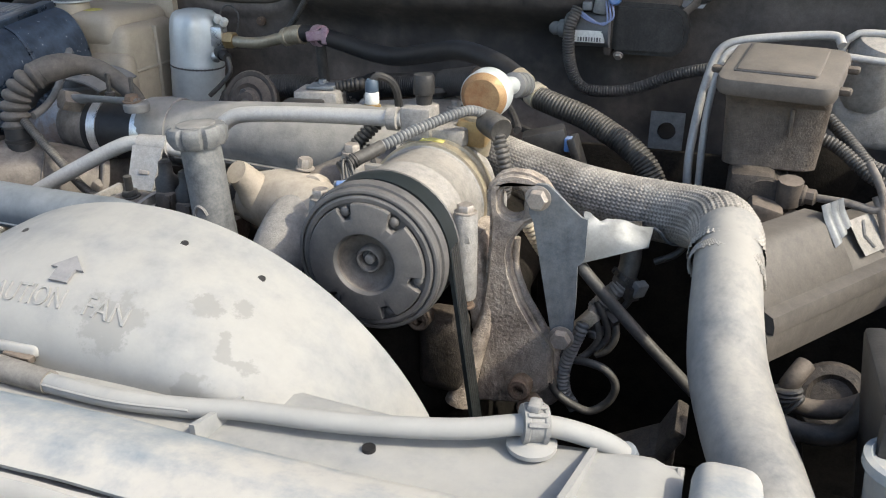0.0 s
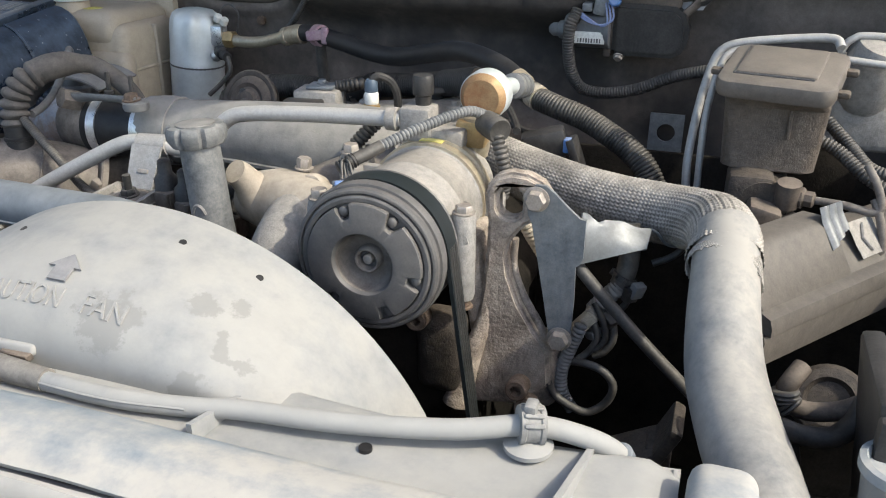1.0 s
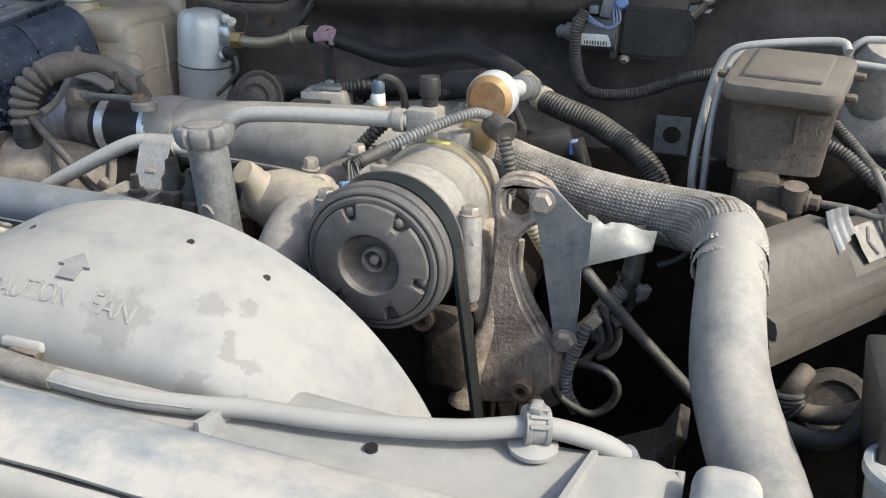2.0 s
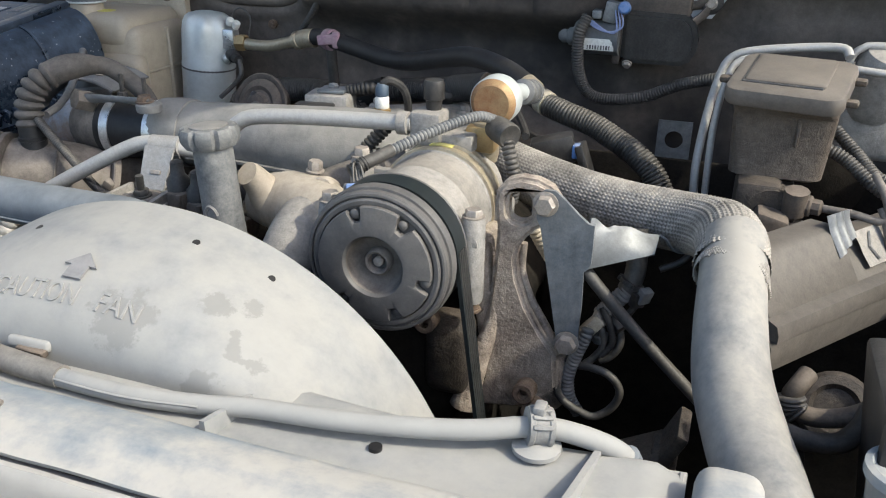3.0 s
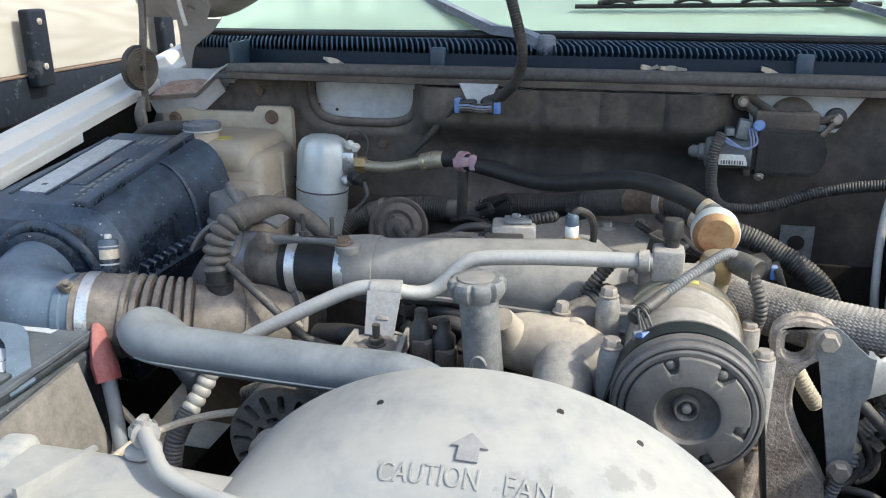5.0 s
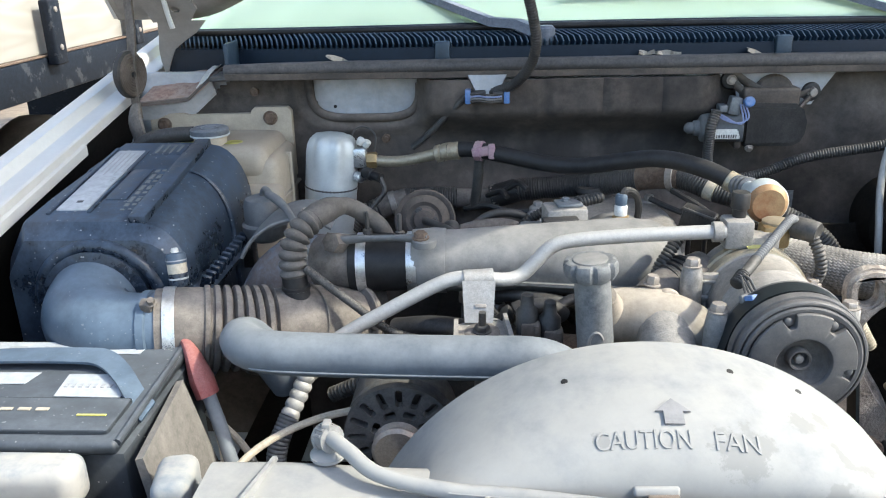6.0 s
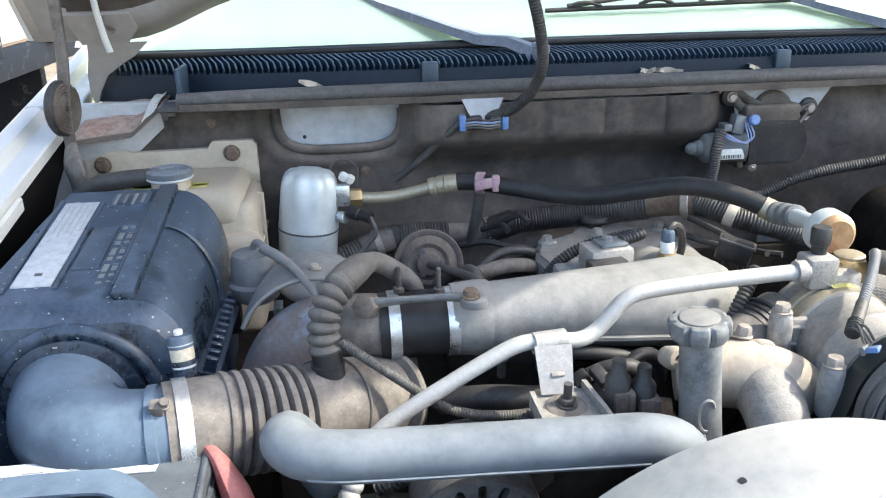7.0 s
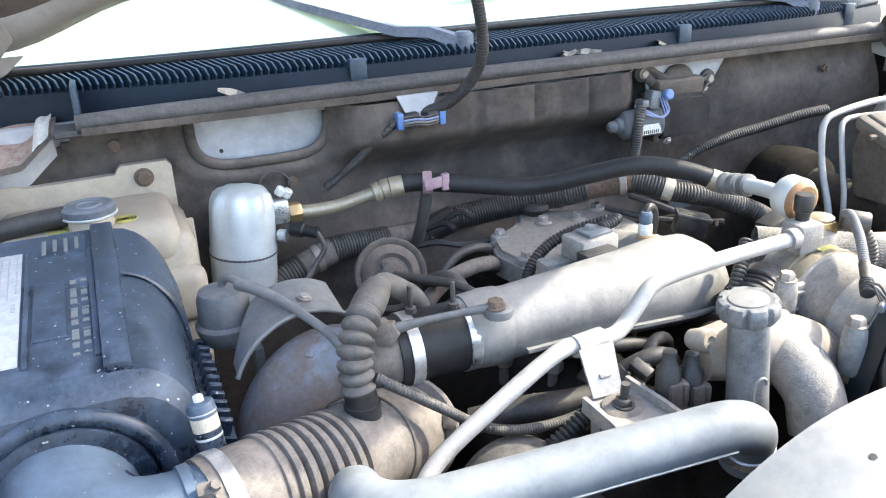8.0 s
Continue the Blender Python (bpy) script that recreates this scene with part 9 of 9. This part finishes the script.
# ---- low, dark region between compressor and pipe ----
def low_clutter():
    hose("dipstick_tube", "dusty slanting tube running down past the pipe", [(-0.118, 0.715, 1.036), (-0.099, 0.70, 1.018), (-0.044, 0.70, 0.961), (0.011, 0.70, 0.909), (0.05, 0.70, 0.872)], 0.0060, M_LOOM, category="tube")
    hose("looped_cable", "thin black looped cable below the bracket", [(-0.131, 0.70, 0.902), (-0.118, 0.70, 0.877), (-0.100, 0.70, 0.866), (-0.082, 0.70, 0.863), (-0.065, 0.70, 0.879), (-0.060, 0.70, 0.899), (-0.071, 0.70, 0.914), (-0.089, 0.705, 0.916), (-0.107, 0.715, 0.910)], 0.0042, M_LOOM, category="cable")
    hose("ribbed_conduit", "ribbed grey conduit behind the steel plate", [(-0.098, 0.712, 0.956), (-0.100, 0.71, 0.948), (-0.109, 0.71, 0.920), (-0.114, 0.71, 0.896), (-0.111, 0.71, 0.873), (-0.100, 0.71, 0.856)], 0.0062, M_GREYCAN, rib=(0.0045, 0.0018))
    hose("ribbed_conduit", "ribbed pale conduit above the looped cable", [(-0.092, 0.742, 0.957), (-0.080, 0.74, 0.974), (-0.066, 0.74, 0.992)], 0.0085, M_MANIF, rib=(0.0045, 0.0018))
    hose("loom_conduit", "dark wrapped loom stem rising behind the tab", [(-0.068, 0.742, 0.990), (-0.063, 0.744, 1.004), (-0.062, 0.75, 1.022), (-0.066, 0.76, 1.05)], 0.0105, M_LOOM, category="wiring loom")
    bm = mesh()
    lathe(bm, [(0.0108, -0.003), (0.0132, -0.0025), (0.0132, 0.0025), (0.0108, 0.003)], at((-0.0645, 0.743, 0.998), (0.4, 0.2, 0.9)), 18)
    for k in range(9):
        a = math.tau * k / 9
        rbox(bm, (0.003, 0.003, 0.004), at((-0.0645, 0.743, 0.998), (0.4, 0.2, 0.9)) @ Matrix.Translation((0.0138 * math.cos(a), 0.0138 * math.sin(a), 0)), 0.0006, 1)
    solid("loom_clamp", bm, M_BLACK, "black toothed clamp round the loom stem", "clamp")
    for q in ([(-0.104, 0.735, 0.940), (-0.112, 0.72, 0.926), (-0.118, 0.715, 0.905), (-0.122, 0.71, 0.880)], [(-0.095, 0.735, 0.955), (-0.086, 0.73, 0.944), (-0.084, 0.728, 0.930), (-0.092, 0.725, 0.916), (-0.100, 0.72, 0.910)], [(-0.078, 0.738, 0.968), (-0.070, 0.735, 0.950), (-0.068, 0.732, 0.932), (-0.076, 0.73, 0.918), (-0.086, 0.73, 0.912)]):
        hose("branch_cable", "thin dusty branch cable of the loom", q, 0.0040, M_LOOM, category="cable", group="branch cables")
    for x, z, mat in ((-0.056, 0.985, M_BLACK), (-0.050, 0.990, M_GREYCAN), (-0.072, 0.955, M_BLACK), (-0.088, 0.935, M_GREYCAN)):
        bm = mesh()
        rbox(bm, (0.016, 0.014, 0.010), Matrix.Translation((x, 0.735, z)) @ Euler((0.3, 40 * z, 9 * x)).to_matrix().to_4x4(), 0.002)
        solid("loom_plug", bm, mat, "small plastic plug on the loom branch", "connector", group="loom plugs")
    hose("ribbed_conduit", "ribbed pale conduit showing behind the bracket", [(-0.165, 0.74, 1.045), (-0.155, 0.745, 1.025), (-0.143, 0.75, 1.005), (-0.13, 0.755, 0.985)], 0.008, M_TAN, rib=(0.005, 0.0025))
    for q in ([(-0.09, 0.735, 0.97), (-0.08, 0.73, 0.955), (-0.075, 0.728, 0.935), (-0.085, 0.725, 0.92)], [(-0.06, 0.75, 1.00), (-0.058, 0.745, 0.975), (-0.07, 0.74, 0.955)], [(-0.04, 0.76, 1.01), (-0.02, 0.765, 1.02), (-0.005, 0.77, 1.04)]):
        hose("black_wire", "thin black wire in the loom", q, 0.0035, M_RUBBER, category="wire", group="wires")
    b = thing("loom_connector", "pale tan loom connector block", "connector", (-0.10, 0.735, 0.96))
    bm = mesh()
    rbox(bm, (0.032, 0.016, 0.014), Matrix.Translation((-0.099, 0.734, 0.946)) @ Matrix.Rotation(radians(-52), 4, "Y"), 0.003)
    part("shell", bm, M_TAN, b)
    bm = mesh()
    rbox(bm, (0.008, 0.018, 0.018), Matrix.Translation((-0.091, 0.738, 0.957)) @ Matrix.Rotation(radians(-30), 4, "Y"), 0.003)
    part("collar", bm, M_BOLT, b)
    bm = mesh()
    rbox(bm, (0.012, 0.05, 0.05), Matrix.Translation((-0.004, 0.625, 0.905)) @ Matrix.Rotation(radians(24), 4, "Y"), 0.003)
    box_at(bm, (-0.020, 0.61, 0.42), (0.004, 0.645, 0.90), 0.004)
    rbox(bm, (0.050, 0.05, 0.012), Matrix.Translation((-0.030, 0.625, 0.884)) @ Matrix.Rotation(radians(-30), 4, "Y"), 0.003)
    solid("engine_mount", bm, M_GRIME, "greasy dark steel engine mount low beside the pale pipe", "engine mount")
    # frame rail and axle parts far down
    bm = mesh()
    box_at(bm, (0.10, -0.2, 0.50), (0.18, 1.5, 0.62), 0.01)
    solid("frame_rail", bm, M_DEEPBLACK, "rusty black chassis frame rail", "frame rail", group="frame rails")
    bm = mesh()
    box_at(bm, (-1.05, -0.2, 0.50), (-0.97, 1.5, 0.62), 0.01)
    solid("frame_rail", bm, M_DEEPBLACK, "rusty black chassis frame rail", "frame rail", group="frame rails")
    # floor sheet closing the bay; its near-black colour stands for deep shade
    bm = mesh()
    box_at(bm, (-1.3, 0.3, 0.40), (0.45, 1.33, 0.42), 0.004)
    solid("splash_shield", bm, M_DEEPBLACK, "black splash shield under the engine", "splash shield")
    # added near-black sheet that stands for the shade low before the firewall
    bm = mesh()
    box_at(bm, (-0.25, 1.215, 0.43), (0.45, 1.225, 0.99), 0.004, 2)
    solid("dark_backing", bm, M_DEEPBLACK, "near-black sheet added for the shade low on the firewall", "heat mat")


low_clutter()


# ---- firewall fittings ----
def rear_loom():
    l = thing("rear_loom", "thick ribbed wiring loom across the back of the engine", "wiring loom", (-0.5, 1.14, 1.04))
    segs = (
        ([(-0.850, 1.225, 0.985), (-0.830, 1.235, 1.004), (-0.808, 1.240, 1.012), (-0.790, 1.244, 1.018)], 0.018, M_LOOM, (0.0052, 0.0022), "conduit"),
        ([(-0.795, 1.242, 1.016), (-0.770, 1.246, 1.024), (-0.745, 1.249, 1.030)], 0.021, M_BROWN, None, "tape"),
        ([(-0.748, 1.249, 1.030), (-0.70, 1.250, 1.032), (-0.655, 1.250, 1.031)], 0.0200, M_LOOM, (0.0046, 0.0019), "conduit"),
        ([(-0.658, 1.250, 1.031), (-0.625, 1.250, 1.030), (-0.586, 1.250, 1.033)], 0.0185, M_BROWN, None, "tape"),
        ([(-0.592, 1.249, 1.033), (-0.568, 1.247, 1.040), (-0.545, 1.245, 1.048)], 0.0215, M_BLACK, None, "tape"),
        ([(-0.550, 1.245, 1.047), (-0.478, 1.235, 1.055), (-0.413, 1.210, 1.067)], 0.0190, M_RUBBER, (0.0046, 0.0019), "conduit"),
        ([(-0.415, 1.211, 1.067), (-0.375, 1.190, 1.077), (-0.345, 1.173, 1.085)], 0.0205, M_LOOM, (0.0046, 0.0019), "conduit"),
        ([(-0.347, 1.174, 1.085), (-0.315, 1.158, 1.092), (-0.285, 1.140, 1.096)], 0.0195, M_RUST, None, "tape"),
        ([(-0.287, 1.141, 1.096), (-0.262, 1.118, 1.091), (-0.246, 1.106, 1.086)], 0.0165, M_LOOM, (0.0046, 0.0018), "conduit"),
        ([(-0.248, 1.107, 1.087), (-0.236, 1.098, 1.083)], 0.0175, M_TAN, None, "tape"),
        ([(-0.238, 1.099, 1.083), (-0.205, 1.085, 1.076), (-0.168, 1.078, 1.066), (-0.13, 1.065, 1.050), (-0.10, 1.052, 1.035), (-0.075, 1.042, 1.012), (-0.058, 1.036, 0.975), (-0.05, 1.03, 0.93)], 0.0155, M_LOOM, (0.0048, 0.0019), "conduit"))
    for q, r, mat, rib, nm in segs:
        bm = mesh()
        tube(bm, q, r, 18, rib=rib)
        part(nm, bm, mat, l)
    for p, d in (((-0.770, 1.246, 1.024), (0.9, 0.1, 0.25)), ((-0.296, 1.147, 1.095), (0.85, -0.5, 0.1)), ((-0.586, 1.250, 1.034), (1, 0, 0.2))):
        bm = mesh()
        lathe(bm, [(0.0205, -0.006), (0.0225, -0.005), (0.0225, 0.005), (0.0205, 0.006)], at(p, d), 24)
        part("cable_clip", bm, M_BOLT, l)
    for q in ([(-0.60, 1.235, 1.04), (-0.575, 1.21, 1.055), (-0.565, 1.19, 1.05)], [(-0.57, 1.23, 1.05), (-0.545, 1.215, 1.068), (-0.53, 1.20, 1.06)], [(-0.64, 1.22, 1.02), (-0.60, 1.19, 1.035), (-0.56, 1.17, 1.03), (-0.52, 1.16, 1.035)], [(-0.30, 1.12, 1.08), (-0.27, 1.07, 1.07), (-0.25, 1.03, 1.06), (-0.24, 0.99, 1.065)], [(-0.33, 1.14, 1.06), (-0.29, 1.10, 1.05), (-0.24, 1.06, 1.045), (-0.20, 1.02, 1.05)]):
        bm = mesh()
        tube(bm, q, 0.005, 8)
        part("branch", bm, M_RUBBER, l)
    # relay with blue plug below the gauge
    r = thing("relay", "black relay with blue plug on a bracket", "relay", (-0.17, 0.93, 1.04))
    bm = mesh()
    rbox(bm, (0.052, 0.030, 0.034), Matrix.Translation((-0.190, 0.930, 1.070)) @ Matrix.Rotation(radians(12), 4, "Z") @ Matrix.Rotation(radians(-14), 4, "Y"), 0.004)
    part("case", bm, M_BLACK, r)
    bm = mesh()
    rbox(bm, (0.010, 0.014, 0.017), Matrix.Translation((-0.161, 0.925, 1.073)), 0.002)
    part("plug", bm, M_BLUE, r)
    bm = mesh()
    rbox(bm, (0.010, 0.030, 0.040), Matrix.Translation((-0.152, 0.93, 1.062)) @ Matrix.Rotation(radians(-20), 4, "Y"), 0.002)
    part("bracket", bm, M_BLACK, r)
    # firewall conduits
    hose("loom_conduit", "ribbed grey conduit hanging from the wiper motor", [(-0.212, 1.222, 1.190), (-0.221, 1.214, 1.165), (-0.222, 1.216, 1.135), (-0.218, 1.228, 1.10), (-0.203, 1.238, 1.072), (-0.17, 1.24, 1.066), (-0.12, 1.24, 1.075), (-0.07, 1.235, 1.098), (-0.02, 1.225, 1.113), (0.03, 1.212, 1.124), (0.07, 1.20, 1.134), (0.11, 1.185, 1.145), (0.15, 1.175, 1.15)], 0.0085, M_LOOM, rib=(0.0042, 0.0014), category="conduit", group="loom conduits")
    hose("loom_conduit", "black finely ribbed conduit looping up over the cowl", [(-0.615, 1.255, 1.222), (-0.585, 1.235, 1.226), (-0.555, 1.215, 1.240), (-0.530, 1.195, 1.270), (-0.520, 1.175, 1.31), (-0.528, 1.160, 1.36), (-0.545, 1.15, 1.42), (-0.57, 1.14, 1.50), (-0.62, 1.10, 1.62), (-0.70, 1.08, 1.74)], 0.0085, M_RUBBER, rib=(0.0045, 0.0007), category="conduit", group="loom conduits")
    hose("loom_conduit", "thin ribbed lead hanging from the blue connector", [(-0.634, 1.228, 1.219), (-0.648, 1.232, 1.206), (-0.668, 1.248, 1.184), (-0.69, 1.262, 1.160), (-0.715, 1.276, 1.135), (-0.735, 1.286, 1.118)], 0.0055, M_LOOM, rib=(0.0034, 0.0010), category="conduit", group="loom conduits")
    c = thing("connector", "black harness connector with bright blue ends", "connector", (-0.598, 1.25, 1.20))
    for x, w in ((-0.614, 0.026), (-0.580, 0.018)):
        bm = mesh()
        rbox(bm, (w, 0.024, 0.021), Matrix.Translation((x, 1.230, 1.218)) @ Matrix.Rotation(radians(-3), 4, "Y"), 0.003)
        part("shell", bm, M_BLACK, c)
    for k in range(4):
        bm = mesh()
        z = 1.2115 + 0.0042 * k
        tube(bm, [(-0.628, 1.2165, z), (-0.612, 1.2145, z + 0.001), (-0.594, 1.213, z - 0.001), (-0.574, 1.2165, z)], 0.0017, 6, step=0.006)
        part("wire", bm, (M_LOOM, M_GREYCAN, M_BLUEWIRE, M_LOOM)[k], c)
    for x in (-0.632, -0.566):
        bm = mesh()
        rbox(bm, (0.010, 0.026, 0.024), Matrix.Translation((x, 1.230, 1.219)), 0.002)
        part("blue_end", bm, M_BLUE, c)
    bm = mesh()
    rbox(bm, (0.034, 0.014, 0.014), Matrix.Translation((-0.598, 1.250, 1.236)), 0.003)
    lathe(bm, [(0.009, 0), (0.009, 0.008), (0.005, 0.010)], at((-0.592, 1.25, 1.240), (0, -0.5, 1)), 12)
    part("bracket", bm, M_CAST, c)


rear_loom()


def wiper_motor():
    w = thing("wiper_motor", "brown dusty wiper motor with silver body and blue wires", "wiper motor", (-0.13, 1.25, 1.11))
    bm = mesh()
    cover = [(-0.163, 1.124), (-0.075, 1.124), (-0.062, 1.131), (-0.055, 1.146), (-0.054, 1.166), (-0.061, 1.186), (-0.075, 1.197), (-0.163, 1.200)]
    plate(bm, cover, [], 0.050, Matrix.Translation((0, 1.282, 0)) @ Matrix.Rotation(radians(90), 4, "X"))
    bmesh.ops.bevel(bm, geom=[e for e in bm.edges if e.calc_face_angle(0) > 0.9], offset=0.007, segments=4, affect="EDGES")
    part("gear_cover", bm, M_BLACK, w, "black rounded gear cover")
    bm = mesh()
    rbox(bm, (0.095, 0.042, 0.030), Matrix.Translation((-0.116, 1.262, 1.208)), 0.005, 3)
    rbox(bm, (0.012, 0.046, 0.078), Matrix.Translation((-0.168, 1.258, 1.160)), 0.003, 2)
    part("gear_housing", bm, M_DARKBROWN, w, "dusty brown gear housing")
    bm = mesh()
    m = at((-0.222, 1.246, 1.156), (1, -0.06, 0.02))
    lathe(bm, [(0.005, -0.036), (0.007, -0.034), (0.010, -0.030), (0.010, -0.022), (0.013, -0.020), (0.014, -0.012), (0.022, -0.010), (0.0245, -0.007), (0.0245, 0.050), (0.026, 0.052), (0.026, 0.058)], m, 32)
    part("motor_can", bm, M_GREYCAN, w, "pale grey motor can")
    bm = mesh()
    hexbolt(bm, (-0.150, 1.230, 1.124), (0, -0.6, -0.5), 0.006, 0.006)
    part("screw", bm, M_BOLT, w)
    bm = mesh()
    rbox(bm, (0.045, 0.0015, 0.017), Matrix.Translation((-0.193, 1.2195, 1.150)), 0.0004, 1)
    l = part("label_sticker", bm, M_WHITE, w, "small white label with printed bars")
    for k in range(9):
        bm = mesh()
        rbox(bm, (0.0016 + 0.001 * (k % 2), 0.0006, 0.006), Matrix.Translation((-0.209 + 0.004 * k, 1.2185, 1.146)), 0)
        part("print_bar", bm, M_INK, l)
    bm = mesh()
    lathe(bm, [(0.030, 0.0), (0.034, 0.004), (0.034, 0.018), (0.030, 0.022)], at((-0.108, 1.278, 1.208), (0, -1, 0.1)), 28)
    part("gear_hump", bm, M_DARKBROWN, w)
    for x, z in ((-0.181, 1.235), (-0.043, 1.212)):
        bm = mesh()
        lathe(bm, [(0.016, -0.012), (0.017, 0.0), (0.015, 0.006), (0.010, 0.008)], at((x, 1.270, z), (0, -1, 0)), 24)
        part("rubber_mount", bm, M_RUBBER, w)
        bm = mesh()
        hexbolt(bm, (x, 1.261, z), (0, -1, 0), 0.007, 0.006)
        part("bolt", bm, M_BOLT, w)
    for a, b in (((-0.181, 1.235), (-0.150, 1.205)), ((-0.181, 1.247), (-0.135, 1.218)), ((-0.043, 1.212), (-0.085, 1.205)), ((-0.043, 1.204), (-0.068, 1.180))):
        bm = mesh()
        tube(bm, [(a[0], 1.268, a[1]), ((a[0] + b[0]) / 2, 1.262, (a[1] + b[1]) / 2), (b[0], 1.255, b[1])], [0.014, 0.010, 0.012], 8, step=0.01, flat=0.35)
        part("mount_arm", bm, M_BROWN, w)
    c = thing("wiper_connector", "grey wiper motor plug with pale blue wires", "connector", (-0.185, 1.24, 1.19))
    bm = mesh()
    rbox(bm, (0.020, 0.022, 0.030), Matrix.Translation((-0.180, 1.236, 1.196)) @ Matrix.Rotation(radians(10), 4, "Y"), 0.003)
    rbox(bm, (0.014, 0.024, 0.012), Matrix.Translation((-0.200, 1.236, 1.192)), 0.002)
    part("plug", bm, M_STEEL, c)
    bm = mesh()
    lathe(bm, [(0.008, 0), (0.009, 0.002), (0.009, 0.012), (0.007, 0.014)], at((-0.160, 1.228, 1.202), (0, -1, 0.3)), 14)
    part("blue_cap", bm, M_BLUE, c)
    for k in range(3):
        bm = mesh()
        tube(bm, [(-0.165 - 0.004 * k, 1.224, 1.200), (-0.160 - 0.004 * k, 1.215, 1.178 - 0.003 * k), (-0.180, 1.213, 1.170), (-0.205, 1.218, 1.178 + 0.003 * k), (-0.218, 1.232, 1.190)], 0.0014, 6, step=0.004)
        part("wire", bm, M_BLUEWIRE, c)


wiper_motor()


# ---- hoses and plugs in the gaps round the intake pipe ----
def intake_clutter():
    hose("vacuum_hose", "thin black vacuum hose under the intake pipe", [(-0.62, 0.90, 0.975), (-0.585, 0.845, 1.012), (-0.545, 0.82, 1.022), (-0.505, 0.815, 1.018), (-0.465, 0.83, 1.000), (-0.43, 0.87, 0.965)], 0.0085, M_RUBBER, group="vacuum hoses")
    hose("vacuum_hose", "thin black vacuum hose under the intake pipe", [(-0.54, 0.76, 0.965), (-0.52, 0.775, 1.010), (-0.495, 0.79, 1.030), (-0.470, 0.80, 1.022), (-0.455, 0.815, 0.985)], 0.0075, M_LOOM, group="vacuum hoses")
    hose("ribbed_conduit", "ribbed grey conduit dropping behind the filler cap", [(-0.350, 0.815, 1.118), (-0.368, 0.800, 1.098), (-0.384, 0.790, 1.075), (-0.392, 0.785, 1.045), (-0.390, 0.79, 1.01)], 0.0075, M_LOOM, rib=(0.005, 0.002))
    hose("fuel_line", "dark dusty fuel line behind the intake pipe", [(-0.70, 1.02, 1.00), (-0.655, 1.045, 1.03), (-0.61, 1.06, 1.040), (-0.565, 1.075, 1.036), (-0.53, 1.11, 1.01)], 0.011, M_BROWN, category="pipe")
    hose("fuel_line", "dark dusty fuel line behind the intake pipe", [(-0.66, 1.09, 0.98), (-0.625, 1.10, 1.025), (-0.59, 1.11, 1.045), (-0.55, 1.12, 1.042), (-0.52, 1.13, 1.02)], 0.007, M_LOOM, category="pipe")
    k = thing("injector_plug", "black square plug with two leads", "connector", (-0.29, 0.98, 1.05))
    turn = Matrix.Translation((-0.290, 0.987, 1.074)) @ Matrix.Rotation(radians(-28), 4, "Z") @ Matrix.Rotation(radians(14), 4, "Y")
    bm = mesh()
    rbox(bm, (0.046, 0.024, 0.034), turn, 0.004)
    part("shell", bm, M_BLACK, k)
    bm = mesh()
    rbox(bm, (0.050, 0.028, 0.006), turn @ Matrix.Translation((0, 0, 0.012)), 0.002)
    part("collar", bm, M_LOOM, k)
    for dx in (-0.012, 0.012):
        bm = mesh()
        tube(bm, [(-0.290 + dx, 0.988, 1.062), (-0.288 + dx, 0.992, 1.04), (-0.285 + dx, 1.00, 1.00), (-0.28 + dx, 1.01, 0.94)], 0.004, 10, step=0.008)
        part("lead", bm, M_RUBBER, k)
    # bolts standing on the left valve cover
    for p in ((-0.585, 0.86, 0.985), (-0.63, 0.90, 0.985), (-0.54, 0.905, 0.985)):
        s = thing("cover_stud", "short greasy stud with nut beside the intake pipe", "stud", p)
        bm = mesh()
        lathe(bm, [(0.006, -0.03), (0.006, 0.035), (0.004, 0.037)], at(p, (0.05, 0, 1)), 12)
        part("shank", bm, M_BROWN, s)
        bm = mesh()
        lathe(bm, [(0.011, -0.004), (0.012, 0.0), (0.012, 0.008), (0.009, 0.011)], at(p, (0.05, 0, 1)), 6)
        part("nut", bm, M_BOLT, s)


intake_clutter()
